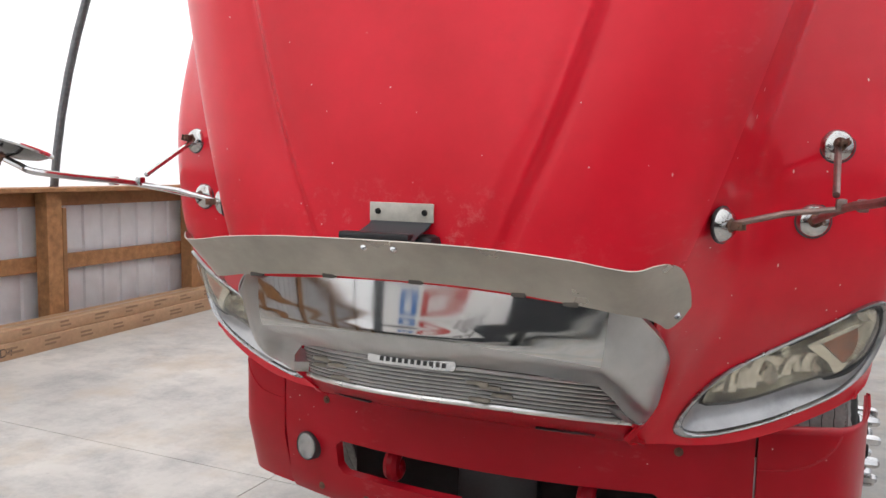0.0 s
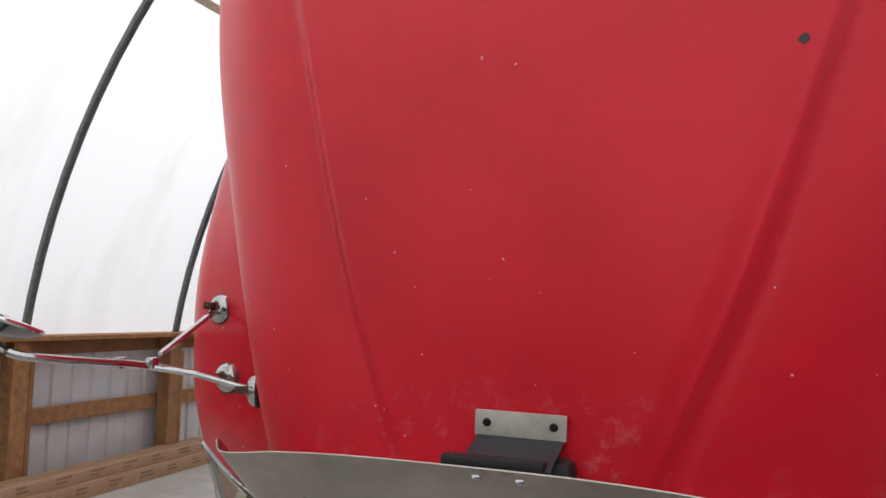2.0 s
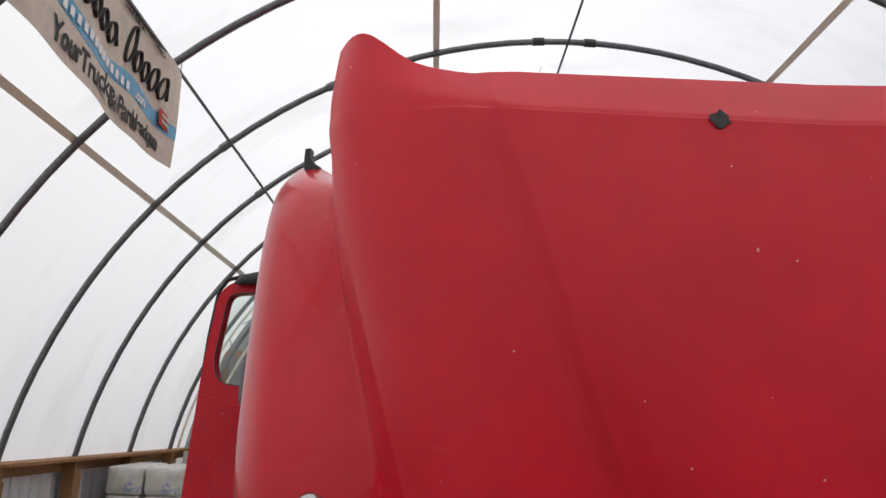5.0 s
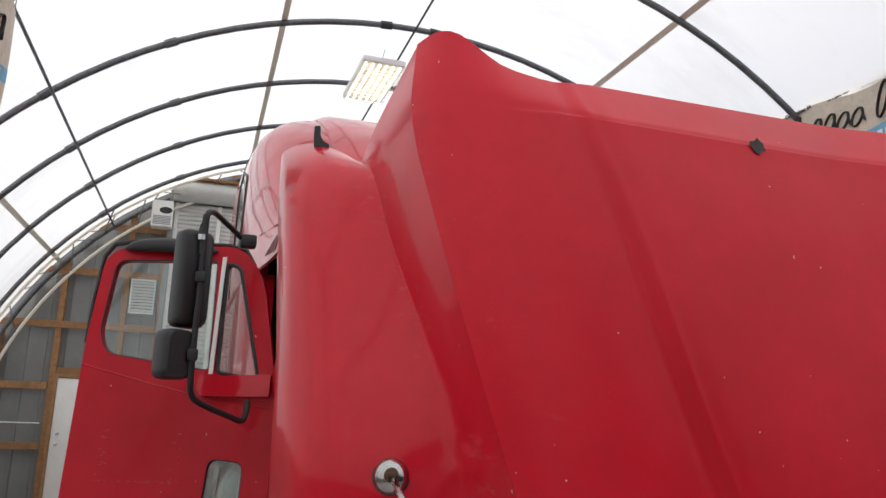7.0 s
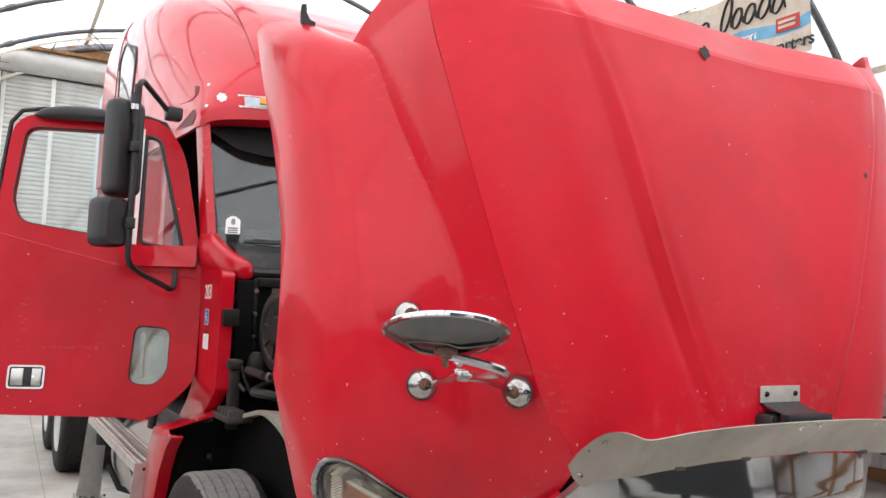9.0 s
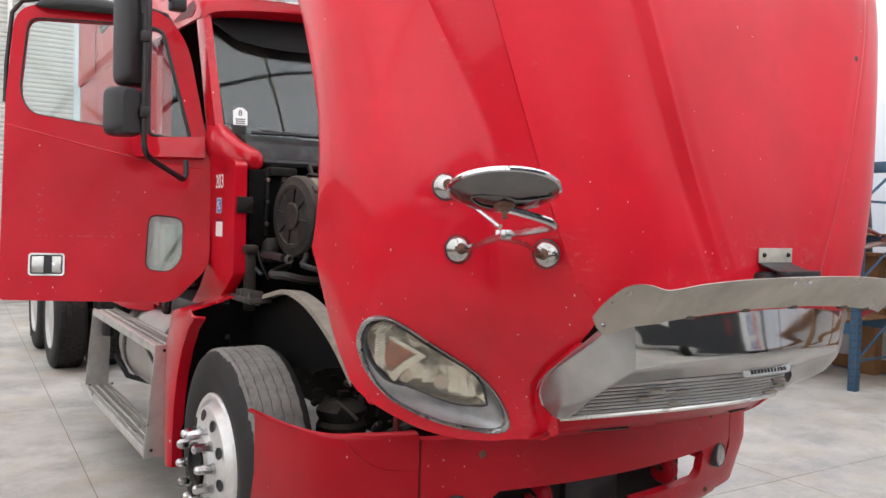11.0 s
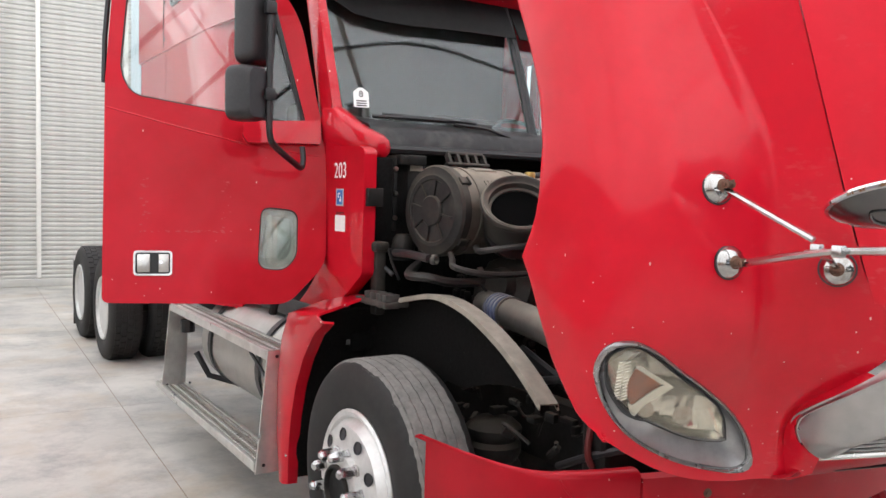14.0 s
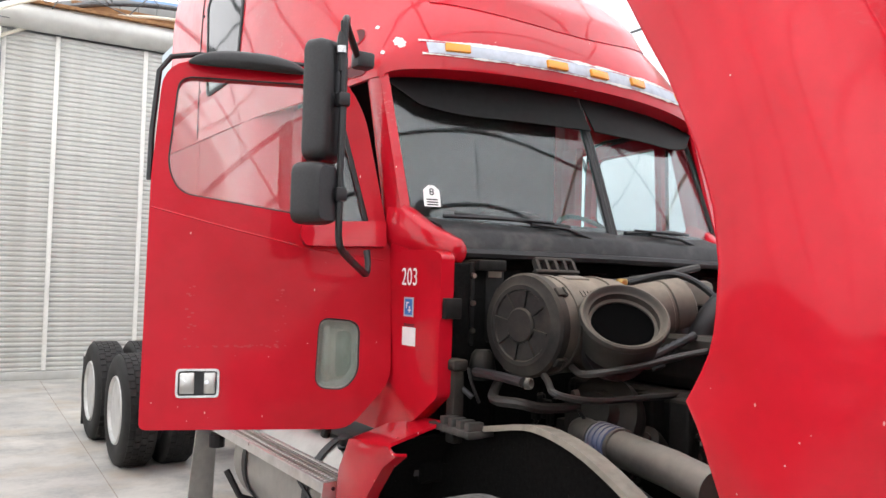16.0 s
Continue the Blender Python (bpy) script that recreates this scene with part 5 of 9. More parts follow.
def headlight(sg):
    def f(u, z, lift):
        p = on_lamp(u, z, lift)
        return Vector((sg * -p.x, p.y, p.z))

    def ring(bm, lift, grow, blend=0.0, sink=0.0):
        out = []
        for r, p in zip(RIM, PANE):
            d = r * (1 - blend) + p * blend
            q = LAMP_C + d * grow
            low = min(1.0, max(0.0, (0.45 - d.normalized().dot(Vector((0.55, 0.83)))) / 1.2))
            out.append(bm.verts.new(f(q.x, q.y, lift - sink * low)))
        return out

    def skin_of(bm, rings):
        n = len(rings[0])
        for a, b in zip(rings, rings[1:]):
            for i in range(n):
                bm.faces.new((a[i], a[(i + 1) % n], b[(i + 1) % n], b[i]))
        bmesh.ops.recalc_face_normals(bm, faces=bm.faces)
        return bm

    def patch(name, outline, lift, material, thick=0.004):
        bm = bmesh.new()
        a = [bm.verts.new(f(u, z, lift)) for u, z in outline]
        b = [bm.verts.new(f(u, z, lift - thick)) for u, z in outline]
        bm.faces.new(a)
        bm.faces.new(b[::-1])
        for k in range(len(a)):
            bm.faces.new((a[k], b[k], b[(k + 1) % len(a)], a[(k + 1) % len(a)]))
        return part(name, bm, material, bz, smooth=30)
    bm = bmesh.new()
    skin_of(bm, [ring(bm, *a) for a in ((-0.012, 1.004), (0.003, 1.006), (0.010, 0.992), (0.012, 0.965), (0.007, 0.935), (-0.004, 0.922))])
    bz = part("headlight", bm, RIM_GREY, hood, "hazy headlight in a worn grey teardrop bezel", 50)
    bm = bmesh.new()
    skin_of(bm, [ring(bm, *a) for a in ((-0.003, 0.926), (-0.010, 0.96, 0.25, 0.006), (-0.014, 0.99, 0.6, 0.016), (-0.016, 1.01, 0.97, 0.024), (-0.06, 1.0, 1.0, 0.03))])
    part("bezel_dish", bm, DISH, bz, "dull grey dished inner bezel", 50)
    bm = bmesh.new()
    cup = [ring(bm, -0.016, 1.0, 1.0, 0.024), ring(bm, -0.055, 0.85, 1.0, 0.02), ring(bm, -0.075, 0.4, 1.0, 0.02)]
    skin_of(bm, cup)
    bm.faces.new(cup[-1])
    part("headlight_bowl", bm, FILM, bz, "silvered lamp bowl")
    bm = bmesh.new()
    dome = [ring(bm, l, g, 1.0, k) for l, g, k in ((-0.014, 1.01, 0.024), (-0.002, 0.985, 0.022), (0.008, 0.85, 0.016), (0.013, 0.6, 0.010), (0.015, 0.3, 0.006))]
    skin_of(bm, dome)
    bm.faces.new(dome[-1])
    ln = part("headlight_lens", bm, LENS, bz, "yellowed hazy clear lens", 60)
    ln.visible_shadow = False
    # stepped mirror facets behind the lens, each tilted its own way, and two bulbs
    rng = random.Random(21)
    for k in range(6):
        bm = bmesh.new()
        ua, ub = 0.664 - 0.038 * k, 0.664 - 0.038 * (k + 1)
        foot, head = 1.092 - 0.0165 * k, 1.135 - 0.006 * k
        tip, tilt = rng.uniform(-0.010, 0.010), rng.uniform(-0.010, 0.010)
        sheet(bm, [[f(ua, z, -0.036 + tip + dz), f((ua + ub) / 2, z, -0.044 + dz), f(ub, z, -0.036 - tip + dz)] for z, dz in ((foot, -tilt), ((foot + head) / 2, -0.008), (head, tilt))], 0.002)
        part("reflector", bm, FILM, bz)
    for u, z, r in ((0.634, 1.092, 0.022), (0.530, 1.066, 0.026)):
        mm = frame_of(f(u, z, -0.030), (0.724, 0.69 * sg, 0), (0, 0.1, 1))
        bm = bmesh.new()
        lathe(bm, [(r, 0.010), (r * 0.9, 0.004), (r * 0.7, -0.008), (r * 0.4, -0.014), (0.010, -0.016)], mm, 20)
        part("reflector", bm, FILM, bz)
        bm = bmesh.new()
        lathe(bm, [(0.0, 0.010), (0.008, 0.008), (0.010, -0.004), (0.010, -0.020)], mm, 12)
        part("bulb", bm, PITTED, bz)
    bm = bmesh.new()
    sheet(bm, [[f(u + du, z, -0.012 - 0.014 * abs(du) / 0.02) for du in (0.020, 0.0, -0.020)] for u, z in ((0.712, 1.236), (0.697, 1.246), (0.680, 1.262))], 0.002)
    part("reflector", bm, LAMP_FRAME, bz)
    # dark strip painting the shade between the bezel and the lens's upper side
    bm = bmesh.new()
    lines = []
    for blend, lift in ((1.0, -0.012), (0.8, -0.003), (0.55, -0.002), (0.5, -0.008)):
        row = []
        for r, p in zip(RIM, PANE):
            fade = min(1.0, max(0.0, (p.normalized().dot(Vector((0.62, 0.78))) - 0.12) / 0.45))
            keep = 1 - (1 - blend) * fade
            d = r * 0.93 * (1 - keep) + p * keep
            if p.normalized().dot(Vector((0.62, 0.78))) > 0.12:
                row.append((math.atan2(p.y, p.x) - 0.9 + 3 * math.pi) % (2 * math.pi))
                row[-1] = (row[-1], f(LAMP_C.x + d.x, LAMP_C.y + d.y, lift))
        lines.append([q for _, q in sorted(row, key=lambda w: w[0])])
    sheet(bm, lines, 0.002)
    part("lens_shroud", bm, BLACK_TAPE, bz, "dark strip for the shaded gap along the lens")
    # amber turn lens held in a pale forked frame
    patch("turn_lens", rounded([(0.674, 1.221), (0.602, 1.174), (0.640, 1.146), (0.680, 1.113), (0.700, 1.165)], [0.006, 0.006, 0.02, 0.008, 0.03], 4), -0.009, OLD_AMBER)
    patch("turn_frame", rounded([(0.678, 1.228), (0.664, 1.229), (0.572, 1.166), (0.602, 1.171), (0.668, 1.218)], 0.005, 3), -0.008, LAMP_FRAME)
    patch("turn_frame", rounded([(0.602, 1.171), (0.568, 1.165), (0.606, 1.140), (0.646, 1.112), (0.670, 1.078), (0.682, 1.094), (0.690, 1.124), (0.678, 1.112), (0.640, 1.144)], 0.008, 3), -0.007, LAMP_FRAME)
    for u0 in (0.728, 0.708):
        bm = bmesh.new()
        for k in range(13):
            z = 1.128 + k * 0.0088
            tube(bm, [f(u0 - 0.002 * k * (0.4 if u0 > 0.72 else 0.2), z, -0.010), f(u0 - 0.016 - 0.002 * k * (0.4 if u0 > 0.72 else 0.2), z + 0.006, -0.010)], 0.0026, 6)
        part("lens_fluting", bm, FILM, bz)
    bm = bmesh.new()
    loose = bmesh.new()
    rim_line = [v.co.copy() for v in ring(loose, -0.012, 1.015, 1.0, 0.024)]
    loose.free()
    tube(bm, rim_line + rim_line[:1], 0.0045, 6, caps=False)
    part("lens_gasket", bm, BLACK_TAPE, bz)


headlight(-1)
headlight(1)

# -- hood mirrors on three-legged arms --
def hood_mirror(sg):
    def f(*p):
        return Vector((sg * p[0], p[1], p[2]))
    up, lo, inn = (0.969, -0.293, 1.694), (0.926, -0.306, 1.509), (0.733, -0.462, 1.501)
    joint, bolt = (0.975, -0.57, 1.553), (1.183, -0.845, 1.622)
    disc, nrm = Vector((1.179, -0.841, 1.656)), Vector((0.16, -0.27, -0.95)).normalized()
    bm = bmesh.new()
    tube(bm, [f(*p) for p in bend(((0.926, -0.35, 1.512), joint, (1.01, -0.72, 1.568), (1.03, -0.83, 1.58), (1.055, -0.868, 1.588), (1.09, -0.868, 1.60), bolt), 5)], 0.0095, 8)
    arm = PITTED if sg < 0 else OLD_ARM
    root = part("hood_mirror", bm, arm, hood, "round convex hood mirror on a pitted chrome arm")
    for p, q, r in ((up, (0.955, -0.535, 1.578), 0.008), (inn, (0.86, -0.515, 1.535), 0.0075)):
        bm = bmesh.new()
        tube(bm, [f(*p), f(*q)], r, 8)
        part("brace", bm, arm, root)
    bm = bmesh.new()
    tube(bm, [f(0.86, -0.515, 1.535), f(0.975, -0.555, 1.55)], 0.007, 8)
    for p in ((0.965, -0.55, 1.556), (1.0, -0.62, 1.558)):
        q = f(*p)
        box(bm, q - Vector((0.011, 0.012, 0.012)), q + Vector((0.011, 0.012, 0.015)), bevel=0.004)
    part("clamp", bm, arm, root)
    for p, d in ((up, (0.25, -0.9, 0.15)), (lo, (0.2, -0.95, 0.05)), (inn, (0.85, -0.45, 0.0))):
        n = Vector((sg * d[0], d[1], d[2])).normalized()
        m = n.to_track_quat("Z", "Y").to_matrix().to_4x4()
        m.translation = f(*p) - n * 0.012
        bm = bmesh.new()
        lathe(bm, [(0.040, 0.0), (0.041, 0.006), (0.036, 0.016), (0.026, 0.024), (0.0, 0.026)], m, 24)
        base = part("mount_cup", bm, CUP, root)
        bm = bmesh.new()
        for dx in (-0.010, 0.007):
            box(bm, (dx, -0.010, 0.020), (dx + 0.003, 0.010, 0.056), m, 0.001)
        tube(bm, [m @ Vector((-0.016, 0, 0.046)), m @ Vector((0.016, 0, 0.046))], 0.0055, 8)
        part("knuckle", bm, RUST, base)
        bm = bmesh.new()
        lathe(bm, [(0.042, -0.004), (0.0445, 0.0), (0.0445, 0.004), (0.041, 0.005)], m, 24)
        part("mount_gasket", bm, BLACK_TAPE, base)
        bm = bmesh.new()
        lathe(bm, [(0.0, 0.030), (0.013, 0.029), (0.017, 0.025), (0.018, 0.021)], m, 16)
        part("mount_boss", bm, RUST, base)
    n = Vector((sg * nrm.x, nrm.y, nrm.z))
    m = (-n).to_track_quat("Z", "Y").to_matrix().to_4x4()
    m.translation = Vector((sg * disc.x, disc.y, disc.z))
    bm = bmesh.new()
    lathe(bm, [(0.0, -0.030), (0.02, -0.029), (0.05, -0.026), (0.095, -0.014), (0.122, 0.004), (0.124, 0.010)], m, 40)
    part("mirror_back", bm, MIRROR_BACK, root, "grey pressed back of the mirror")
    bm = bmesh.new()
    lathe(bm, [(0.121, 0.002), (0.127, 0.003), (0.1285, 0.008), (0.126, 0.013), (0.118, 0.014), (0.118, 0.010)], m, 72, close=True)
    part("mirror_rim", bm, CHROME, root)
    bm = bmesh.new()
    lathe(bm, [(0.119, 0.012), (0.08, 0.018), (0.04, 0.022), (0.0, 0.023)], m, 40)
    part("mirror_glass", bm, CHROME, root)
    bm = bmesh.new()
    lathe(bm, [(0.006, -0.060), (0.006, -0.045), (0.012, -0.043), (0.012, -0.038), (0.022, -0.034), (0.024, -0.027)], m, 18)
    part("mirror_stud", bm, RUST, root)
    bm = bmesh.new()
    tube(bm, bend([m @ Vector(p) for p in ((-0.105, 0.020, -0.0115), (-0.06, 0.030, -0.0245), (-0.025, 0.034, -0.029), (0.0, 0.045, -0.0265), (0.045, 0.042, -0.0235), (0.075, 0.020, -0.0205), (0.055, -0.01, -0.026), (0.025, -0.02, -0.0295))], 5), 0.0028, 6)
    part("pressed_rib", bm, MIRROR_BACK, root)


hood_mirror(-1)
hood_mirror(1)

# rubber bump stop at the rear of the right fender
bm = bmesh.new()
plate(bm, [(0.030, -0.006), (-0.016, -0.006), (-0.019, 0.030), (-0.018, 0.062), (-0.001, 0.064), (0.0, 0.036), (0.012, 0.014), (0.030, 0.006)], 0.028, frame_of((-1.10, 0.28, 2.634), (1.0, -0.25, 0), (0, 0, 1)))
part("bump_stop", bm, HOSE, hood, "black rubber hood stop")

# -- bumper --
CORNER = [(p.x, p.y) for p in bend(((0.83, 0.038, 0), (0.90, 0.058, 0), (0.98, 0.084, 0), (1.05, 0.120, 0), (1.095, 0.175, 0), (1.13, 0.26, 0), (1.155, 0.38, 0), (1.175, 0.53, 0), (1.186, 0.69, 0)), 6)]


def bump_y(x):
    a = abs(x)
    if a < 0.83:
        return -0.10 + 0.20 * a * a
    for (xa, ya), (xb, yb) in zip(CORNER, CORNER[1:]):
        if a <= xb:
            return ya + (yb - ya) * (a - xa) / (xb - xa)
    return CORNER[-1][1]


bumper = part("bumper", box(bmesh.new(), (-0.55, 0.09, 0.44), (0.55, 0.16, 0.80)), GREASE, truck, "red moulded front bumper with air openings")
ZB = [0.845, 0.838, 0.80, 0.74, 0.66, 0.64, 0.615, 0.56, 0.535, 0.51, 0.47, 0.42, 0.385, 0.375]


def bump_pt(x, z, dy=0.0):
    inset = 0.03 * (1 if z > 0.842 else 0) + 0.02 * max(0, (0.42 - z) / 0.045) + 0.05 * max(0, (0.64 - z) / 0.26)
    return Vector((x, bump_y(x) + inset + dy, z))


def bend2(pts):
    return [(p.x, p.z) for p in bend([(x, 0.0, z) for x, z in pts], 3)]


XC = [-0.826, -0.80, -0.78, -0.745, -0.71, -0.67, -0.64, -0.60, -0.57, -0.545, -0.5, -0.4, -0.3, -0.2, -0.08, -0.04, 0.0, 0.06, 0.1, 0.13, 0.2, 0.3, 0.4, 0.5, 0.545, 0.57, 0.60, 0.64, 0.67, 0.71, 0.745, 0.78, 0.80, 0.826]
bm = bmesh.new()
vs = [[bm.verts.new(bump_pt(x, z)) for x in XC] for z in ZB]
for i in range(len(ZB) - 1):
    for j in range(len(XC) - 1):
        zc, xc = (ZB[i] + ZB[i + 1]) / 2, (XC[j] + XC[j + 1]) / 2
        if 0.51 < zc < 0.64 and abs(xc) < 0.57:
            if abs(xc) > 0.545 and (zc > 0.615 or zc < 0.535):
                quad = [vs[i][j], vs[i][j + 1], vs[i + 1][j + 1], vs[i + 1][j]]
                quad.remove(max(quad, key=lambda v: -abs(v.co.x) - 10 * abs(v.co.z - 0.64 if zc < 0.57 else v.co.z - 0.51) + 20 * (abs(v.co.z - (0.615 if zc > 0.6 else 0.535)) < 1e-4)))
                bm.faces.new(quad)
            continue
        if 0.42 < zc < 0.52 and -0.08 < xc < 0.10:
            continue
        bm.faces.new((vs[i][j], vs[i][j + 1], vs[i + 1][j + 1], vs[i + 1][j]))
bmesh.ops.recalc_face_normals(bm, faces=bm.faces)
bmesh.ops.solidify(bm, geom=bm.faces[:], thickness=0.035)
part("bumper_skin", bm, SHADED_RED, bumper, smooth=50)
for sg in (-1, 1):
    bm = bmesh.new()
    XE = [0.834, 0.86, 0.90, 0.95, 1.0, 1.03, 1.05, 1.065, 1.08, 1.095, 1.11, 1.122, 1.135, 1.148, 1.16, 1.17, 1.18, 1.186]
    ZE = [0.852, 0.863, 0.866, 0.864, 0.858, 0.848, 0.80, 0.70, 0.60, 0.50, 0.42, 0.385]
    ROLL_IN = [0.055, 0.045, 0.030, 0.015, 0.005, 0.0]
    def pt(x, z, roll=0.0):
        a = (x - 0.834) / 0.351
        top = -0.020 * max(0.0, a - 0.55) / 0.45 if z > 0.8 else 0.0
        return Vector((sg * x, bump_y(x) + roll + 0.06 * max(0, (0.6 - z) / 0.2) - (0.02 if a > 0.99 else 0), z + top))
    sheet(bm, [[pt(x, z, ROLL_IN[k] if k < 6 else 0.0) for x in XE] for k, z in enumerate(ZE)], 0.012 if sg < 0 else -0.012)
    part("bumper_end", bm, SHADED_RED, bumper, "", 50)
    bm = bmesh.new()
    tube(bm, [pt(x, z) + Vector((0, -0.0005, 0)) for x, z in bend2(((0.836, 0.735), (0.90, 0.738), (0.96, 0.748), (1.01, 0.775), (1.045, 0.81), (1.065, 0.85)))], 0.0035, 5)
    part("bumper_crease", bm, SHADED_RED, bumper)
    m = frame_of((sg * 0.706, bump_pt(0.706, 0.58).y - 0.022, 0.587), (1, 0.29 * sg, 0), (0, 0.05, 1))
    bm = bmesh.new()
    lathe(bm, [(0.055, 0.05), (0.053, 0.0), (0.049, -0.005), (0.046, 0.0), (0.045, 0.05)], m @ pose(0, 0, 0, 180), 24, close=True)
    fog = part("fog_lamp", bm, BLACK_TAPE, bumper, "round clear fog lamp")
    bm = bmesh.new()
    lathe(bm, [(0.046, 0.003), (0.03, 0.010), (0.012, 0.014), (0.0, 0.015)], m, 24)
    g = part("fog_glass", bm, FOG_GLASS, fog)
    g.visible_shadow = False
    bm = bmesh.new()
    lathe(bm, [(0.046, 0.002), (0.040, -0.006), (0.022, -0.013), (0.0, -0.015)], m, 24)
    part("fog_reflector", bm, FACET, fog)
    bm = bmesh.new()
    lathe(bm, [(0.0, 0.002), (0.009, 0.0), (0.012, -0.004), (0.012, -0.014)], m, 14)
    part("fog_bulb", bm, DISH, fog)
    for q in range(6):
        bm = bmesh.new()
        ang = q * math.pi / 3
        tube(bm, [m @ Vector((0.014 * math.cos(ang), 0.014 * math.sin(ang), -0.012)), m @ Vector((0.042 * math.cos(ang), 0.042 * math.sin(ang), -0.002))], 0.0026, 5)
        part("fog_facet", bm, CHROME, fog)
    bm = bmesh.new()
    hook = bend(((0.36 * sg, 0.14, 0.64), (0.345 * sg, 0.03, 0.635), (0.34 * sg, -0.045, 0.60), (0.34 * sg, -0.035, 0.555), (0.34 * sg, 0.02, 0.545), (0.345 * sg, 0.05, 0.57)), 5)
    tube(bm, hook, [0.03] * (len(hook) - 8) + [0.026, 0.024, 0.022, 0.02, 0.018, 0.015, 0.012, 0.008], 10)
    part("tow_hook", bm, HOOK_RED, bumper, "red cast tow hook")
for x, z in ((-0.612, 0.778), (0.612, 0.778), (-0.66, 0.43), (0.66, 0.43), (0.45, 0.43), (-0.45, 0.43), (0.25, 0.42)):
    bm = bmesh.new()
    p = bump_pt(x, z)
    lathe(bm, [(0.014, 0), (0.014, 0.003), (0.008, 0.004), (0.008, 0.009), (0.0, 0.010)], frame_of(p, (1, 0.25 * (1 if x > 0 else -1), 0), (0, 0, 1)), 12)
    part("bolt", bm, RUST, bumper)
bm = bmesh.new()
box(bm, (-0.50, 0.20, 0.36), (0.30, 0.42, 0.64), None, 0.06)
box(bm, (-0.14, 0.06, 0.40), (0.16, 0.22, 0.60), None, 0.03)
part("cooler_box", bm, PLASTIC, bumper)

# -- chassis --
for sg in (-1, 1):
    bm = bmesh.new()
    box(bm, (sg * 0.43 - 0.04, 0.15, 0.58), (sg * 0.43 + 0.04, 8.9, 0.84), None, 0.006)
    part("frame_rail", bm, GREASE, truck, "grimy black chassis rail")
for y in (2.4, 4.2, 5.6, 7.3, 8.7):
    bm = bmesh.new()
    box(bm, (-0.40, y - 0.05, 0.62), (0.40, y + 0.05, 0.80), None, 0.01)
    part("crossmember", bm, GREASE, truck)
for y, z in ((1.207, 0.45), (6.65, 0.5), (7.97, 0.5)):
    bm = bmesh.new()
    tube(bm, [(-0.98, y, z), (0.98, y, z)], 0.07, 12)
    if y > 2:
        lathe(bm, [(0.0, -0.2), (0.16, -0.14), (0.2, 0.0), (0.16, 0.14), (0.0, 0.2)], pose(0, y, z, 90), 16)
    part("axle", bm, GREASE, truck)


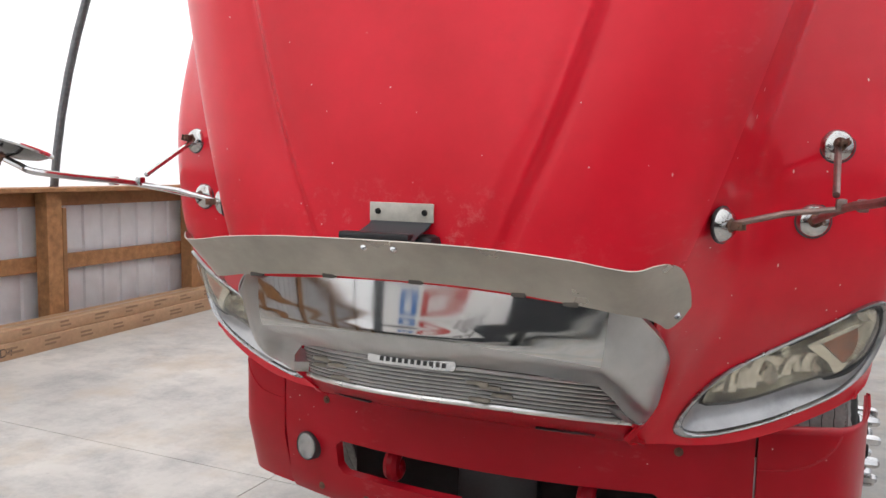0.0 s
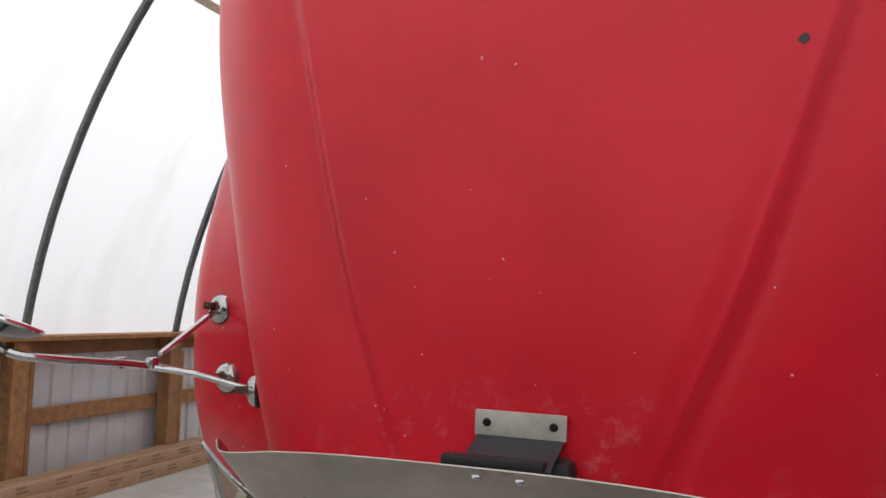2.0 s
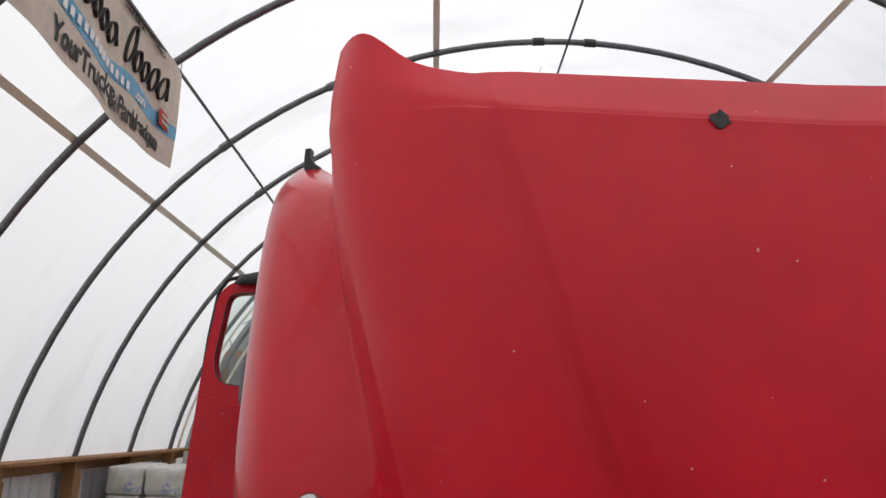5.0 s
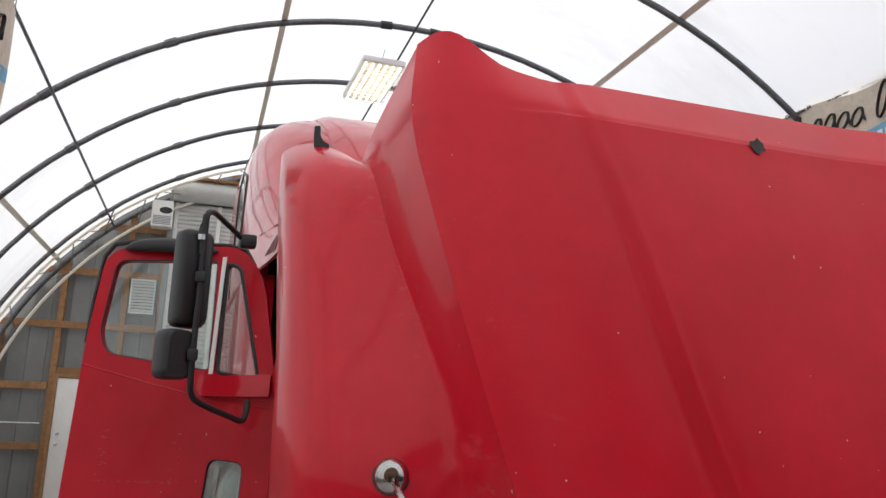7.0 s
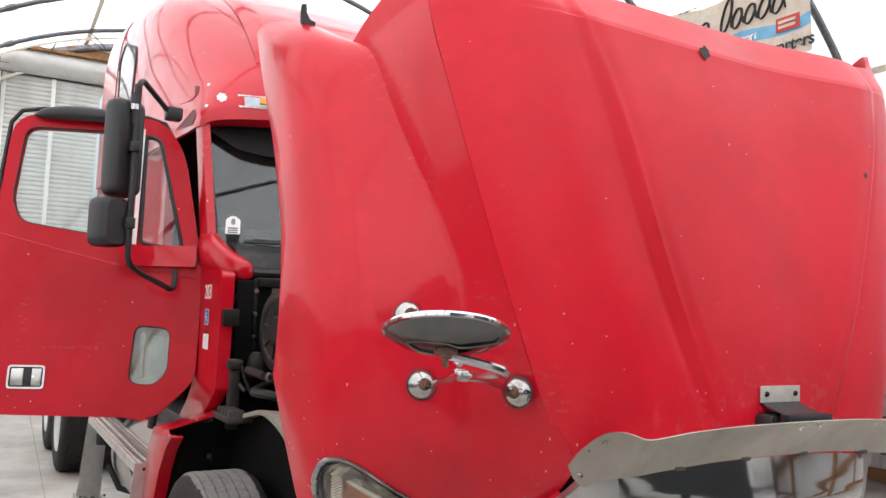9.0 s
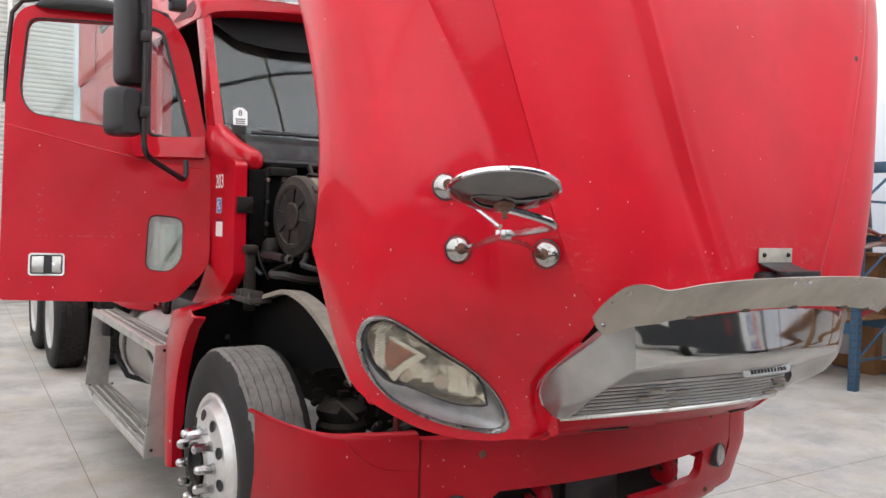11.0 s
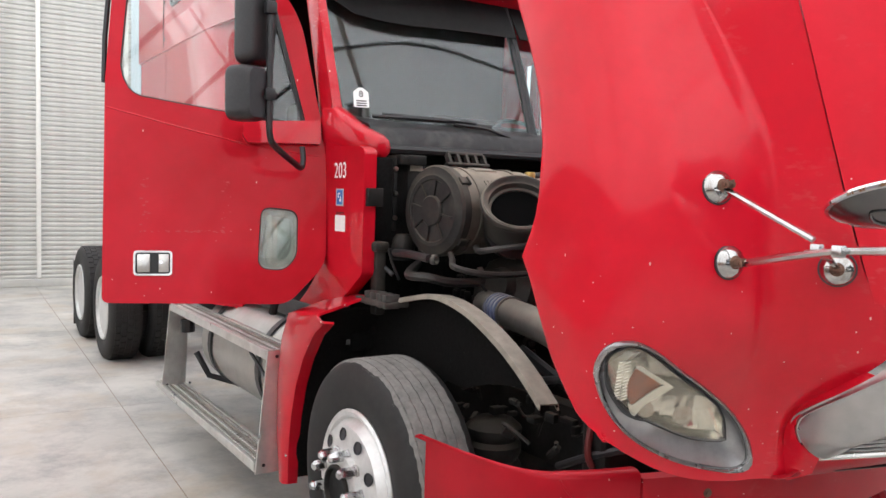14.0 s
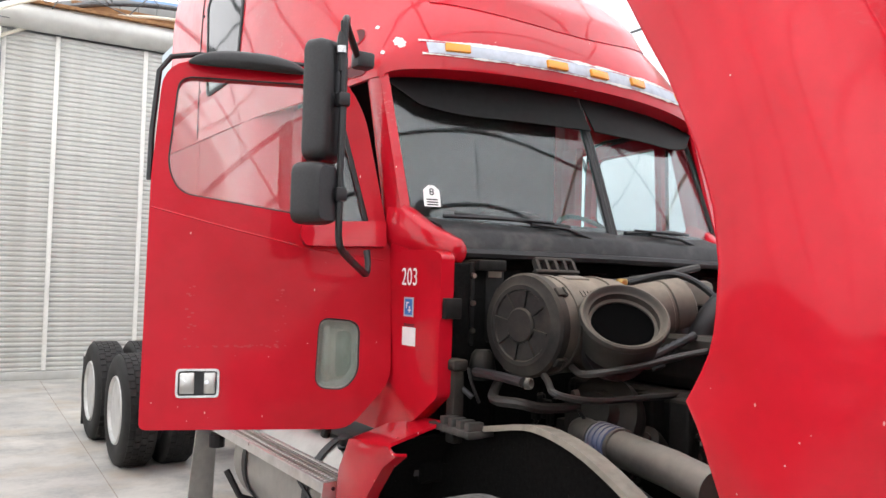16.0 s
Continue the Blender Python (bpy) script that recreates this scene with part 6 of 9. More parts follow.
# -- wheels --
def wheel(x, y, sg, z=0.488, rear=False, outer=True):
    """One wheel: its outer face looks along sg."""
    m = pose(x, y, z, 0, 90 * sg, 0)
    R = 0.505
    rim_r = 0.302
    W = 0.27
    bm = bmesh.new()
    lathe(bm, [(rim_r, -0.01), (rim_r + 0.02, 0.004), (0.40, 0.018), (0.455, 0.008), (0.487, -0.006), (R - 0.004, -0.028), (R - 0.006, -W + 0.02), (0.487, -W), (0.40, -W - 0.02), (rim_r, -W)], m, 64, close=True)
    root = part("wheel", bm, RUBBER, truck, "large truck tyre on an aluminium disc wheel" if outer else "inner dual tyre", 40)
    if not rear:
        bm = bmesh.new()
        rag = random.Random(int(y * 100) + (3 if sg > 0 else 0))
        ragged = [0.018 + 0.010 * rag.random() for _ in range(72)]
        seg = 72
        ring_a = [bm.verts.new(m @ Vector(((R - ragged[q]) * math.cos(2 * math.pi * q / seg), (R - ragged[q]) * math.sin(2 * math.pi * q / seg), -0.002 - 0.3 * (0.03 - ragged[q])))) for q in range(seg)]
        ring_b = [bm.verts.new(m @ Vector(((R - 0.001) * math.cos(2 * math.pi * q / seg), (R - 0.001) * math.sin(2 * math.pi * q / seg), -0.026))) for q in range(seg)]
        ring_c = [bm.verts.new(m @ Vector(((R - 0.006) * math.cos(2 * math.pi * q / seg), (R - 0.006) * math.sin(2 * math.pi * q / seg), -0.036))) for q in range(seg)]
        for ra, rb in ((ring_a, ring_b), (ring_b, ring_c)):
            for q in range(seg):
                bm.faces.new((ra[q], ra[(q + 1) % seg], rb[(q + 1) % seg], rb[q]))
        bmesh.ops.recalc_face_normals(bm, faces=bm.faces)
        part("worn_shoulder", bm, TREAD, root, "ragged grey worn tyre shoulder")
    # tread
    if not rear:
        for k in range(5):
            z1 = -0.032 - k * 0.041
            bm = bmesh.new()
            seg = 192
            prof = ((R - 0.012, z1 + 0.0005), (R, z1 - 0.001), (R + 0.0015, z1 - 0.0195), (R, z1 - 0.038), (R - 0.012, z1 - 0.0390))
            rings = []
            for r, h in prof:
                rings.append([bm.verts.new(m @ Vector((r * math.cos(2 * math.pi * q / seg), r * math.sin(2 * math.pi * q / seg), h + 0.0020 * math.sin(q * 2 * math.pi * 48 / seg + 0.8)))) for q in range(seg)])
            for a, b in zip(rings, rings[1:]):
                for q in range(seg):
                    bm.faces.new((a[q], a[(q + 1) % seg], b[(q + 1) % seg], b[q]))
            part("tread_rib", bm, TREAD, root)
    else:
        bm = bmesh.new()
        for k in range(4):
            z1 = -0.03 - k * 0.055
            for q in range(44):
                a = 2 * math.pi * (q + 0.5 * (k % 2)) / 44
                mm = m @ Matrix.Rotation(a, 4, "Z") @ Matrix.Translation((R + 0.002, 0, z1 - 0.023))
                box(bm, (-0.012, -0.0315, -0.0245), (0.004, 0.0315, 0.0245), mm)
        tagged(part("tread", bm, RUBBER, root), kind="stuff")
    if not outer:
        return root
    bm = bmesh.new()
    if not rear:
        prof = [(rim_r, -0.02), (rim_r + 0.006, 0.0), (rim_r - 0.004, 0.01), (rim_r - 0.02, 0.004), (rim_r - 0.03, -0.012), (0.262, 0.0), (0.245, 0.030), (0.20, 0.042), (0.15, 0.044), (0.148, 0.07), (0.10, 0.075), (0.092, 0.05), (0.0, 0.045)]
    else:
        prof = [(rim_r, -0.02), (rim_r + 0.006, 0.0), (rim_r - 0.004, 0.01), (rim_r - 0.018, 0.0), (rim_r - 0.026, -0.03), (0.268, -0.13), (0.245, -0.152), (0.15, -0.155), (0.13, -0.145), (0.125, -0.07), (0.11, -0.06), (0.0, -0.06)]
    lathe(bm, prof, m, 48)
    rim = part("rim", bm, RIM_METAL if not rear else WHEEL_WHITE, root, "brushed aluminium disc", 30)
    face_z = 0.037 if not rear else -0.154
    for k in range(10):
        a = 2 * math.pi * k / 10
        bm = bmesh.new()
        mm = m @ Matrix.Rotation(a + 0.15, 4, "Z")
        lathe(bm, [(0.0245, 0.0), (0.026, 0.004), (0.022, 0.0045), (0.020, -0.004), (0.0, -0.0045)], mm @ Matrix.Translation((0.213, 0, face_z + 0.003)) @ Matrix.Rotation(radians(12), 4, "Y"), 16)
        part("hand_hole", bm, BLACK_TAPE, rim)
        bm = bmesh.new()
        mm = m @ Matrix.Rotation(a + 0.46, 4, "Z") @ Matrix.Translation((0.1425 if not rear else 0.167, 0, face_z + 0.008))
        lathe(bm, [(0.027, 0.0), (0.027, 0.012), (0.0225, 0.014), (0.0225, 0.060), (0.0195, 0.075), (0.012, 0.084), (0.0, 0.085)] if not rear else [(0.018, 0.0), (0.018, 0.03), (0.0, 0.032)], mm, 6)
        part("lug_nut", bm, PITTED if not rear else GREASE, rim, "tall hexagonal chrome lug nut cover" if not rear else "", 25)
    if not rear:
        bm = bmesh.new()
        lathe(bm, [(0.10, 0.05), (0.10, 0.086), (0.094, 0.092), (0.085, 0.092), (0.08, 0.075), (0.0, 0.07)], m, 32)
        part("hub_cap", bm, GREASE, rim)
    return root


wheel(-1.165, 1.225, -1)
wheel(1.165, 1.225, 1)
for y in (6.65, 7.97):
    for sg in (-1, 1):
        wheel(sg * 1.16, y, sg, rear=True)
        wheel(sg * 0.80, y, sg, rear=True, outer=False)
for sg in (-1, 1):
    bm = bmesh.new()
    box(bm, (min(sg * 0.5, sg * 1.145), 8.53, 0.05), (max(sg * 0.5, sg * 1.145), 8.55, 0.79), None, 0.004)
    part("mud_flap", bm, HOSE, truck)
    bm = bmesh.new()
    box(bm, (min(sg * 0.42, sg * 1.15), 8.52, 0.79), (max(sg * 0.42, sg * 1.15), 8.56, 0.825), None, 0.004)
    part("flap_bar", bm, ALU, truck)

# the far half of the nose stands a little further forward than the near half
def ease(a, b, v):
    t = min(1.0, max(0.0, (v - a) / (b - a)))
    return t * t * (3 - 2 * t)


for ob in hood.children_recursive + [hood]:
    if ob.type == "MESH":
        for v in ob.data.vertices:
            v.co.y -= 0.06 * ease(0.08, 0.62, v.co.x) * (1 - ease(0.70, 1.0, v.co.x)) * (1 - ease(-0.25, 0.3, v.co.y))

# -- cab --
bm = bmesh.new()
STN = [(1.955, 2.70, 0.985, 0.17), (1.875, 2.72, 0.99, 0.20), (1.872, 2.78, 0.995, 0.21), (1.90, 2.86, 1.0, 0.22), (1.96, 2.97, 1.005, 0.23), (2.06, 3.10, 1.01, 0.24), (2.20, 3.24, 1.02, 0.24), (2.42, 3.41, 1.04, 0.22), (2.70, 3.58, 1.06, 0.16), (3.0, 3.72, 1.08, 0.08), (3.3, 3.83, 1.10, 0.0), (3.8, 3.97, 1.11, 0.0), (4.5, 4.10, 1.115, 0.0), (5.2, 4.18, 1.12, 0.0)]
grid = []
for y, zc, w, bow in STN:
    row = []
    P_SUP = 3.2 + 3.2 * min(1.0, max(0.0, (y - 2.1) / 1.1))
    for k in range(61):
        a = math.pi * k / 60
        c, s = math.cos(a), math.sin(a)
        u = math.copysign(abs(c) ** (2 / P_SUP), c)
        row.append(Vector((w * u * (1.09 if u > 0 else 1.0), y + bow * u * u, 2.64 + (zc - 2.64) * abs(s) ** (2 / P_SUP))))
    grid.append(row)
roof_grid = grid
sheet(bm, grid, 0.02)
cab = part("cab", bm, RED, truck, "red cab and sleeper with raised roof", 40)
roof_skin = bmesh.new()
sheet(roof_skin, roof_grid, 0.02)
bmesh.ops.recalc_face_normals(roof_skin, faces=roof_skin.faces)
roof_tree = BVHTree.FromBMesh(roof_skin)
roof_skin.free()


def roof_z(x, y):
    """The roof's height at x, y."""
    at = roof_tree.ray_cast(Vector((x, y, 6)), Vector((0, 0, -1)))[0]
    return at.z if at else 3.0


def roof_side(sg, y, z):
    """How far out the roof's flank lies at y, z."""
    at = roof_tree.ray_cast(Vector((sg * 3, y, z)), Vector((-sg, 0, 0)))[0]
    return at.x if at else sg * 1.12


# raised middle panel of the roof, with a rounded front edge
bm = bmesh.new()
rows = []
for k in range(41):
    row = []
    for q in range(37):
        x = -0.70 + 1.44 * q / 36
        y0 = 1.95 + 0.40 * (x - 0.02) ** 2
        y = y0 + (3.5 - y0) * (k / 40) ** 1.6
        lift = 0.034 * min(1.0, (y - y0) / 0.07) * min(1.0, (0.02 + min(x + 0.70, 0.74 - x)) / 0.08)
        row.append(Vector((x, y - 0.4 * lift, roof_z(x, y) + lift - 0.002)))
    rows.append(row)
sheet(bm, rows, 0.006, True)
part("roof_panel", bm, RED, cab, "raised red panel on the cab roof", 60)

# raised panel edge on the roof
for sg in (-1, 1):
    bm = bmesh.new()
    tube(bm, [(sg * (0.60 + 0.09 * min(1, (y - 2.15) / 0.6)), y, roof_z(sg * (0.60 + 0.09 * min(1, (y - 2.15) / 0.6)), y) + 0.002) for y in [2.15 + 0.1 * k for k in range(24)]], 0.016, 8)
    part("roof_rib", bm, RED, cab)
    # side walls of the sleeper, rear of the door opening
    bm = bmesh.new()
    xs = sg * 1.0
    out = [(2.92, 1.0), (2.92, 2.645), (3.06, 2.645), (3.06, 1.0)]
    m = Matrix.Translation((xs, 0, 0)) @ Matrix(((0, 0, -sg, 0), (1, 0, 0, 0), (0, 1, 0, 0), (0, 0, 0, 1)))
    plate(bm, out, 0.06, m)
    part("door_pillar", bm, RED, cab)
    bm = bmesh.new()
    sheet(bm, [[Vector((sg * (1.0 + 0.12 * min(1, max(0, (y - 3.06) / 0.28))), y, z)) for y in (3.06, 3.12, 3.2, 3.3, 3.42, 3.9, 4.415)] for z in (0.95, 1.6, 2.2, 2.66, 2.9)], 0.03 * sg)
    part("sleeper_side", bm, RED, cab)
    bm = bmesh.new()
    sheet(bm, [[Vector((sg * 1.12, y, z)) for y in (4.425, 4.8, 5.2)] for z in (0.95, 1.6, 2.2, 2.66, 2.9)], 0.03 * sg)
    part("sleeper_side", bm, RED, cab)
    bm = bmesh.new()
    sheet(bm, [[Vector((sg * (1.125 - 0.02 * (y - 5.2)), y, z)) for y in (5.205, 5.6)] for z in (1.0, 2.6, 3.5)], 0.02 * sg)
    part("side_fairing", bm, FAIRING, cab, "pale blue plastic fairing behind the sleeper")
    # sleeper window high on the flank, lying on the curved skin
    outl = rounded([(4.22, 2.93), (4.30, 3.55), (4.18, 3.64), (3.66, 3.47), (3.60, 3.36), (3.66, 2.95)], [0.05, 0.05, 0.05, 0.05, 0.04, 0.05], 4)
    mid = Vector((3.95, 3.28))
    bm = bmesh.new()
    rings = [[bm.verts.new((roof_side(sg, *(mid + (Vector(p) - mid) * g)) + sg * d, *(mid + (Vector(p) - mid) * g))) for p in outl] for g, d in ((1.06, -0.002), (1.05, 0.010), (0.99, 0.012), (0.97, 0.004))]
    for ra, rb in zip(rings, rings[1:]):
        for i in range(len(ra)):
            bm.faces.new((ra[i], ra[(i + 1) % len(ra)], rb[(i + 1) % len(ra)], rb[i]))
    bmesh.ops.recalc_face_normals(bm, faces=bm.faces)
    sw = part("sleeper_window", bm, HOSE, cab, "black-framed sleeper window")
    bm = bmesh.new()
    rings = [[bm.verts.new((roof_side(sg, *(mid + (Vector(p) - mid) * g)) + sg * 0.005, *(mid + (Vector(p) - mid) * g))) for p in outl] for g in (0.98, 0.6, 0.25)]
    for ra, rb in zip(rings, rings[1:]):
        for i in range(len(ra)):
            bm.faces.new((ra[i], ra[(i + 1) % len(ra)], rb[(i + 1) % len(ra)], rb[i]))
    bm.faces.new(rings[-1])
    bmesh.ops.recalc_face_normals(bm, faces=bm.faces)
    part("pane", bm, mat("dark_window", (0.03, 0.035, 0.035), 0.05, spec=0.9), sw)
    # riveted seam round the sleeper
    bm = bmesh.new()
    zs = [2.66 + 0.05 * k for k in range(26)]
    tube(bm, [(roof_side(sg, 4.43, z) + sg * 0.001, 4.43, z) for z in zs], 0.0045, 6)
    part("roof_seam", bm, BLACK_TAPE, cab)
    for z in (2.72, 2.98, 3.24, 3.5, 3.76):
        bm = bmesh.new()
        lathe(bm, [(0.0, 0.006), (0.010, 0.004), (0.012, -0.002)], Matrix.Translation((roof_side(sg, 4.40, z), 4.40, z)) @ pose(0, 0, 0, 0, 90 * sg), 8)
        part("seam_rivet", bm, GREASE, cab)
    # two scooped vents at the front corner, a dark red plate painting each one's shade
    for y0, z0, ln_, hh in ((2.33, 2.86, 0.40, 0.060), (2.23, 2.70, 0.27, 0.058)):
        bm = bmesh.new()
        ol = rounded([(y0 + ln_, z0 - 0.012), (y0 - 0.05, z0 + hh), (y0 - 0.09, z0), (y0 - 0.05, z0 - hh * 0.6)], [0.01, 0.05, 0.05, 0.05], 4)
        c0 = Vector((y0 - 0.02, z0))
        rings = [[bm.verts.new((roof_side(sg, *(c0 + (Vector(p) - c0) * g)) + sg * d, *(c0 + (Vector(p) - c0) * g))) for p in ol] for g, d in ((1.06, -0.001), (1.03, 0.004), (0.97, 0.003), (0.9, -0.004))]
        for ra, rb in zip(rings, rings[1:]):
            for i in range(len(ra)):
                bm.faces.new((ra[i], ra[(i + 1) % len(ra)], rb[(i + 1) % len(ra)], rb[i]))
        bmesh.ops.recalc_face_normals(bm, faces=bm.faces)
        vt = part("side_vent", bm, RED, cab, "scooped vent in the cab corner", 60)
        bm = bmesh.new()
        bm.faces.new([bm.verts.new((roof_side(sg, *(c0 + (Vector(p) - c0) * 0.93)) + sg * 0.0025, *(c0 + (Vector(p) - c0) * 0.93))) for p in ol])
        part("vent_throat", bm, mat("vent_shadow_red", (0.10, 0.004, 0.007), 0.6), vt)
    # A-pillar
    bm = bmesh.new()
    lo_ = []
    for t in (0, 0.25, 0.5, 0.75, 1.0):
        c = Vector((sg * (1.005 + 0.045 * sg + 0.025 * t), 1.87 + 0.25 * t, 1.86 + 0.84 * t))
        wy = 0.10 - 0.03 * t
        lo_.append([c + Vector((-sg * 0.022, -wy * 0.62, 0)), c + Vector((sg * 0.018, -wy * 0.5, 0)), c + Vector((sg * 0.034, wy * 0.4, 0)), c + Vector((sg * 0.02, wy * 1.1, 0)), c + Vector((-sg * 0.03, wy * 1.1, 0))])
    sheet(bm, lo_, 0.02 * sg)
    part("a_pillar", bm, RED, cab, "", 50)
    # shoulder lobe between pillar and cowl
    bm = bmesh.new()
    rows = []
    for t in range(9):
        f = t / 8
        c = bend(((sg * 0.955, 1.97, 1.98), (sg * 0.95, 1.85, 1.955), (sg * 0.915, 1.73, 1.90), (sg * 0.86, 1.635, 1.868)), 8)[t * 3]
        hgt, wid = 0.115 * (1 - f) + 0.052 * f, 0.055 * (1 - f) + 0.045 * f
        rows.append([c + Vector((sg * wid * math.cos(q * math.pi / 5), 0.3 * wid * math.cos(q * math.pi / 5) * -1, hgt * math.sin(q * math.pi / 5))) for q in range(-5, 6)])
    for g, out in ((0.93, 0.010), (0.75, 0.018), (0.4, 0.023), (0.05, 0.024)):
        mid = sum(rows[8], Vector()) / len(rows[8])
        rows.append([mid + (p - mid) * g + Vector((-sg * 0.5, -0.85, -0.1)) * out for p in rows[8]])
    sheet(bm, rows, 0.004)
    part("cowl_shoulder", bm, RED, cab, "", 60)
    # cowl side panel
    bm = bmesh.new()
    out = rounded([(1.555, 1.30), (1.548, 1.845), (1.60, 1.865), (1.96, 1.875), (1.945, 1.36), (2.10, 1.19), (2.30, 1.06), (2.24, 1.02), (1.95, 1.10), (1.74, 1.17)], [0.02, 0.02, 0.03, 0.01, 0.12, 0.1, 0.02, 0.02, 0.1, 0.1], 4)
    m = Matrix.Translation((sg * 0.985, 0, 0)) @ Matrix(((0, 0, -sg, 0), (1, 0, 0, 0), (0, 1, 0, 0), (0, 0, 0, 1)))
    plate(bm, out, 0.06, m)
    part("cowl_side", bm, RED, cab, "", 40)
    bm = bmesh.new()
    box(bm, (min(sg * 0.975, sg * 0.90), 1.525, 1.60), (max(sg * 0.975, sg * 0.90), 1.565, 1.68), None, 0.004)
    part("latch", bm, GREASE, cab)
    # door sill and rocker
    bm = bmesh.new()
    box(bm, (min(sg * 0.6, sg * 0.99), 1.98, 1.0), (max(sg * 0.6, sg * 0.99), 2.93, 1.10), None, 0.01)
    part("door_sill", bm, PLASTIC, cab)
bm = bmesh.new()
box(bm, (-1.1, 5.14, 0.95), (1.1, 5.19, 3.4))
part("rear_wall", bm, RED, cab)
bm = bmesh.new()
box(bm, (-0.95, 1.76, 0.95), (0.95, 5.15, 1.0))
part("cab_floor", bm, INTERIOR, cab)
bm = bmesh.new()
box(bm, (-0.93, 1.74, 0.92), (0.93, 1.775, 1.90), None, 0.01)
fw = part("firewall", bm, LINER_BLACK, cab, "grimy black firewall")
for k in range(7):
    bm = bmesh.new()
    box(bm, (-0.85 + k * 0.26, 1.70, 1.0), (-0.72 + k * 0.26, 1.745, 1.8), None, 0.012)
    part("firewall_rib", bm, LINER_BLACK, fw)
bm = bmesh.new()
box(bm, (-0.80, 1.60, 1.50), (-0.64, 1.70, 1.815), None, 0.01)
hb = part("heater_box", bm, GREASE, fw, "grimy black box on the firewall")
bm = bmesh.new()
box(bm, (-0.815, 1.59, 1.49), (-0.795, 1.70, 1.825), None, 0.004)
part("box_flange", bm, GREASE, hb)
for z in (1.55, 1.66, 1.77):
    bm = bmesh.new()
    lathe(bm, [(0.0, 0.012), (0.010, 0.011), (0.012, 0.0)], pose(-0.807, 1.588, z, 90), 8)
    part("bolt", bm, DULL_STEEL, hb)
bm = bmesh.new()
box(bm, (-0.725, 1.594, 1.765), (-0.66, 1.599, 1.80), None, 0.001)
part("tag", bm, LINER, hb, "small yellowed tag")
bm = bmesh.new()
tube(bm, bend(((-0.93, 1.66, 1.80), (-0.93, 1.64, 1.60), (-0.91, 1.60, 1.40), (-0.86, 1.5, 1.30)), 5), 0.011, 7)
part("cable", bm, HOSE, fw)
bm = bmesh.new()
sheet(bm, [[Vector((x, y - 0.10 * (1 - abs(x) / 0.9) ** 1.0, z)) for x in [-0.88 + 0.11 * k for k in range(17)]] for y, z in ((1.88, 2.0), (1.73, 1.955), (1.70, 1.93), (1.685, 1.885), (1.705, 1.865))], 0.02)
cowl = part("cowl_panel", bm, COWL, cab, "dusty black plastic cowl panel", 50)
bm = bmesh.new()
tube(bm, [(-0.84, 1.665, 1.862), (-0.4, 1.61, 1.862), (0, 1.575, 1.862), (0.4, 1.61, 1.862), (0.84, 1.665, 1.862)], 0.022, 8)
part("hood_seal", bm, HOSE, cowl)
for x in (-0.80, -0.62, -0.45, -0.30, -0.06, 0.06, 0.30, 0.62, 0.8):
    bm = bmesh.new()
    lathe(bm, [(0.0, 0.007), (0.010, 0.005), (0.013, 0)], pose(x, 1.70 - 0.10 * (1 - abs(x) / 0.9), 1.94, 60), 10)
    part("screw", bm, PITTED, cowl)

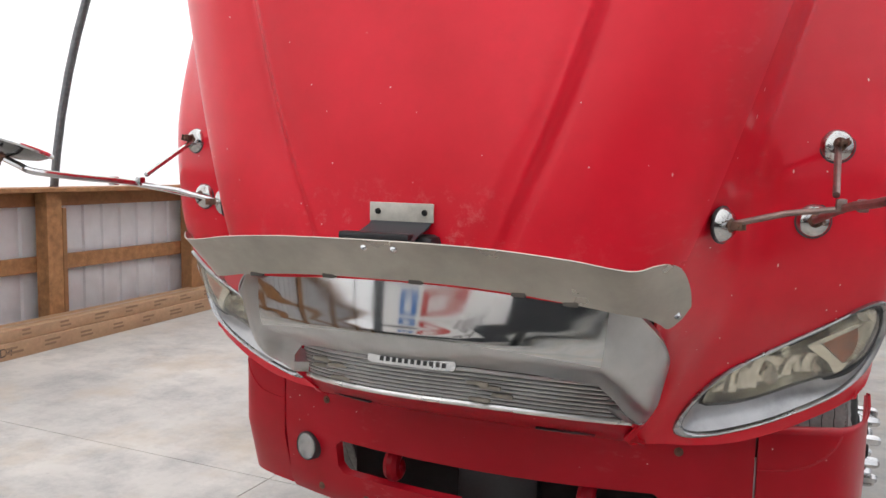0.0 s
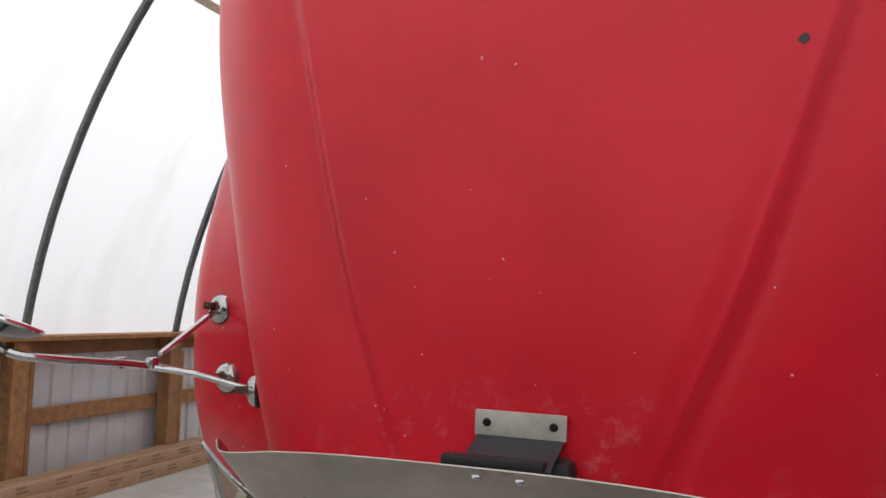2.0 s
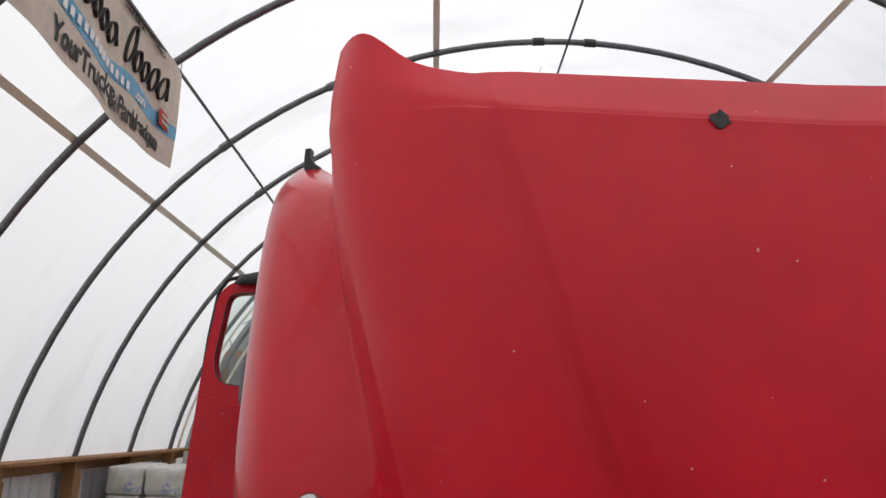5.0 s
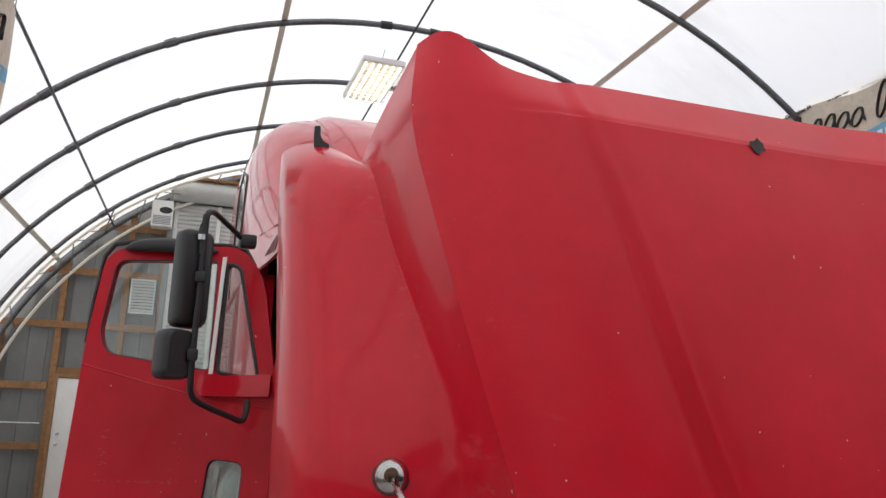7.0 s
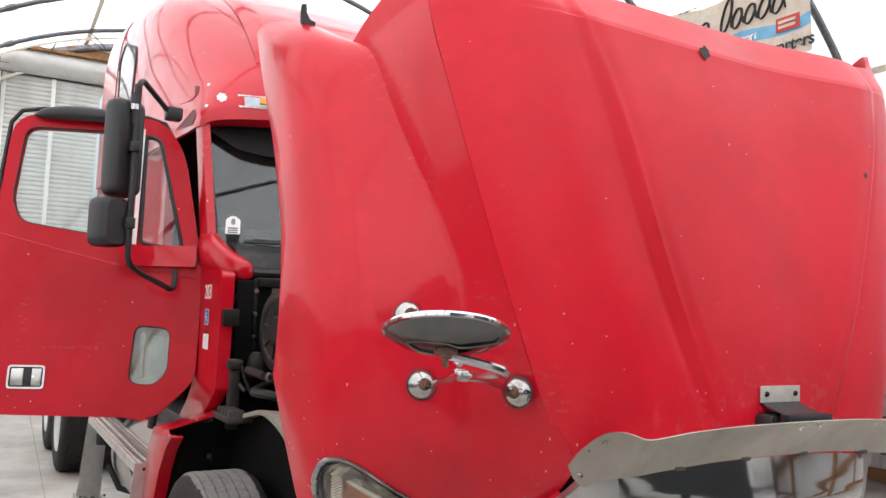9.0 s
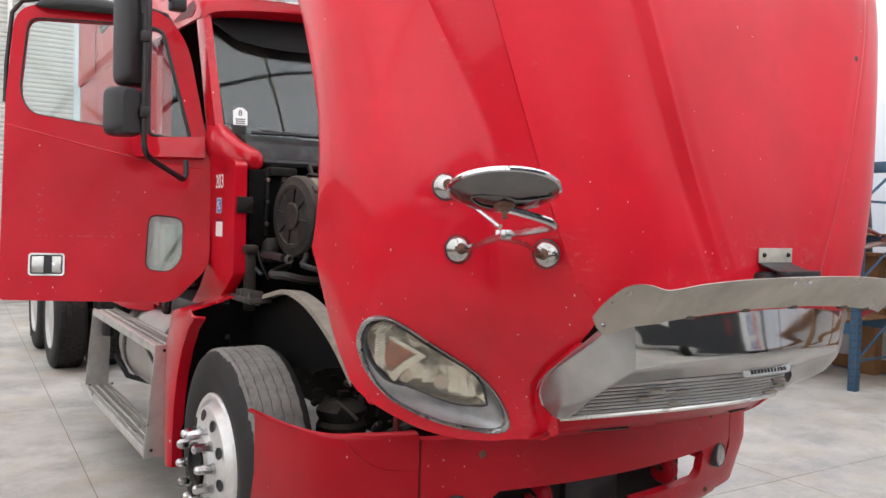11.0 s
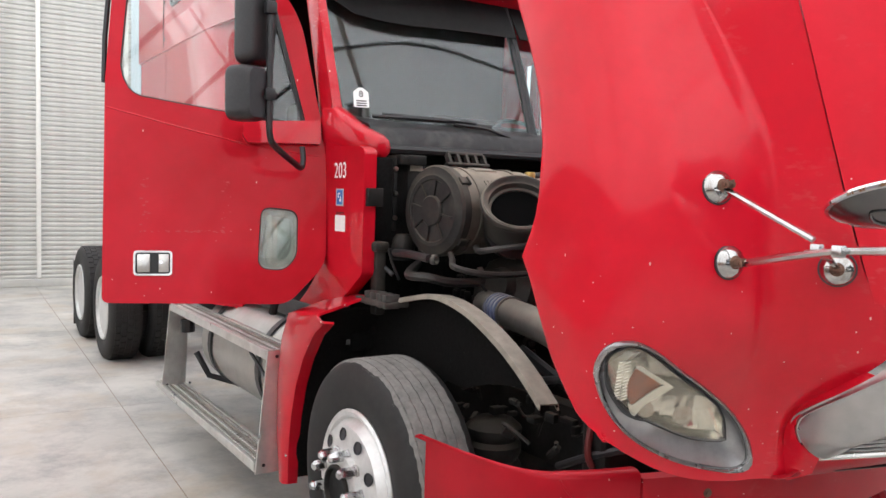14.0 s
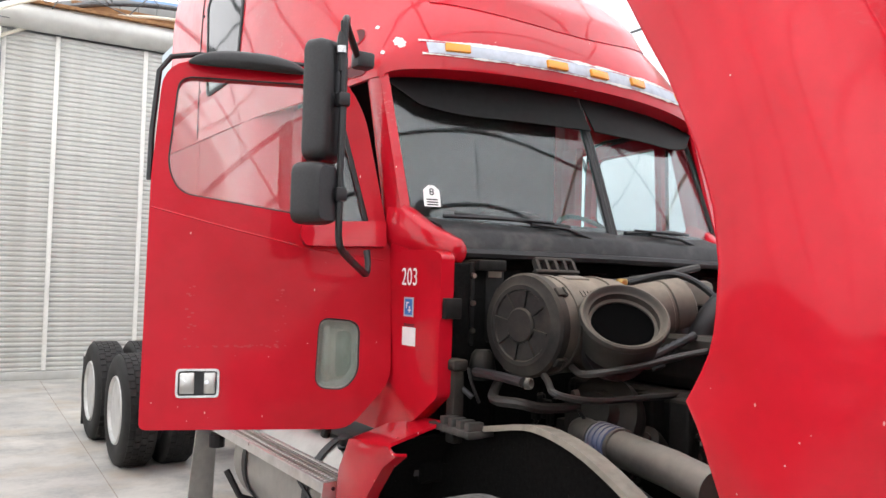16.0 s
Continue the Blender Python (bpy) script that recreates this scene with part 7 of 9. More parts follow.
# windscreen, two panes
for sg in (-1, 1):
    b0, b1 = Vector((0.045 + sg * 0.012, 1.668, 1.955)), Vector((sg * (0.985 + 0.045 * sg), 1.868, 1.985))
    t0, t1 = Vector((0.06 + sg * 0.012, 1.975, 2.685)), Vector((sg * (1.01 + 0.045 * sg), 2.155, 2.665))
    grid = []
    for i in range(9):
        f = i / 8
        row = []
        for j in range(9):
            g = j / 8
            p = b0.lerp(b1, g).lerp(t0.lerp(t1, g), f)
            row.append(p + Vector((0, -0.035 * math.sin(math.pi * g) - 0.01 * math.sin(math.pi * f), 0)))
        grid.append(row)
    bm = bmesh.new()
    sheet(bm, grid, 0.006 * -sg)
    pane = part("windscreen", bm, DARK_GLASS, cab, "dusty windscreen pane reflecting the roof hoops", 60)
    pane.visible_shadow = False
    bm = bmesh.new()
    edge = grid[0] + [r[-1] for r in grid[1:]] + grid[-1][::-1][1:] + [r[0] for r in grid[::-1][1:]]
    tube(bm, [p + Vector((0, -0.004, 0)) for p in edge], 0.017, 6, caps=False)
    part("windscreen_seal", bm, HOSE, pane)
    # black outside sun visor over the top of the glass
    bm = bmesh.new()
    rows = [[grid[8][j].lerp(grid[0][j], f * (0.275 if j < 6 else (0.26, 0.22, 0.07)[j - 6])) + Vector((0, -0.012 - 0.05 * f, 0.012)) for j in range(9)] for f in (-0.06, 0.3, 0.65, 1.0)]
    sheet(bm, rows, 0.006 * -sg)
    part("sun_visor", bm, mat("visor_black", (0.006, 0.006, 0.006), 0.6, grain=0.3, grain_scale=30, spec=0.15), cab, "black plastic sun visor over the windscreen", 60)
    # wiper
    bm = bmesh.new()
    root = Vector((sg * 0.10 - 0.02, 1.615, 1.945)) if sg < 0 else Vector((0.72, 1.70, 1.94))
    tip = Vector((-0.42, 1.705, 2.005)) if sg < 0 else Vector((0.28, 1.655, 1.995))
    tube(bm, [root, root.lerp(tip, 0.5) + Vector((0, -0.02, 0.015)), tip], 0.009, 6)
    wp = part("wiper", bm, PLASTIC, cab, "black wiper arm and blade")
    bm = bmesh.new()
    e0, e1 = (Vector((-0.82, 1.80, 2.02)), Vector((-0.20, 1.70, 2.005))) if sg < 0 else (Vector((0.12, 1.665, 1.995)), Vector((0.72, 1.80, 2.02)))
    tube(bm, bend((e0, e0.lerp(e1, 0.5) + Vector((0, -0.035, 0.006)), e1), 6), 0.010, 6)
    tube(bm, bend((e0 + Vector((0.05, -0.01, 0.015)), tip + Vector((0, -0.01, 0.014)), e1 + Vector((-0.1, -0.01, 0.012))), 5), 0.006, 6)
    part("wiper_blade", bm, PLASTIC, wp)
bm = bmesh.new()
tube(bm, [(0.045, 1.66, 1.94), (0.06, 1.97, 2.69)], 0.018, 8)
part("centre_post", bm, HOSE, cab)
# windscreen sticker
m_st = frame_of((-0.878, 1.805, 2.10), (0.96, -0.27, 0), (0, 0.40, 0.92))
bm = bmesh.new()
plate(bm, [(-0.036, -0.05), (0.036, -0.05), (0.036, 0.03), (0.012, 0.052), (-0.012, 0.052), (-0.036, 0.03)], 0.001, m_st)
st = part("windscreen_sticker", bm, WHITE, cab, "small white house-shaped inspection sticker")
words("sticker_digit", "8", 0.045, INK, st, m_st @ Matrix.Translation((0, 0.018, 0.0025)))
bm = bmesh.new()
for k in range(3):
    plate(bm, [(-0.024, -0.02 - k * 0.012), (0.024, -0.02 - k * 0.012), (0.024, -0.014 - k * 0.012), (-0.024, -0.014 - k * 0.012)], 0.0008, m_st @ Matrix.Translation((0, 0, 0.0012)))
part("sticker_bars", bm, INK, st)

# bare strip and marker lights on the brow
def brow(x, z):
    """How far back the roof's skin lies at x, z."""
    hit = roof_tree.ray_cast(Vector((x, 0, z)), Vector((0, 1, 0)))[0]
    return hit.y if hit else 2.05


xs = [-0.80 + 0.06 * k for k in range(31)]
bm = bmesh.new()
sheet(bm, [[Vector((x, brow(x, z) - 0.003, z)) for x in xs] for z in (2.765, 2.78, 2.80, 2.82)], 0.003, True)
strip = part("brow_strip", bm, SILVER_BAND, cab, "bare grey strip left in the paint above the windscreen", 60)
bm = bmesh.new()
rng = random.Random(9)
for z in (2.760, 2.828):
    wob, top, low = 0.5, [], []
    for k in range(150):
        x = -0.83 + 1.86 * k / 149
        wob = min(1.0, max(0.12, wob + rng.uniform(-0.25, 0.25)))
        a, b = z - 0.0115 * wob, z + 0.010 * wob
        top.append(Vector((x, brow(x, b) - 0.0045, b)))
        low.append(Vector((x, brow(x, a) - 0.0045, a)))
    sheet(bm, [top, low], 0.002)
part("primer_edge", bm, WHITE, strip)
bm = bmesh.new()
for k in range(8):
    a, rr = k * 0.9, 0.0 if k == 7 else 1.0
    x, z = -0.905 + 0.015 * rr * math.cos(a), 2.812 + 0.017 * rr * math.sin(a)
    lathe(bm, [(0.0, 0.0015), (0.010 + 0.002 * (k % 3), 0.001), (0.012, -0.002)], frame_of((x, brow(x, z) - 0.002, z), (1, -0.5, 0), (0, 0.4, 1)), 7)
part("primer_spot", bm, WHITE, strip)
for x, z in ((-0.668, 2.798), (-0.163, 2.784), (0.106, 2.784), (0.405, 2.794), (0.87, 2.80)):
    bm = bmesh.new()
    box(bm, (-0.060, -0.016, -0.021), (0.060, 0.004, 0.021), Matrix.Translation((x, brow(x, z) - 0.004, z)) @ Matrix.Rotation(0.43 * x, 4, "Z") @ Matrix.Rotation(-0.3, 4, "X"), 0.006)
    part("marker_light", bm, AMBER, cab, "amber roof marker light")
for x, z in ((-0.944, 2.905), (-0.978, 2.756)):
    bm = bmesh.new()
    lathe(bm, [(0.0, 0.008), (0.010, 0.006), (0.012, 0)], frame_of((x, brow(x, z) + 0.002, z), (1, -0.45, 0), (0, 0.2, 1)), 10)
    part("roof_bolt", bm, PITTED, cab)

# inside of the cab
bm = bmesh.new()
sheet(bm, [[Vector((x, y + 0.02 * math.cos(x * 3), z)) for x in (-0.9, -0.45, 0, 0.45, 0.9)] for y, z in ((1.80, 1.95), (1.95, 1.985), (2.12, 1.96), (2.2, 1.85), (2.18, 1.5))], 0.03)
part("dashboard", bm, INTERIOR, cab, "grey dashboard")
for x in (-0.5, 0.5):
    bm = bmesh.new()
    box(bm, (x - 0.24, 2.5, 1.35), (x + 0.24, 3.0, 1.5), None, 0.05)
    box(bm, (x - 0.24, 2.95, 1.45), (x + 0.24, 3.12, 2.2), pose(0, 0, 0), 0.06)
    part("seat", bm, INTERIOR, cab)
bm = bmesh.new()
ms = frame_of((0.5, 2.28, 1.99), (1, 0, 0), (0, 0.75, 0.66))
tube(bm, [ms @ Vector((0.22 * math.cos(k * math.pi / 16), 0.22 * math.sin(k * math.pi / 16), 0)) for k in range(33)], 0.014, 8, caps=False)
tube(bm, [ms @ Vector((-0.21, 0, 0)), ms @ Vector((0.21, 0, 0))], 0.012, 6)
tube(bm, [ms @ Vector((0, 0, 0)), ms @ Vector((0, -0.03, -0.3))], 0.03, 8)
part("steering_wheel", bm, PLASTIC, cab)
bm = bmesh.new()
box(bm, (-1.0, 3.2, 1.0), (1.0, 3.22, 3.3))
part("sleeper_curtain", bm, mat("dark_curtain", (0.018, 0.018, 0.018), 0.9, grain=0.3, grain_scale=12), cab)


# -- doors --
def cab_door(sg, at, xdir, ydir):
    """A cab door: u from the hinge to the free edge, v upwards; outer skin at depth 0."""
    m = frame_of(at, xdir, ydir)
    deep = 0.055 * (1 if sg < 0 else -1)
    outline = rounded([(0.15, 0.0), (0.955, 0.015), (0.955, 1.0), (0.925, 1.50), (0.22, 1.535), (0.095, 1.36), (-0.028, 0.74), (-0.028, 0.19)], [0.06, 0.03, 0.05, 0.13, 0.12, 0.2, 0.03, 0.07], 6)
    window = rounded([(0.845, 0.945), (0.895, 1.05), (0.865, 1.435), (0.345, 1.45), (0.325, 0.875)], [0.08, 0.08, 0.06, 0.03, 0.03], 6)
    vent = rounded([(0.285, 0.87), (0.295, 1.44), (0.225, 1.42), (0.075, 0.84)], [0.03, 0.03, 0.05, 0.04], 6)
    peep = rounded([(0.29, 0.165), (0.275, 0.455), (0.105, 0.44), (0.108, 0.225), (0.165, 0.157)], [0.055, 0.05, 0.05, 0.04, 0.04], 6)
    bm = bmesh.new()
    holes = [window, vent, peep]
    loops = []
    for pts in [outline] + holes:
        vs = [bm.verts.new((x, y, 0)) for x, y in pts]
        loops += [bm.edges.new((vs[i], vs[(i + 1) % len(vs)])) for i in range(len(vs))]
    bmesh.ops.triangle_fill(bm, edges=loops, use_beauty=True, use_dissolve=False)
    ext = bmesh.ops.extrude_face_region(bm, geom=bm.faces[:])
    bmesh.ops.translate(bm, verts=[v for v in ext["geom"] if isinstance(v, bmesh.types.BMVert)], vec=(0, 0, deep))
    bmesh.ops.transform(bm, matrix=m, verts=bm.verts)
    dr = part("door", bm, RED_DOOR, truck, "red cab door swung wide open" if sg < 0 else "red cab door", 35)
    e = 1 if sg < 0 else -1
    for nm, pts, gl in (("door_window", window, GLASS), ("vent_window", vent, GLASS), ("peep_window", peep, GLASS)):
        bm = bmesh.new()
        plate(bm, pts, 0.006 * e, m @ Matrix.Translation((0, 0, 0.02 * e)))
        g = part(nm, bm, gl, dr, smooth=None)
        g.visible_shadow = False
        bm = bmesh.new()
        loop = [m @ Vector((x, y, 0.004 * e)) for x, y in pts]
        tube(bm, loop + [loop[0]], 0.005 if nm == "door_window" else 0.0045 if nm == "peep_window" else 0.011, 6, caps=False)
        part("window_seal", bm, HOSE, g)
    # tray behind the peep window: its blotches and pale bar paint the glass's reflections
    bm = bmesh.new()
    plate(bm, [(x, y) for x, y in peep], 0.004 * e, m @ Matrix.Translation((0, 0, 0.05 * e)))
    part("peep_inner", bm, mat("peep_reflection", (0.50, 0.46, 0.39), 0.3, grain=0.25, grain_scale=5, dirt=(0.22, 0.17, 0.13), dirt_scale=6, dirt_lo=0.42, dirt_mix=0.8), dr)
    for u, wd, mt in ((0.225, 0.026, CREAM),):
        bm = bmesh.new()
        box(bm, (u, 0.19, min(0.035 * e, 0.045 * e)), (u + wd, 0.42, max(0.035 * e, 0.045 * e)), m, 0.003)
        part("peep_trim", bm, mt, dr)
    bm = bmesh.new()
    box(bm, (0.302, 0.86, -0.006 * e - 0.004), (0.322, 1.47, 0.03 * e + 0.004), m)
    part("window_divider", bm, WHITE_PAINT, dr, "pale window divider bar")
    # pressed line, weather lip, rain visor
    bm = bmesh.new()
    tube(bm, [m @ Vector((u, v, 0.001 * e)) for u, v in ((0.953, 0.885), (0.6, 0.80), (0.3, 0.735), (0.005, 0.70))], 0.0045, 6)
    part("body_line", bm, RED, dr)
    bm = bmesh.new()
    tube(bm, [m @ Vector((u, v, 0.03 * e)) for u, v in ((0.963, 1.0), (0.962, 1.2), (0.945, 1.46), (0.90, 1.525), (0.8, 1.545), (0.3, 1.545), (0.21, 1.52), (0.12, 1.37), (0.02, 0.85))], 0.012, 6)
    part("weather_strip", bm, HOSE, dr)
    bm = bmesh.new()
    rows = []
    for dv, dz in ((0.040, -0.012), (0.046, 0.02), (0.040, 0.045), (0.022, 0.062), (-0.002, 0.068), (-0.024, 0.062), (-0.034, 0.04)):
        row = []
        for k in range(17):
            q = k / 8 - 1
            g = math.sqrt(max(0.03, 1 - abs(q) ** 2.6))
            row.append(m @ Vector((0.59 + 0.24 * q, 1.505 + dv * g - 0.012 * q * q, (-0.010 - dz * g) * e)))
        rows.append(row)
    sheet(bm, rows, 0.006)
    part("rain_visor", bm, PLASTIC, dr, "black plastic visor over the window", 60)
    # lining of the low window: a pale tapered reveal round a dark inner pane
    bm = bmesh.new()
    mid = Vector((0.195, 0.305))
    rings = []
    for grow, dz in ((0.97, 0.024), (0.86, 0.034), (0.74, 0.046)):
        rings.append([m @ Vector((mid.x + (x - mid.x) * grow, mid.y + (y - mid.y) * grow, dz * e)) for x, y in peep + peep[:1]])
    sheet(bm, rings, 0.002)
    part("window_reveal", bm, REVEAL, dr, "pale tapered lining of the low window", 40)
    bm = bmesh.new()
    plate(bm, rounded([(0.128, 0.225), (0.200, 0.205), (0.195, 0.405), (0.132, 0.40)], 0.03, 4), 0.004 * e, m @ Matrix.Translation((0, 0, 0.048 * e)))
    part("inner_pane", bm, DARK_GLASS, dr)
    # handle
    bm = bmesh.new()
    mh = m @ Matrix.Translation((0.745, 0.19, 0))
    o = rounded([(-0.082, -0.056), (0.082, -0.056), (0.082, 0.056), (-0.082, 0.056)], 0.018, 4)
    i = rounded([(-0.073, -0.047), (0.073, -0.047), (0.073, 0.047), (-0.073, 0.047)], 0.012, 4)
    ring_plate(bm, o, i, -0.008 * e, mh)
    hd = part("handle", bm, HAZY_CHROME, dr, "chrome paddle door handle")
    bm = bmesh.new()
    plate(bm, i, 0.002 * e, mh @ Matrix.Translation((0, 0, -0.001 * e)))
    part("handle_cup", bm, PLASTIC, hd)
    bm = bmesh.new()
    box(bm, (0.012, -0.041, -0.007), (0.067, 0.041, 0.0), mh, 0.004)
    box(bm, (-0.067, -0.041, -0.006), (-0.024, 0.041, 0.0), mh, 0.003)
    part("paddle", bm, BRUSHED, hd)
    bm = bmesh.new()
    lathe(bm, [(0.0, 0.008), (0.008, 0.008), (0.009, 0)], mh @ Matrix.Translation((-0.034, 0.004, -0.006 * e)) @ pose(0, 0, 0, 180 if e > 0 else 0), 12)
    part("keyhole", bm, CHROME, hd)
    # mirror shelf
    bm = bmesh.new()
    plate(bm, rounded([(0.005, 0.752), (0.34, 0.745), (0.362, 0.78), (0.358, 0.842), (0.005, 0.862)], 0.012, 3), 0.055 * e, m @ Matrix.Translation((0, 0, -0.05 * e)))
    bmesh.ops.bevel(bm, geom=[ed for ed in bm.edges if ed.calc_face_angle(0) > 1.2], offset=0.010, segments=2, affect="EDGES")
    part("mirror_shelf", bm, RED, dr)
    # faded outline of old lettering
    if sg < 0:
        rng = random.Random(2)
        bm = bmesh.new()
        for _ in range(60):
            if rng.random() < 0.55:
                u, v = rng.uniform(0.40, 0.80), 0.335 + rng.uniform(-0.005, 0.005)
            else:
                u, v = rng.choice((0.43, 0.78)) + rng.uniform(-0.02, 0.02), rng.uniform(0.34, 0.58)
            s = rng.uniform(0.001, 0.0035)
            box(bm, (u - s * 2, v - s, -0.0012), (u + s * 2, v + s, 0.0008), m)
        tagged(part("glue_specks", bm, mat("glue_film", (0.47, 0.024, 0.034), 0.55), dr), kind="stuff")
    return dr


door_r = cab_door(-1, (-1.03, 1.885, 1.13), (-0.958, 0.287, 0), (0, 0.12, 1))
cab_door(1, (1.10, 1.965, 1.13), (0, 1, 0), (-0.02, 0, 1))

# door mirrors on their pole
bm = bmesh.new()
pole = bend(((-1.125, 1.905, 1.86), (-1.13, 1.88, 1.80), (-1.15, 1.86, 1.765), (-1.21, 1.80, 1.785), (-1.35, 1.655, 1.84), (-1.392, 1.61, 1.88), (-1.401, 1.60, 1.97), (-1.401, 1.60, 2.3), (-1.401, 1.60, 2.62), (-1.398, 1.60, 2.685), (-1.375, 1.64, 2.71), (-1.33, 1.72, 2.70), (-1.18, 1.90, 2.62)), 5)
tube(bm, pole, 0.014, 8)
dm = part("door_mirror", bm, PLASTIC, door_r, "black double mirror on a tubular arm")
for c, sz, nm in (((-1.437, 1.665, 2.395), (0.077, 0.05, 0.226), "mirror_head"), ((-1.482, 1.63, 2.048), (0.070, 0.06, 0.112), "spot_mirror_head")):
    mm = Matrix.Translation(c) @ Matrix.Rotation(radians(28), 4, "Z")
    bm = bmesh.new()
    o = rounded([(-sz[0], -sz[2]), (sz[0], -sz[2]), (sz[0], sz[2]), (-sz[0], sz[2])], 0.045, 5)
    n = len(o)
    rings = []
    for g, dy in ((0.78, -sz[1]), (0.93, -sz[1] * 0.75), (1.0, -sz[1] * 0.2), (1.0, sz[1] * 0.8), (0.95, sz[1])):
        rings.append([bm.verts.new(mm @ Vector((x * g, dy, z * (1 - (1 - g) * 0.6)))) for x, z in o])
    for a, b in zip(rings, rings[1:]):
        for i in range(n):
            bm.faces.new((a[i], a[(i + 1) % n], b[(i + 1) % n], b[i]))
    bm.faces.new(rings[0])
    bm.faces.new(rings[-1])
    hd = part(nm, bm, PLASTIC, dm, "", 50)
    bm = bmesh.new()
    box(bm, (-1.425, 1.575, c[2] - 0.025), (-1.38, 1.645, c[2] + 0.025), None, 0.006)
    part("mirror_clamp", bm, HOSE, dm)
bm = bmesh.new()
tube(bm, [(-1.408, 1.60, 2.50), (-1.412, 1.60, 2.58), (-1.414, 1.60, 2.585), (-1.414, 1.60, 2.625), (-1.415, 1.60, 2.645)], [0.013, 0.014, 0.019, 0.014, 0.008], 10)
tube(bm, [(-1.415, 1.60, 2.645), (-1.415, 1.60, 2.685)], 0.0035, 6)
ab = part("antenna_base", bm, HOSE, dm)
bm = bmesh.new()
tube(bm, [(-1.413, 1.60, 2.565), (-1.414, 1.60, 2.590)], 0.0205, 12)
part("antenna_ring", bm, PITTED, ab)
bm = bmesh.new()
box(bm, (-1.23, 1.83, 2.60), (-1.15, 1.90, 2.665), None, 0.012)
part("arm_mount", bm, PLASTIC, dm)

# unit number and stickers on the cowl side
mc = Matrix.Translation((-0.9865, 1.785, 1.755)) @ Matrix(((0, 0, -1, 0), (-1, 0, 0, 0), (0, 1, 0, 0), (0, 0, 0, 1))) @ Matrix.Diagonal((1.38, 1.04, 1, 1))
words("unit_number", "203", 0.098, WHITE, cab, mc @ Matrix.Diagonal((0.62, 1, 1, 1)), 0.0006, 1.05)
bm = bmesh.new()
plate(bm, [(-0.028, -0.038), (0.028, -0.038), (0.028, 0.038), (-0.028, 0.038)], 0.0008, mc @ Matrix.Translation((0, -0.115, 0)))
sk = part("blue_sticker", bm, mat("sticker_grey", (0.45, 0.5, 0.56), 0.5), cab, "small blue and grey square sticker")
bm = bmesh.new()
plate(bm, [(-0.021, -0.031), (0.021, -0.031), (0.021, 0.031), (-0.021, 0.031)], 0.0008, mc @ Matrix.Translation((0, -0.115, 0.0008)))
part("sticker_field", bm, BLUE, sk)
bm = bmesh.new()
for a, b, c, d in ((-0.012, 0.014, 0.004, 0.020), (-0.012, -0.004, -0.007, 0.020), (-0.002, -0.016, 0.014, -0.010), (0.004, -0.022, 0.009, 0.004)):
    plate(bm, [(a, b), (c, b), (c, d), (a, d)], 0.0008, mc @ Matrix.Translation((0, -0.115, 0.0018)))
part("sticker_marks", bm, WHITE, sk)
bm = bmesh.new()
plate(bm, [(-0.038, -0.036), (0.038, -0.036), (0.038, 0.036), (-0.038, 0.036)], 0.0008, mc @ Matrix.Translation((0.005, -0.23, 0)))
lb = part("white_label", bm, WHITE, cab, "blank white paper label")
bm = bmesh.new()
for k in range(2):
    plate(bm, [(-0.03, 0.040 + k * 0.006), (0.03, 0.040 + k * 0.006), (0.03, 0.043 + k * 0.006), (-0.03, 0.043 + k * 0.006)], 0.0008, mc @ Matrix.Translation((0.005, -0.23, 0)))
part("label_bars", bm, INK, lb)

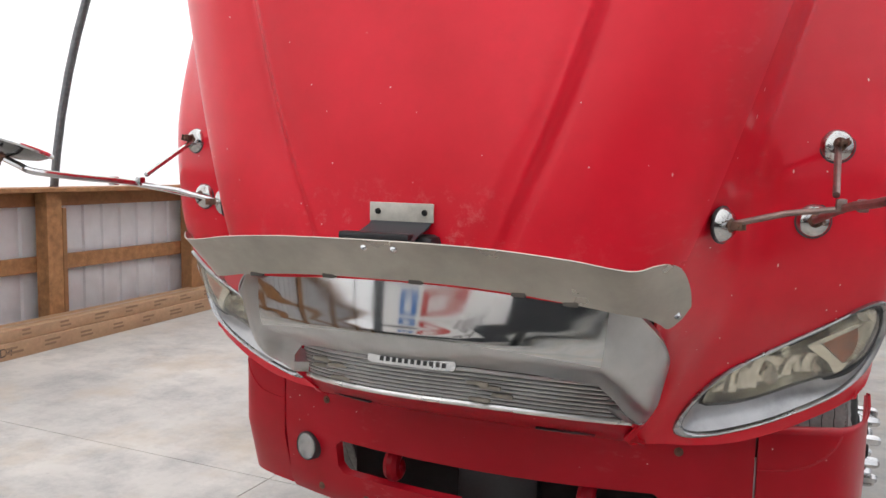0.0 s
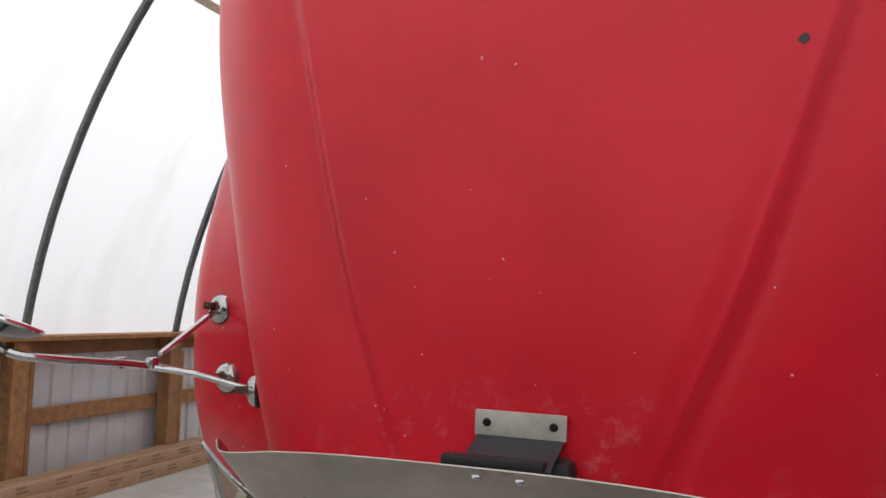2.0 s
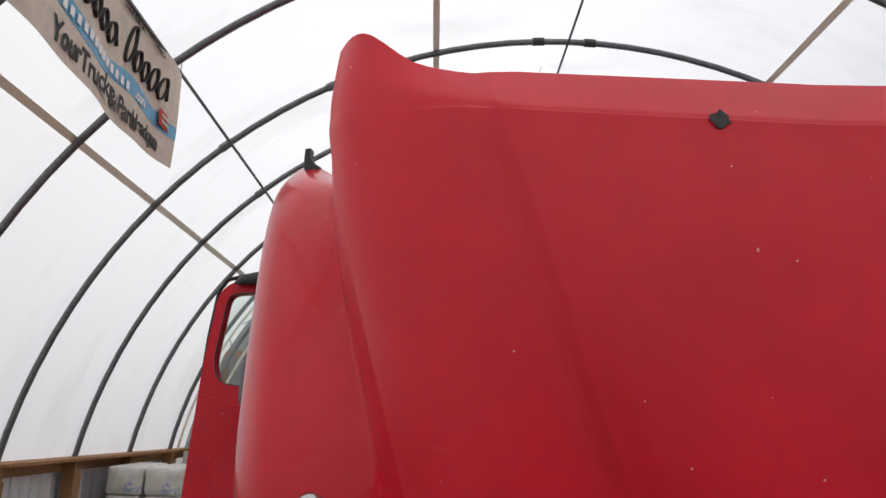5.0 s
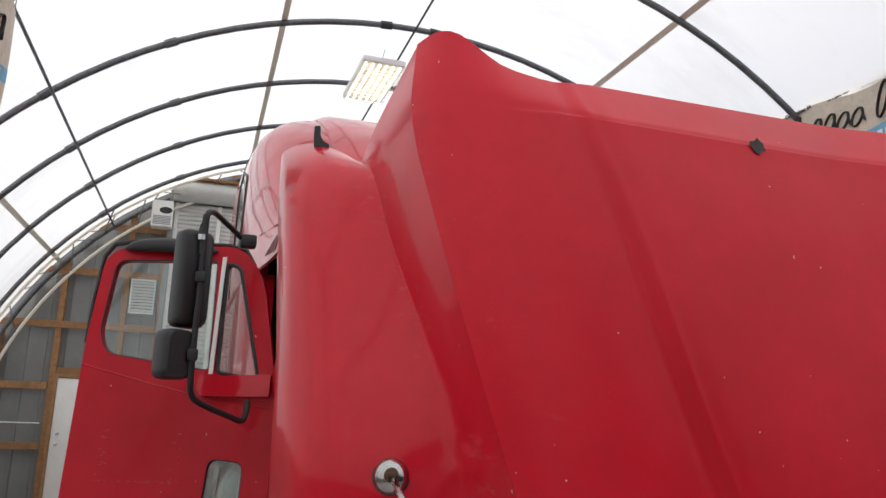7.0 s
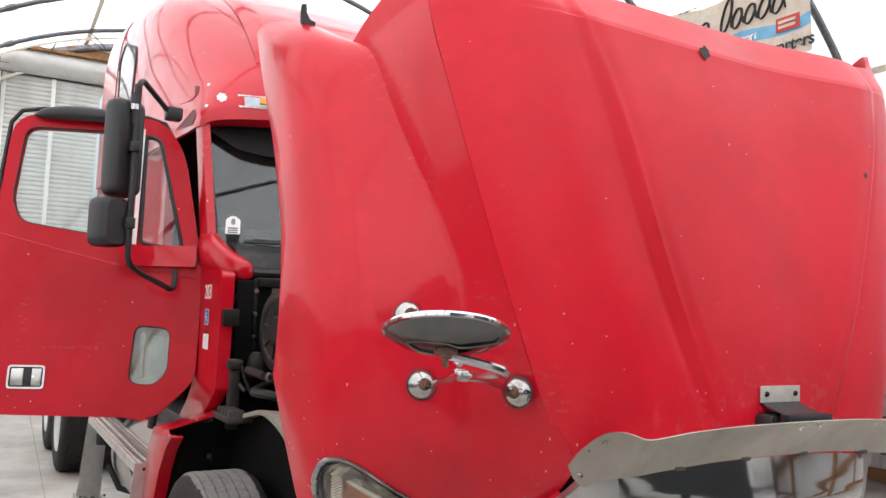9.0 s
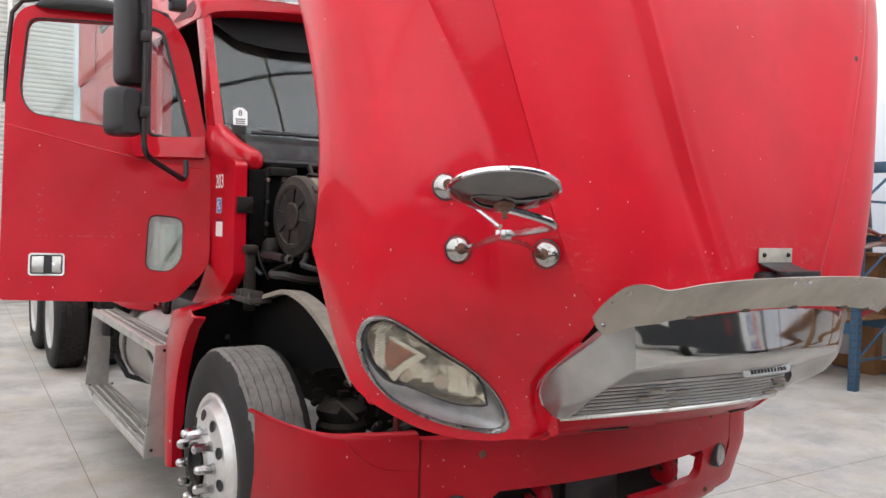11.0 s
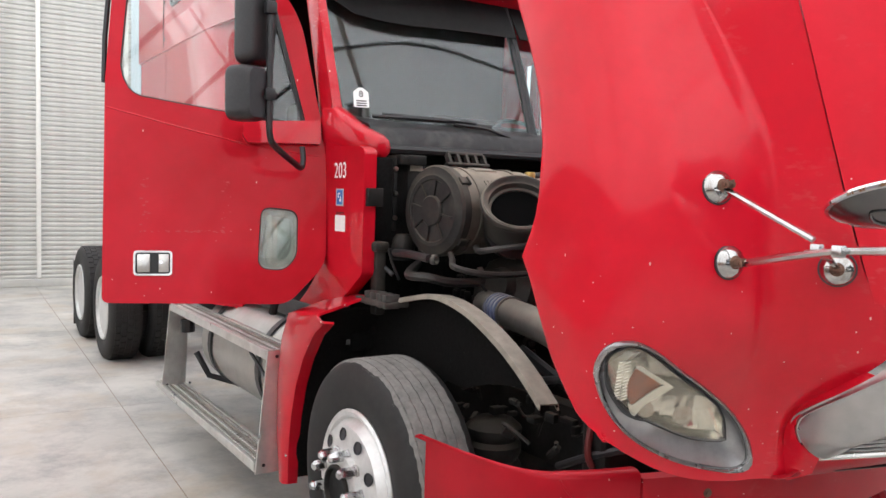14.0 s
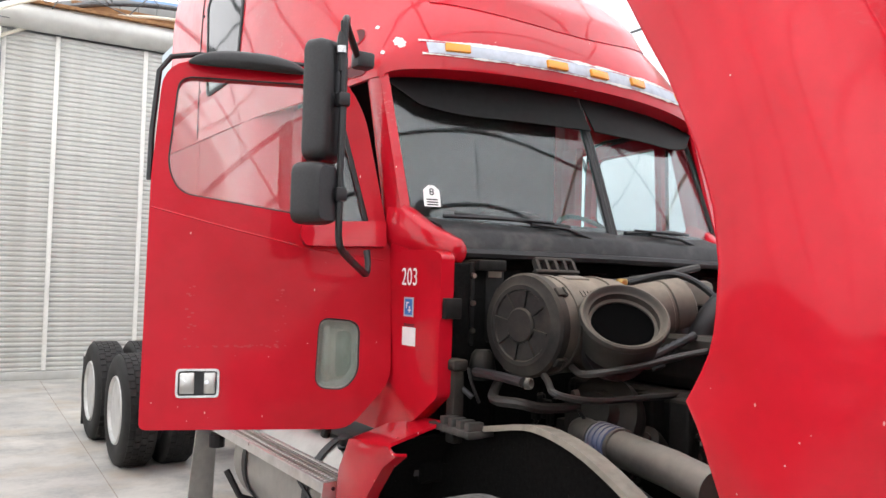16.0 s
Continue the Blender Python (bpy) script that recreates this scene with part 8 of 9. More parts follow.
# -- fender tails behind the front wheels, arch liners --
for sg in (-1, 1):
    bm = bmesh.new()
    inner = [(1.53, 1.108), (1.63, 1.045), (1.74, 0.92), (1.82, 0.78), (1.875, 0.62), (1.905, 0.45), (1.915, 0.28)]
    outer = [(1.565, 1.128), (1.73, 1.115), (1.905, 1.085), (1.985, 0.95), (2.02, 0.76), (2.01, 0.5), (1.965, 0.28)]
    rows = []
    for f in (0, 0.15, 0.85, 1.0):
        rows.append([Vector((sg * (1.19 - 0.02 * abs(f - 0.5) ** 2 * 4), a[0] + (b[0] - a[0]) * f, a[1] + (b[1] - a[1]) * f)) for a, b in zip(inner, outer)])
    rows.insert(0, [Vector((sg * 1.12, p.y + 0.014, p.z - 0.008)) for p in rows[0]])
    rows.append([Vector((sg * 1.12, p.y + 0.004, p.z + 0.012 * (p.z > 1.0))) for p in rows[-1]])
    rows.append([Vector((sg * 0.94, p.y - 0.01, p.z + 0.055 * (p.z > 1.0))) for p in rows[-1]])
    sheet(bm, rows, 0.012)
    tail = part("fender_tail", bm, RED, truck, "red fender tail behind the front wheel", 45)
    bm = bmesh.new()
    for y, z in ((2.0, 0.75), (2.02, 0.6), (1.96, 0.42)):
        lathe(bm, [(0.0, 0.004), (0.007, 0.003), (0.008, 0)], Matrix.Translation((sg * 1.184, y - 0.06, z)) @ pose(0, 0, 0, 0, 90 * sg), 8)
    part("fender_screw", bm, PITTED, tail)
    bm = bmesh.new()
    crest = [(p[0], p[1]) for p in bend([(a, b, 0) for a, b in ((1.60, 1.15), (1.45, 1.195), (1.27, 1.235), (1.08, 1.265), (0.88, 1.235), (0.70, 1.165), (0.55, 1.08), (0.42, 0.98))], 4)]
    sheet(bm, [[Vector((sg * x, y, z - dz)) for y, z in crest] for x, dz in ((0.91, 0.02), (0.905, 0.0), (0.86, 0.004), (0.825, 0.008), (0.82, 0.03))], 0.008)
    part("arch_liner_lip", bm, LINER, truck, "dusty tan edge of the inner wheel arch")
    bm = bmesh.new()
    back = [(1.93, 0.30), (1.88, 0.72), (1.76, 1.0)] + crest
    sheet(bm, [[Vector((sg * 0.828, y, z - 0.012)) for y, z in back], [Vector((sg * 0.81, y, max(min(z, 0.62), z - 0.36 * min(1.0, max(0.12, (y - 0.38) / 0.6))))) for y, z in back]], 0.008)
    sheet(bm, [[Vector((sg * x, y, z)) for y, z in back[:4]] for x in (1.13, 0.82)], 0.01)
    part("arch_liner", bm, LINER_BLACK, truck, "black plastic wheel arch liner")
    bm = bmesh.new()
    box(bm, (min(sg * 0.86, sg * 0.98), 1.35, 1.175), (max(sg * 0.86, sg * 0.98), 1.62, 1.20), None, 0.004)
    for k in range(4):
        box(bm, (min(sg * 0.97, sg * 0.90), 1.36 + k * 0.055, 1.17), (max(sg * 0.97, sg * 0.90), 1.39 + k * 0.055, 1.23), None, 0.004)
    part("arch_bracket", bm, ARCH_STEEL, truck, "toothed grey steel bracket over the wheel arch")
    bm = bmesh.new()
    box(bm, (min(sg * 0.875, sg * 0.925), 1.53, 1.12), (max(sg * 0.875, sg * 0.925), 1.585, 1.42), None, 0.008)
    box(bm, (min(sg * 0.87, sg * 0.94), 1.51, 1.40), (max(sg * 0.87, sg * 0.94), 1.60, 1.445), None, 0.012)
    part("hood_rest", bm, CAP_PLASTIC, truck, "dusty grey hood rest post")

# -- fuel tanks and steps --
for sg in (-1, 1):
    bm = bmesh.new()
    lathe(bm, [(0.0, 0), (0.20, 0.004), (0.27, 0.02), (0.295, 0.05), (0.295, 1.27), (0.27, 1.30), (0.0, 1.32)], pose(sg * 0.84, 2.16, 0.715, -90), 40)
    tank = part("fuel_tank", bm, TANK_ALU, truck, "dull aluminium cylindrical fuel tank", 30)
    for y in (2.42, 3.25):
        bm = bmesh.new()
        lathe(bm, [(0.301, -0.03), (0.305, -0.028), (0.305, 0.028), (0.301, 0.03)], pose(sg * 0.84, y, 0.715, -90), 40, close=True)
        part("tank_strap", bm, HOSE, tank)
    bm = bmesh.new()
    lathe(bm, [(0.045, -0.02), (0.062, 0.0), (0.062, 0.012), (0.05, 0.014), (0.05, 0.045), (0.045, 0.05), (0.0, 0.05)], Matrix.Translation((sg * 0.97, 2.30, 0.982)) @ pose(0, 0, 0, 0, 20 * sg), 14)
    part("tank_cap", bm, HOSE, tank)
    for nm, z, x0, x1, y0, y1 in (("upper_step", 0.885, 1.075, 1.235, 2.03, 3.83), ("lower_step", 0.345, 1.12, 1.285, 2.05, 3.97)):
        bm = bmesh.new()
        a, b = min(sg * x0, sg * x1), max(sg * x0, sg * x1)
        box(bm, (a, y0, z - 0.035), (a + 0.02, y1, z + 0.012), None, 0.003)
        box(bm, (b - 0.02, y0, z - 0.035), (b, y1, z + 0.012), None, 0.003)
        stp = part(nm, bm, ALU, truck, "perforated aluminium step board")
        bm = bmesh.new()
        box(bm, (a + 0.02, y0, z - 0.01), (b - 0.02, y1, z + 0.004))
        for q in range(2):
            x = a + (b - a) * (q + 1) / 3
            box(bm, (x - 0.003, y0 + 0.02, z + 0.004), (x + 0.003, y1 - 0.02, z + 0.010))
        part("step_grip", bm, STEP_GRIP, stp, "grimy perforated tread")
        bm = bmesh.new()
        ny = int((y1 - y0 - 0.1) / 0.032)
        for k in range(ny):
            for q in range(3):
                x = a + 0.04 + (b - a - 0.08) * q / 2
                y = y0 + 0.05 + k * 0.032 + (0.016 if q == 1 else 0)
                lathe(bm, [(0.011, 0.0), (0.008, 0.004), (0.006, 0.004), (0.006, -0.0005)], Matrix.Translation((x, y, z + 0.004)), 6)
        tagged(part("tread_studs", bm, ALU, stp), kind="stuff")
    for y in (2.025, 3.83):
        bm = bmesh.new()
        m = Matrix.Translation((0, y, 0)) @ Matrix(((1, 0, 0, 0), (0, 0, -1, 0), (0, 1, 0, 0), (0, 0, 0, 1)))
        out = [(sg * 1.09, 0.90), (sg * 1.235, 0.90), (sg * 1.29, 0.31), (sg * 1.05, 0.31)] if y < 3 else [(sg * 1.11, 0.88), (sg * 1.235, 0.88), (sg * 1.285, 0.31), (sg * 1.13, 0.31)]
        plate(bm, out, 0.012, m)
        ep = part("step_side", bm, ALU, truck, "scuffed aluminium step end plate")
        for x, z in ((1.15, 0.85), (1.10, 0.35), (1.25, 0.35), (1.19, 0.87)):
            bm = bmesh.new()
            lathe(bm, [(0.0, 0.004), (0.008, 0.003), (0.009, 0)], Matrix.Translation((sg * x, y - 0.012, z)) @ pose(0, 0, 0, 90), 8)
            part("step_bolt", bm, PLASTIC, ep)
    bm = bmesh.new()
    tube(bm, [(sg * 1.12, 3.6, 0.60), (sg * 1.05, 3.55, 0.45), (sg * 0.9, 3.5, 0.40)], 0.02, 8)
    part("step_bracket", bm, PLASTIC, truck)
    bm = bmesh.new()
    tube(bm, [(sg * 1.15, 3.7, 0.72), (sg * 1.15, 3.7, 0.80)], 0.045, 10)
    part("step_bush", bm, PLASTIC, truck)
    bm = bmesh.new()
    tube(bm, [(sg * 1.20, 2.35, 0.83), (sg * 1.18, 2.2, 0.74)], 0.010, 6)
    part("step_brace", bm, PLASTIC, truck)
# latch handle by the tank on the open side
bm = bmesh.new()
tube(bm, [(-1.02, 2.05, 1.22), (-1.08, 2.12, 1.20), (-1.12, 2.22, 1.12)], 0.018, 8)
tube(bm, [(-1.12, 2.22, 1.12), (-1.12, 2.26, 1.04)], 0.022, 8)
part("grab_strap", bm, PLASTIC, truck)

# -- engine bay --
eng = new("engine")
eng.parent = truck
tagged(eng, "grimy engine with air cleaner, pipes and hoses")
bm = bmesh.new()
ax = Matrix.Translation((-0.795, 1.29, 1.59)) @ pose(0, 0, 0, 0, 90, 8)
lathe(bm, [(0.178, 0.03), (0.186, 0.05), (0.186, 0.30), (0.180, 0.34), (0.184, 0.36), (0.184, 0.50), (0.16, 0.58), (0.12, 0.62), (0.0, 0.62)], ax, 40)
ac = part("air_cleaner", bm, DUSTY, eng, "dusty tan-grey cylindrical air cleaner", 40)
bm = bmesh.new()
lathe(bm, [(0.0, -0.012), (0.06, -0.012), (0.066, -0.006), (0.066, 0.0), (0.13, 0.0), (0.134, -0.006), (0.15, -0.006), (0.16, 0.0), (0.186, 0.004), (0.194, 0.016), (0.194, 0.05), (0.186, 0.052)], ax, 40)
cap = part("cleaner_cap", bm, CAP_PLASTIC, ac, "black ribbed end cap", 30)
for k in range(8):
    bm = bmesh.new()
    a = 2 * math.pi * k / 8 + 0.2
    box(bm, (0.066, -0.004, -0.008), (0.132, 0.004, 0.002), ax @ Matrix.Rotation(a, 4, "Z"))
    part("cap_rib", bm, CAP_PLASTIC, cap)
for a in (0.5, 2.2, 4.0, 5.4):
    bm = bmesh.new()
    mm = ax @ Matrix.Rotation(a, 4, "Z")
    box(bm, (0.186, -0.018, 0.02), (0.203, 0.018, 0.075), mm, 0.004)
    tube(bm, [mm @ Vector((0.205, -0.014, 0.06)), mm @ Vector((0.205, 0.014, 0.06))], 0.005, 6)
    part("cap_clip", bm, CAP_PLASTIC, cap)
for h in (0.12, 0.40):
    bm = bmesh.new()
    lathe(bm, [(0.185, h - 0.012), (0.191, h - 0.01), (0.191, h + 0.01), (0.185, h + 0.012)], ax, 40, close=True)
    part("cleaner_band", bm, DUSTY, ac)
bm = bmesh.new()
box(bm, (-0.065, -0.026, -0.006), (0.065, 0.026, 0.006), pose(-0.545, 1.285, 1.770, 12, 0, 8), 0.003)
part("cleaner_label", bm, LINER, ac)
bm = bmesh.new()
for k in range(10):
    box(bm, (-0.007, -0.013, -0.004), (0.007, 0.013, 0.004), pose(-0.60 + k * 0.021, 1.177 + k * 0.003, 1.712, 49, 0, 8))
part("cast_bars", bm, DUSTY, ac)
# intake mouth
ring_m = Matrix.Translation((-0.554, 1.006, 1.632)) @ Vector((-0.371, -0.583, 0.723)).normalized().to_track_quat("Z", "Y").to_matrix().to_4x4()
bm = bmesh.new()
lathe(bm, [(0.112, -0.06), (0.114, -0.034), (0.124, -0.028), (0.127, -0.004), (0.138, 0.002), (0.142, 0.012), (0.150, 0.018), (0.158, 0.014), (0.162, 0.002), (0.158, -0.012), (0.148, -0.020), (0.143, -0.036), (0.140, -0.13), (0.10, -0.14)], ring_m, 48, close=True)
part("intake_mouth", bm, COLLAR, ac, "black rubber intake collar", 40)
# near-black disc and sleeve paint the shade inside the collar
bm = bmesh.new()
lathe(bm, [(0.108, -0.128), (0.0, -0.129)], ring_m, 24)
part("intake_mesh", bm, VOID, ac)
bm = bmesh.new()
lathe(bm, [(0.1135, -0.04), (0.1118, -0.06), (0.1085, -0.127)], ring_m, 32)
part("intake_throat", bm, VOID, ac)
# duct from the mouth down into the cleaner, dark rubber standing in for shade
bm = bmesh.new()
tube(bm, bend((ring_m @ Vector((0, 0, -0.136)), (-0.485, 1.13, 1.53), (-0.43, 1.22, 1.54), (-0.38, 1.30, 1.56)), 5), 0.137, 28)
part("intake_duct", bm, HOSE, ac, "", 50)
# slotted bracket behind
bm = bmesh.new()
mb = pose(-0.585, 1.335, 1.785, -28, 0, 4)
box(bm, (-0.12, -0.012, 0.0), (0.12, 0.012, 0.014), mb, 0.004)
box(bm, (-0.10, -0.012, 0.052), (0.10, 0.012, 0.068), mb, 0.006)
for k in range(5):
    box(bm, (-0.105 + k * 0.049, -0.012, 0.01), (-0.09 + k * 0.049, 0.012, 0.056), mb)
part("slotted_bracket", bm, CAP_PLASTIC, eng)
# block, covers
bm = bmesh.new()
box(bm, (-0.28, 0.45, 0.75), (0.32, 1.62, 1.35), None, 0.04)
box(bm, (-0.20, 0.50, 1.35), (0.24, 1.55, 1.56), None, 0.05)
for k in range(6):
    box(bm, (-0.34, 0.55 + k * 0.17, 1.12), (-0.26, 0.65 + k * 0.17, 1.34), None, 0.015)
part("engine_block", bm, GREASE, eng, "grimy dark engine block", None)
bm = bmesh.new()
lathe(bm, [(0.0, 0), (0.06, 0.005), (0.15, 0.02), (0.16, 0.05), (0.16, 0.10), (0.10, 0.12), (0.08, 0.16), (0.0, 0.16)], pose(-0.42, 1.18, 1.22, 0, -70, 10), 24)
part("turbocharger", bm, GREASE, eng)
bm = bmesh.new()
tube(bm, bend(((-0.30, 1.38, 1.62), (-0.16, 1.30, 1.64), (-0.06, 1.22, 1.60), (-0.03, 1.16, 1.45), (-0.1, 1.1, 1.3)), 5), 0.075, 14)
part("intake_elbow", bm, HOSE, eng)
bm = bmesh.new()
tube(bm, bend(((-0.42, 1.24, 1.15), (-0.49, 1.225, 1.175), (-0.565, 1.19, 1.195), (-0.603, 1.12, 1.198), (-0.618, 1.05, 1.197)), 5), 0.060, 18)
part("charge_pipe", bm, ALPIPE, eng, "dusty metal charge air pipe")
bm = bmesh.new()
tube(bm, [(-0.618, 1.05, 1.197), (-0.640, 0.945, 1.196)], 0.064, 18)
for k in range(4):
    p = Vector((-0.620, 1.04, 1.197)).lerp(Vector((-0.638, 0.955, 1.196)), k / 3)
    tube(bm, [p, p + Vector((-0.002, -0.010, 0))], 0.069, 18)
part("pipe_sleeve", bm, BLUE_HOSE, eng)
for y in (1.065, 0.93):
    bm = bmesh.new()
    tube(bm, [(-0.640 + (y - 0.945) * 0.21, y, 1.196), (-0.6425 + (y - 0.945) * 0.21, y - 0.012, 1.196)], 0.068, 18)
    part("hose_clamp", bm, ALPIPE, eng)
bm = bmesh.new()
tube(bm, [(-0.640, 0.945, 1.196), (-0.700, 0.66, 1.188), (-0.72, 0.48, 1.165)], 0.061, 18)
part("charge_pipe", bm, ALPIPE, eng)
for pts, r, mt in (
    (((-0.70, 1.32, 1.46), (-0.78, 1.15, 1.40), (-0.835, 1.04, 1.372), (-0.674, 1.024, 1.342), (-0.427, 1.024, 1.340), (-0.175, 1.024, 1.339)), 0.013, WORN_HOSE),
    (((-0.60, 1.24, 1.45), (-0.70, 1.08, 1.435), (-0.725, 0.965, 1.446), (-0.563, 0.933, 1.466), (-0.344, 0.933, 1.496), (-0.185, 0.933, 1.511)), 0.013, WORN_HOSE),
    (((-0.70, 1.55, 1.34), (-0.86, 1.36, 1.315), (-0.84, 1.24, 1.313), (-0.731, 1.22, 1.292), (-0.557, 1.22, 1.288), (-0.42, 1.25, 1.30)), 0.020, WORN_HOSE),
    (((-0.631, 1.15, 1.29), (-0.60, 1.15, 1.255), (-0.55, 1.15, 1.232)), 0.006, HOSE),
    (((-0.88, 1.5, 1.416), (-0.865, 1.5, 1.36), (-0.825, 1.5, 1.277)), 0.007, HOSE),
    (((-0.86, 1.48, 1.40), (-0.88, 1.32, 1.405), (-0.885, 1.16, 1.40)), 0.018, HOSE),
    (((-0.30, 1.46, 1.74), (-0.109, 1.45, 1.762), (0.16, 1.45, 1.80), (0.377, 1.45, 1.839)), 0.018, WORN_HOSE),
    (((-0.07, 1.0, 1.42), (-0.04, 0.98, 1.385), (0.05, 0.97, 1.38)), 0.014, WORN_HOSE),
    (((-0.25, 1.15, 1.42), (-0.15, 1.12, 1.46), (-0.02, 1.1, 1.56)), 0.008, HOSE),
    (((-0.40, 1.15, 1.30), (-0.34, 1.12, 1.24), (-0.26, 1.1, 1.22), (-0.2, 1.1, 1.3)), 0.006, HOSE),
    (((-0.12, 1.40, 1.76), (0.02, 1.28, 1.80), (0.10, 1.15, 1.72), (0.12, 1.05, 1.55)), 0.014, HOSE),
    (((-0.60, 0.9, 1.05), (-0.64, 0.6, 0.98), (-0.62, 0.35, 0.90), (-0.55, 0.25, 0.85)), 0.022, HOSE),
    (((-0.72, 0.8, 0.95), (-0.66, 0.5, 1.02), (-0.45, 0.3, 1.0), (-0.2, 0.22, 0.98)), 0.016, HOSE),
    (((-0.70, 0.55, 0.70), (-0.72, 0.35, 0.80), (-0.60, 0.2, 0.86), (-0.3, 0.18, 0.84)), 0.014, HOSE),
    (((-0.55, 0.55, 0.62), (-0.62, 0.45, 0.80), (-0.66, 0.42, 0.95)), 0.03, GREASE),
    (((-0.70, 0.38, 0.93), (-0.74, 0.36, 0.80), (-0.68, 0.34, 0.70)), 0.012, mat("red_hose", (0.12, 0.012, 0.012), 0.6)),
):
    bm = bmesh.new()
    tube(bm, bend(pts, 6), r, 8)
    part("hose", bm, mt, eng)
bm = bmesh.new()
tube(bm, [(-0.419 + 0.0176 * k, 1.0, 1.488 + 0.0058 * k) for k in range(14)], [0.019 if k % 2 else 0.015 for k in range(14)], 10)
part("corrugated_hose", bm, HOSE, eng)
# alternator with its finned end
alt_m = pose(-0.20, 0.95, 1.22, 0, -62, 25)
bm = bmesh.new()
lathe(bm, [(0.0, 0.085), (0.05, 0.085), (0.062, 0.078), (0.088, 0.07), (0.094, 0.055), (0.094, -0.03), (0.088, -0.05), (0.0, -0.06)], alt_m, 28)
alt = part("alternator", bm, WORN_HOSE, eng, "dusty alternator with cooling slots", 40)
for k in range(18):
    bm = bmesh.new()
    box(bm, (0.055, -0.004, 0.066), (0.092, 0.004, 0.084), alt_m @ Matrix.Rotation(k * math.pi / 9, 4, "Z"))
    part("cooling_fin", bm, ALPIPE, alt)
bm = bmesh.new()
lathe(bm, [(0.0, 0.05), (0.02, 0.05), (0.024, 0.04), (0.05, 0.035), (0.055, 0.0), (0.05, -0.12), (0.0, -0.12)], pose(-0.38, 1.04, 1.17, 0, -60, 20), 18)
part("pulley_hub", bm, GREASE, eng)
for c, rx in (((-0.60, 1.20, 1.335), 20), ((-0.86, 1.16, 1.395), 70), ((-0.33, 1.10, 1.45), 0)):
    bm = bmesh.new()
    lathe(bm, [(0.016, -0.012), (0.021, -0.01), (0.021, 0.01), (0.016, 0.012)], pose(*c, rx, 80, 0), 12, close=True)
    part("hose_clamp", bm, ALPIPE, eng)
bm = bmesh.new()
box(bm, (-0.90, 1.60, 1.42), (-0.72, 1.73, 1.82), None, 0.015)
for k in range(3):
    box(bm, (-0.915, 1.59, 1.48 + k * 0.11), (-0.89, 1.62, 1.53 + k * 0.11), None, 0.006)
part("coolant_box", bm, LINER_BLACK, eng)
bm = bmesh.new()
box(bm, (-0.80, 1.56, 1.79), (-0.66, 1.72, 1.835), None, 0.006)
part("tin_shield", bm, GREASE, eng)
bm = bmesh.new()
box(bm, (-0.70, 1.605, 1.75), (-0.645, 1.615, 1.79), None, 0.002)
part("paper_label", bm, CREAM, eng)
bm = bmesh.new()
lathe(bm, [(0.0, 0), (0.05, 0.004), (0.055, 0.05), (0.045, 0.1), (0.03, 0.12), (0.0, 0.12)], pose(-0.80, 1.52, 1.36), 16)
part("filter_can", bm, GREASE, eng)
bm = bmesh.new()
box(bm, (0.12, 1.46, 1.66), (0.52, 1.66, 1.78), None, 0.03)
part("reservoir", bm, mat("aged_tank_plastic", (0.16, 0.145, 0.115), 0.6, grain=0.25, grain_scale=10), eng, "grimy plastic coolant reservoir")
bm = bmesh.new()
lathe(bm, [(0.0, 0.16), (0.10, 0.158), (0.125, 0.14), (0.128, 0.06), (0.122, 0.055), (0.122, 0.045), (0.128, 0.04), (0.128, -0.08), (0.11, -0.12), (0.0, -0.12)], pose(-0.13, 1.27, 1.635, 20, 78, 0), 28)
part("breather_drum", bm, DUSTY, eng, "dusty drum beside the air cleaner", 40)
bm = bmesh.new()
tube(bm, bend(((-0.02, 1.12, 1.50), (0.0, 1.08, 1.60), (0.06, 1.07, 1.665), (0.16, 1.10, 1.68), (0.26, 1.16, 1.66)), 5), 0.062, 14)
part("rubber_elbow", bm, HOSE, eng, "black rubber elbow hose")
bm = bmesh.new()
tube(bm, [(0.0 + 0.002 * k, 1.075 + 0.006 * math.sin(k), 1.40 + 0.012 * k) for k in range(14)], [0.052 if k % 2 else 0.044 for k in range(14)], 12)
part("bellows_hose", bm, HOSE, eng)
bm = bmesh.new()
lathe(bm, [(0.024, 0), (0.026, 0.02), (0.022, 0.03), (0.0, 0.03)], pose(-0.24, 1.33, 1.745), 12)
part("brass_plug", bm, mat("brass", (0.45, 0.30, 0.10), 0.4, 0.8), eng)
bm = bmesh.new()
box(bm, (-0.72, 0.30, 0.72), (0.72, 0.42, 1.30), None, 0.02)
part("radiator", bm, GREASE, eng, "black radiator core and shroud", None)
rng = random.Random(7)
bm = bmesh.new()
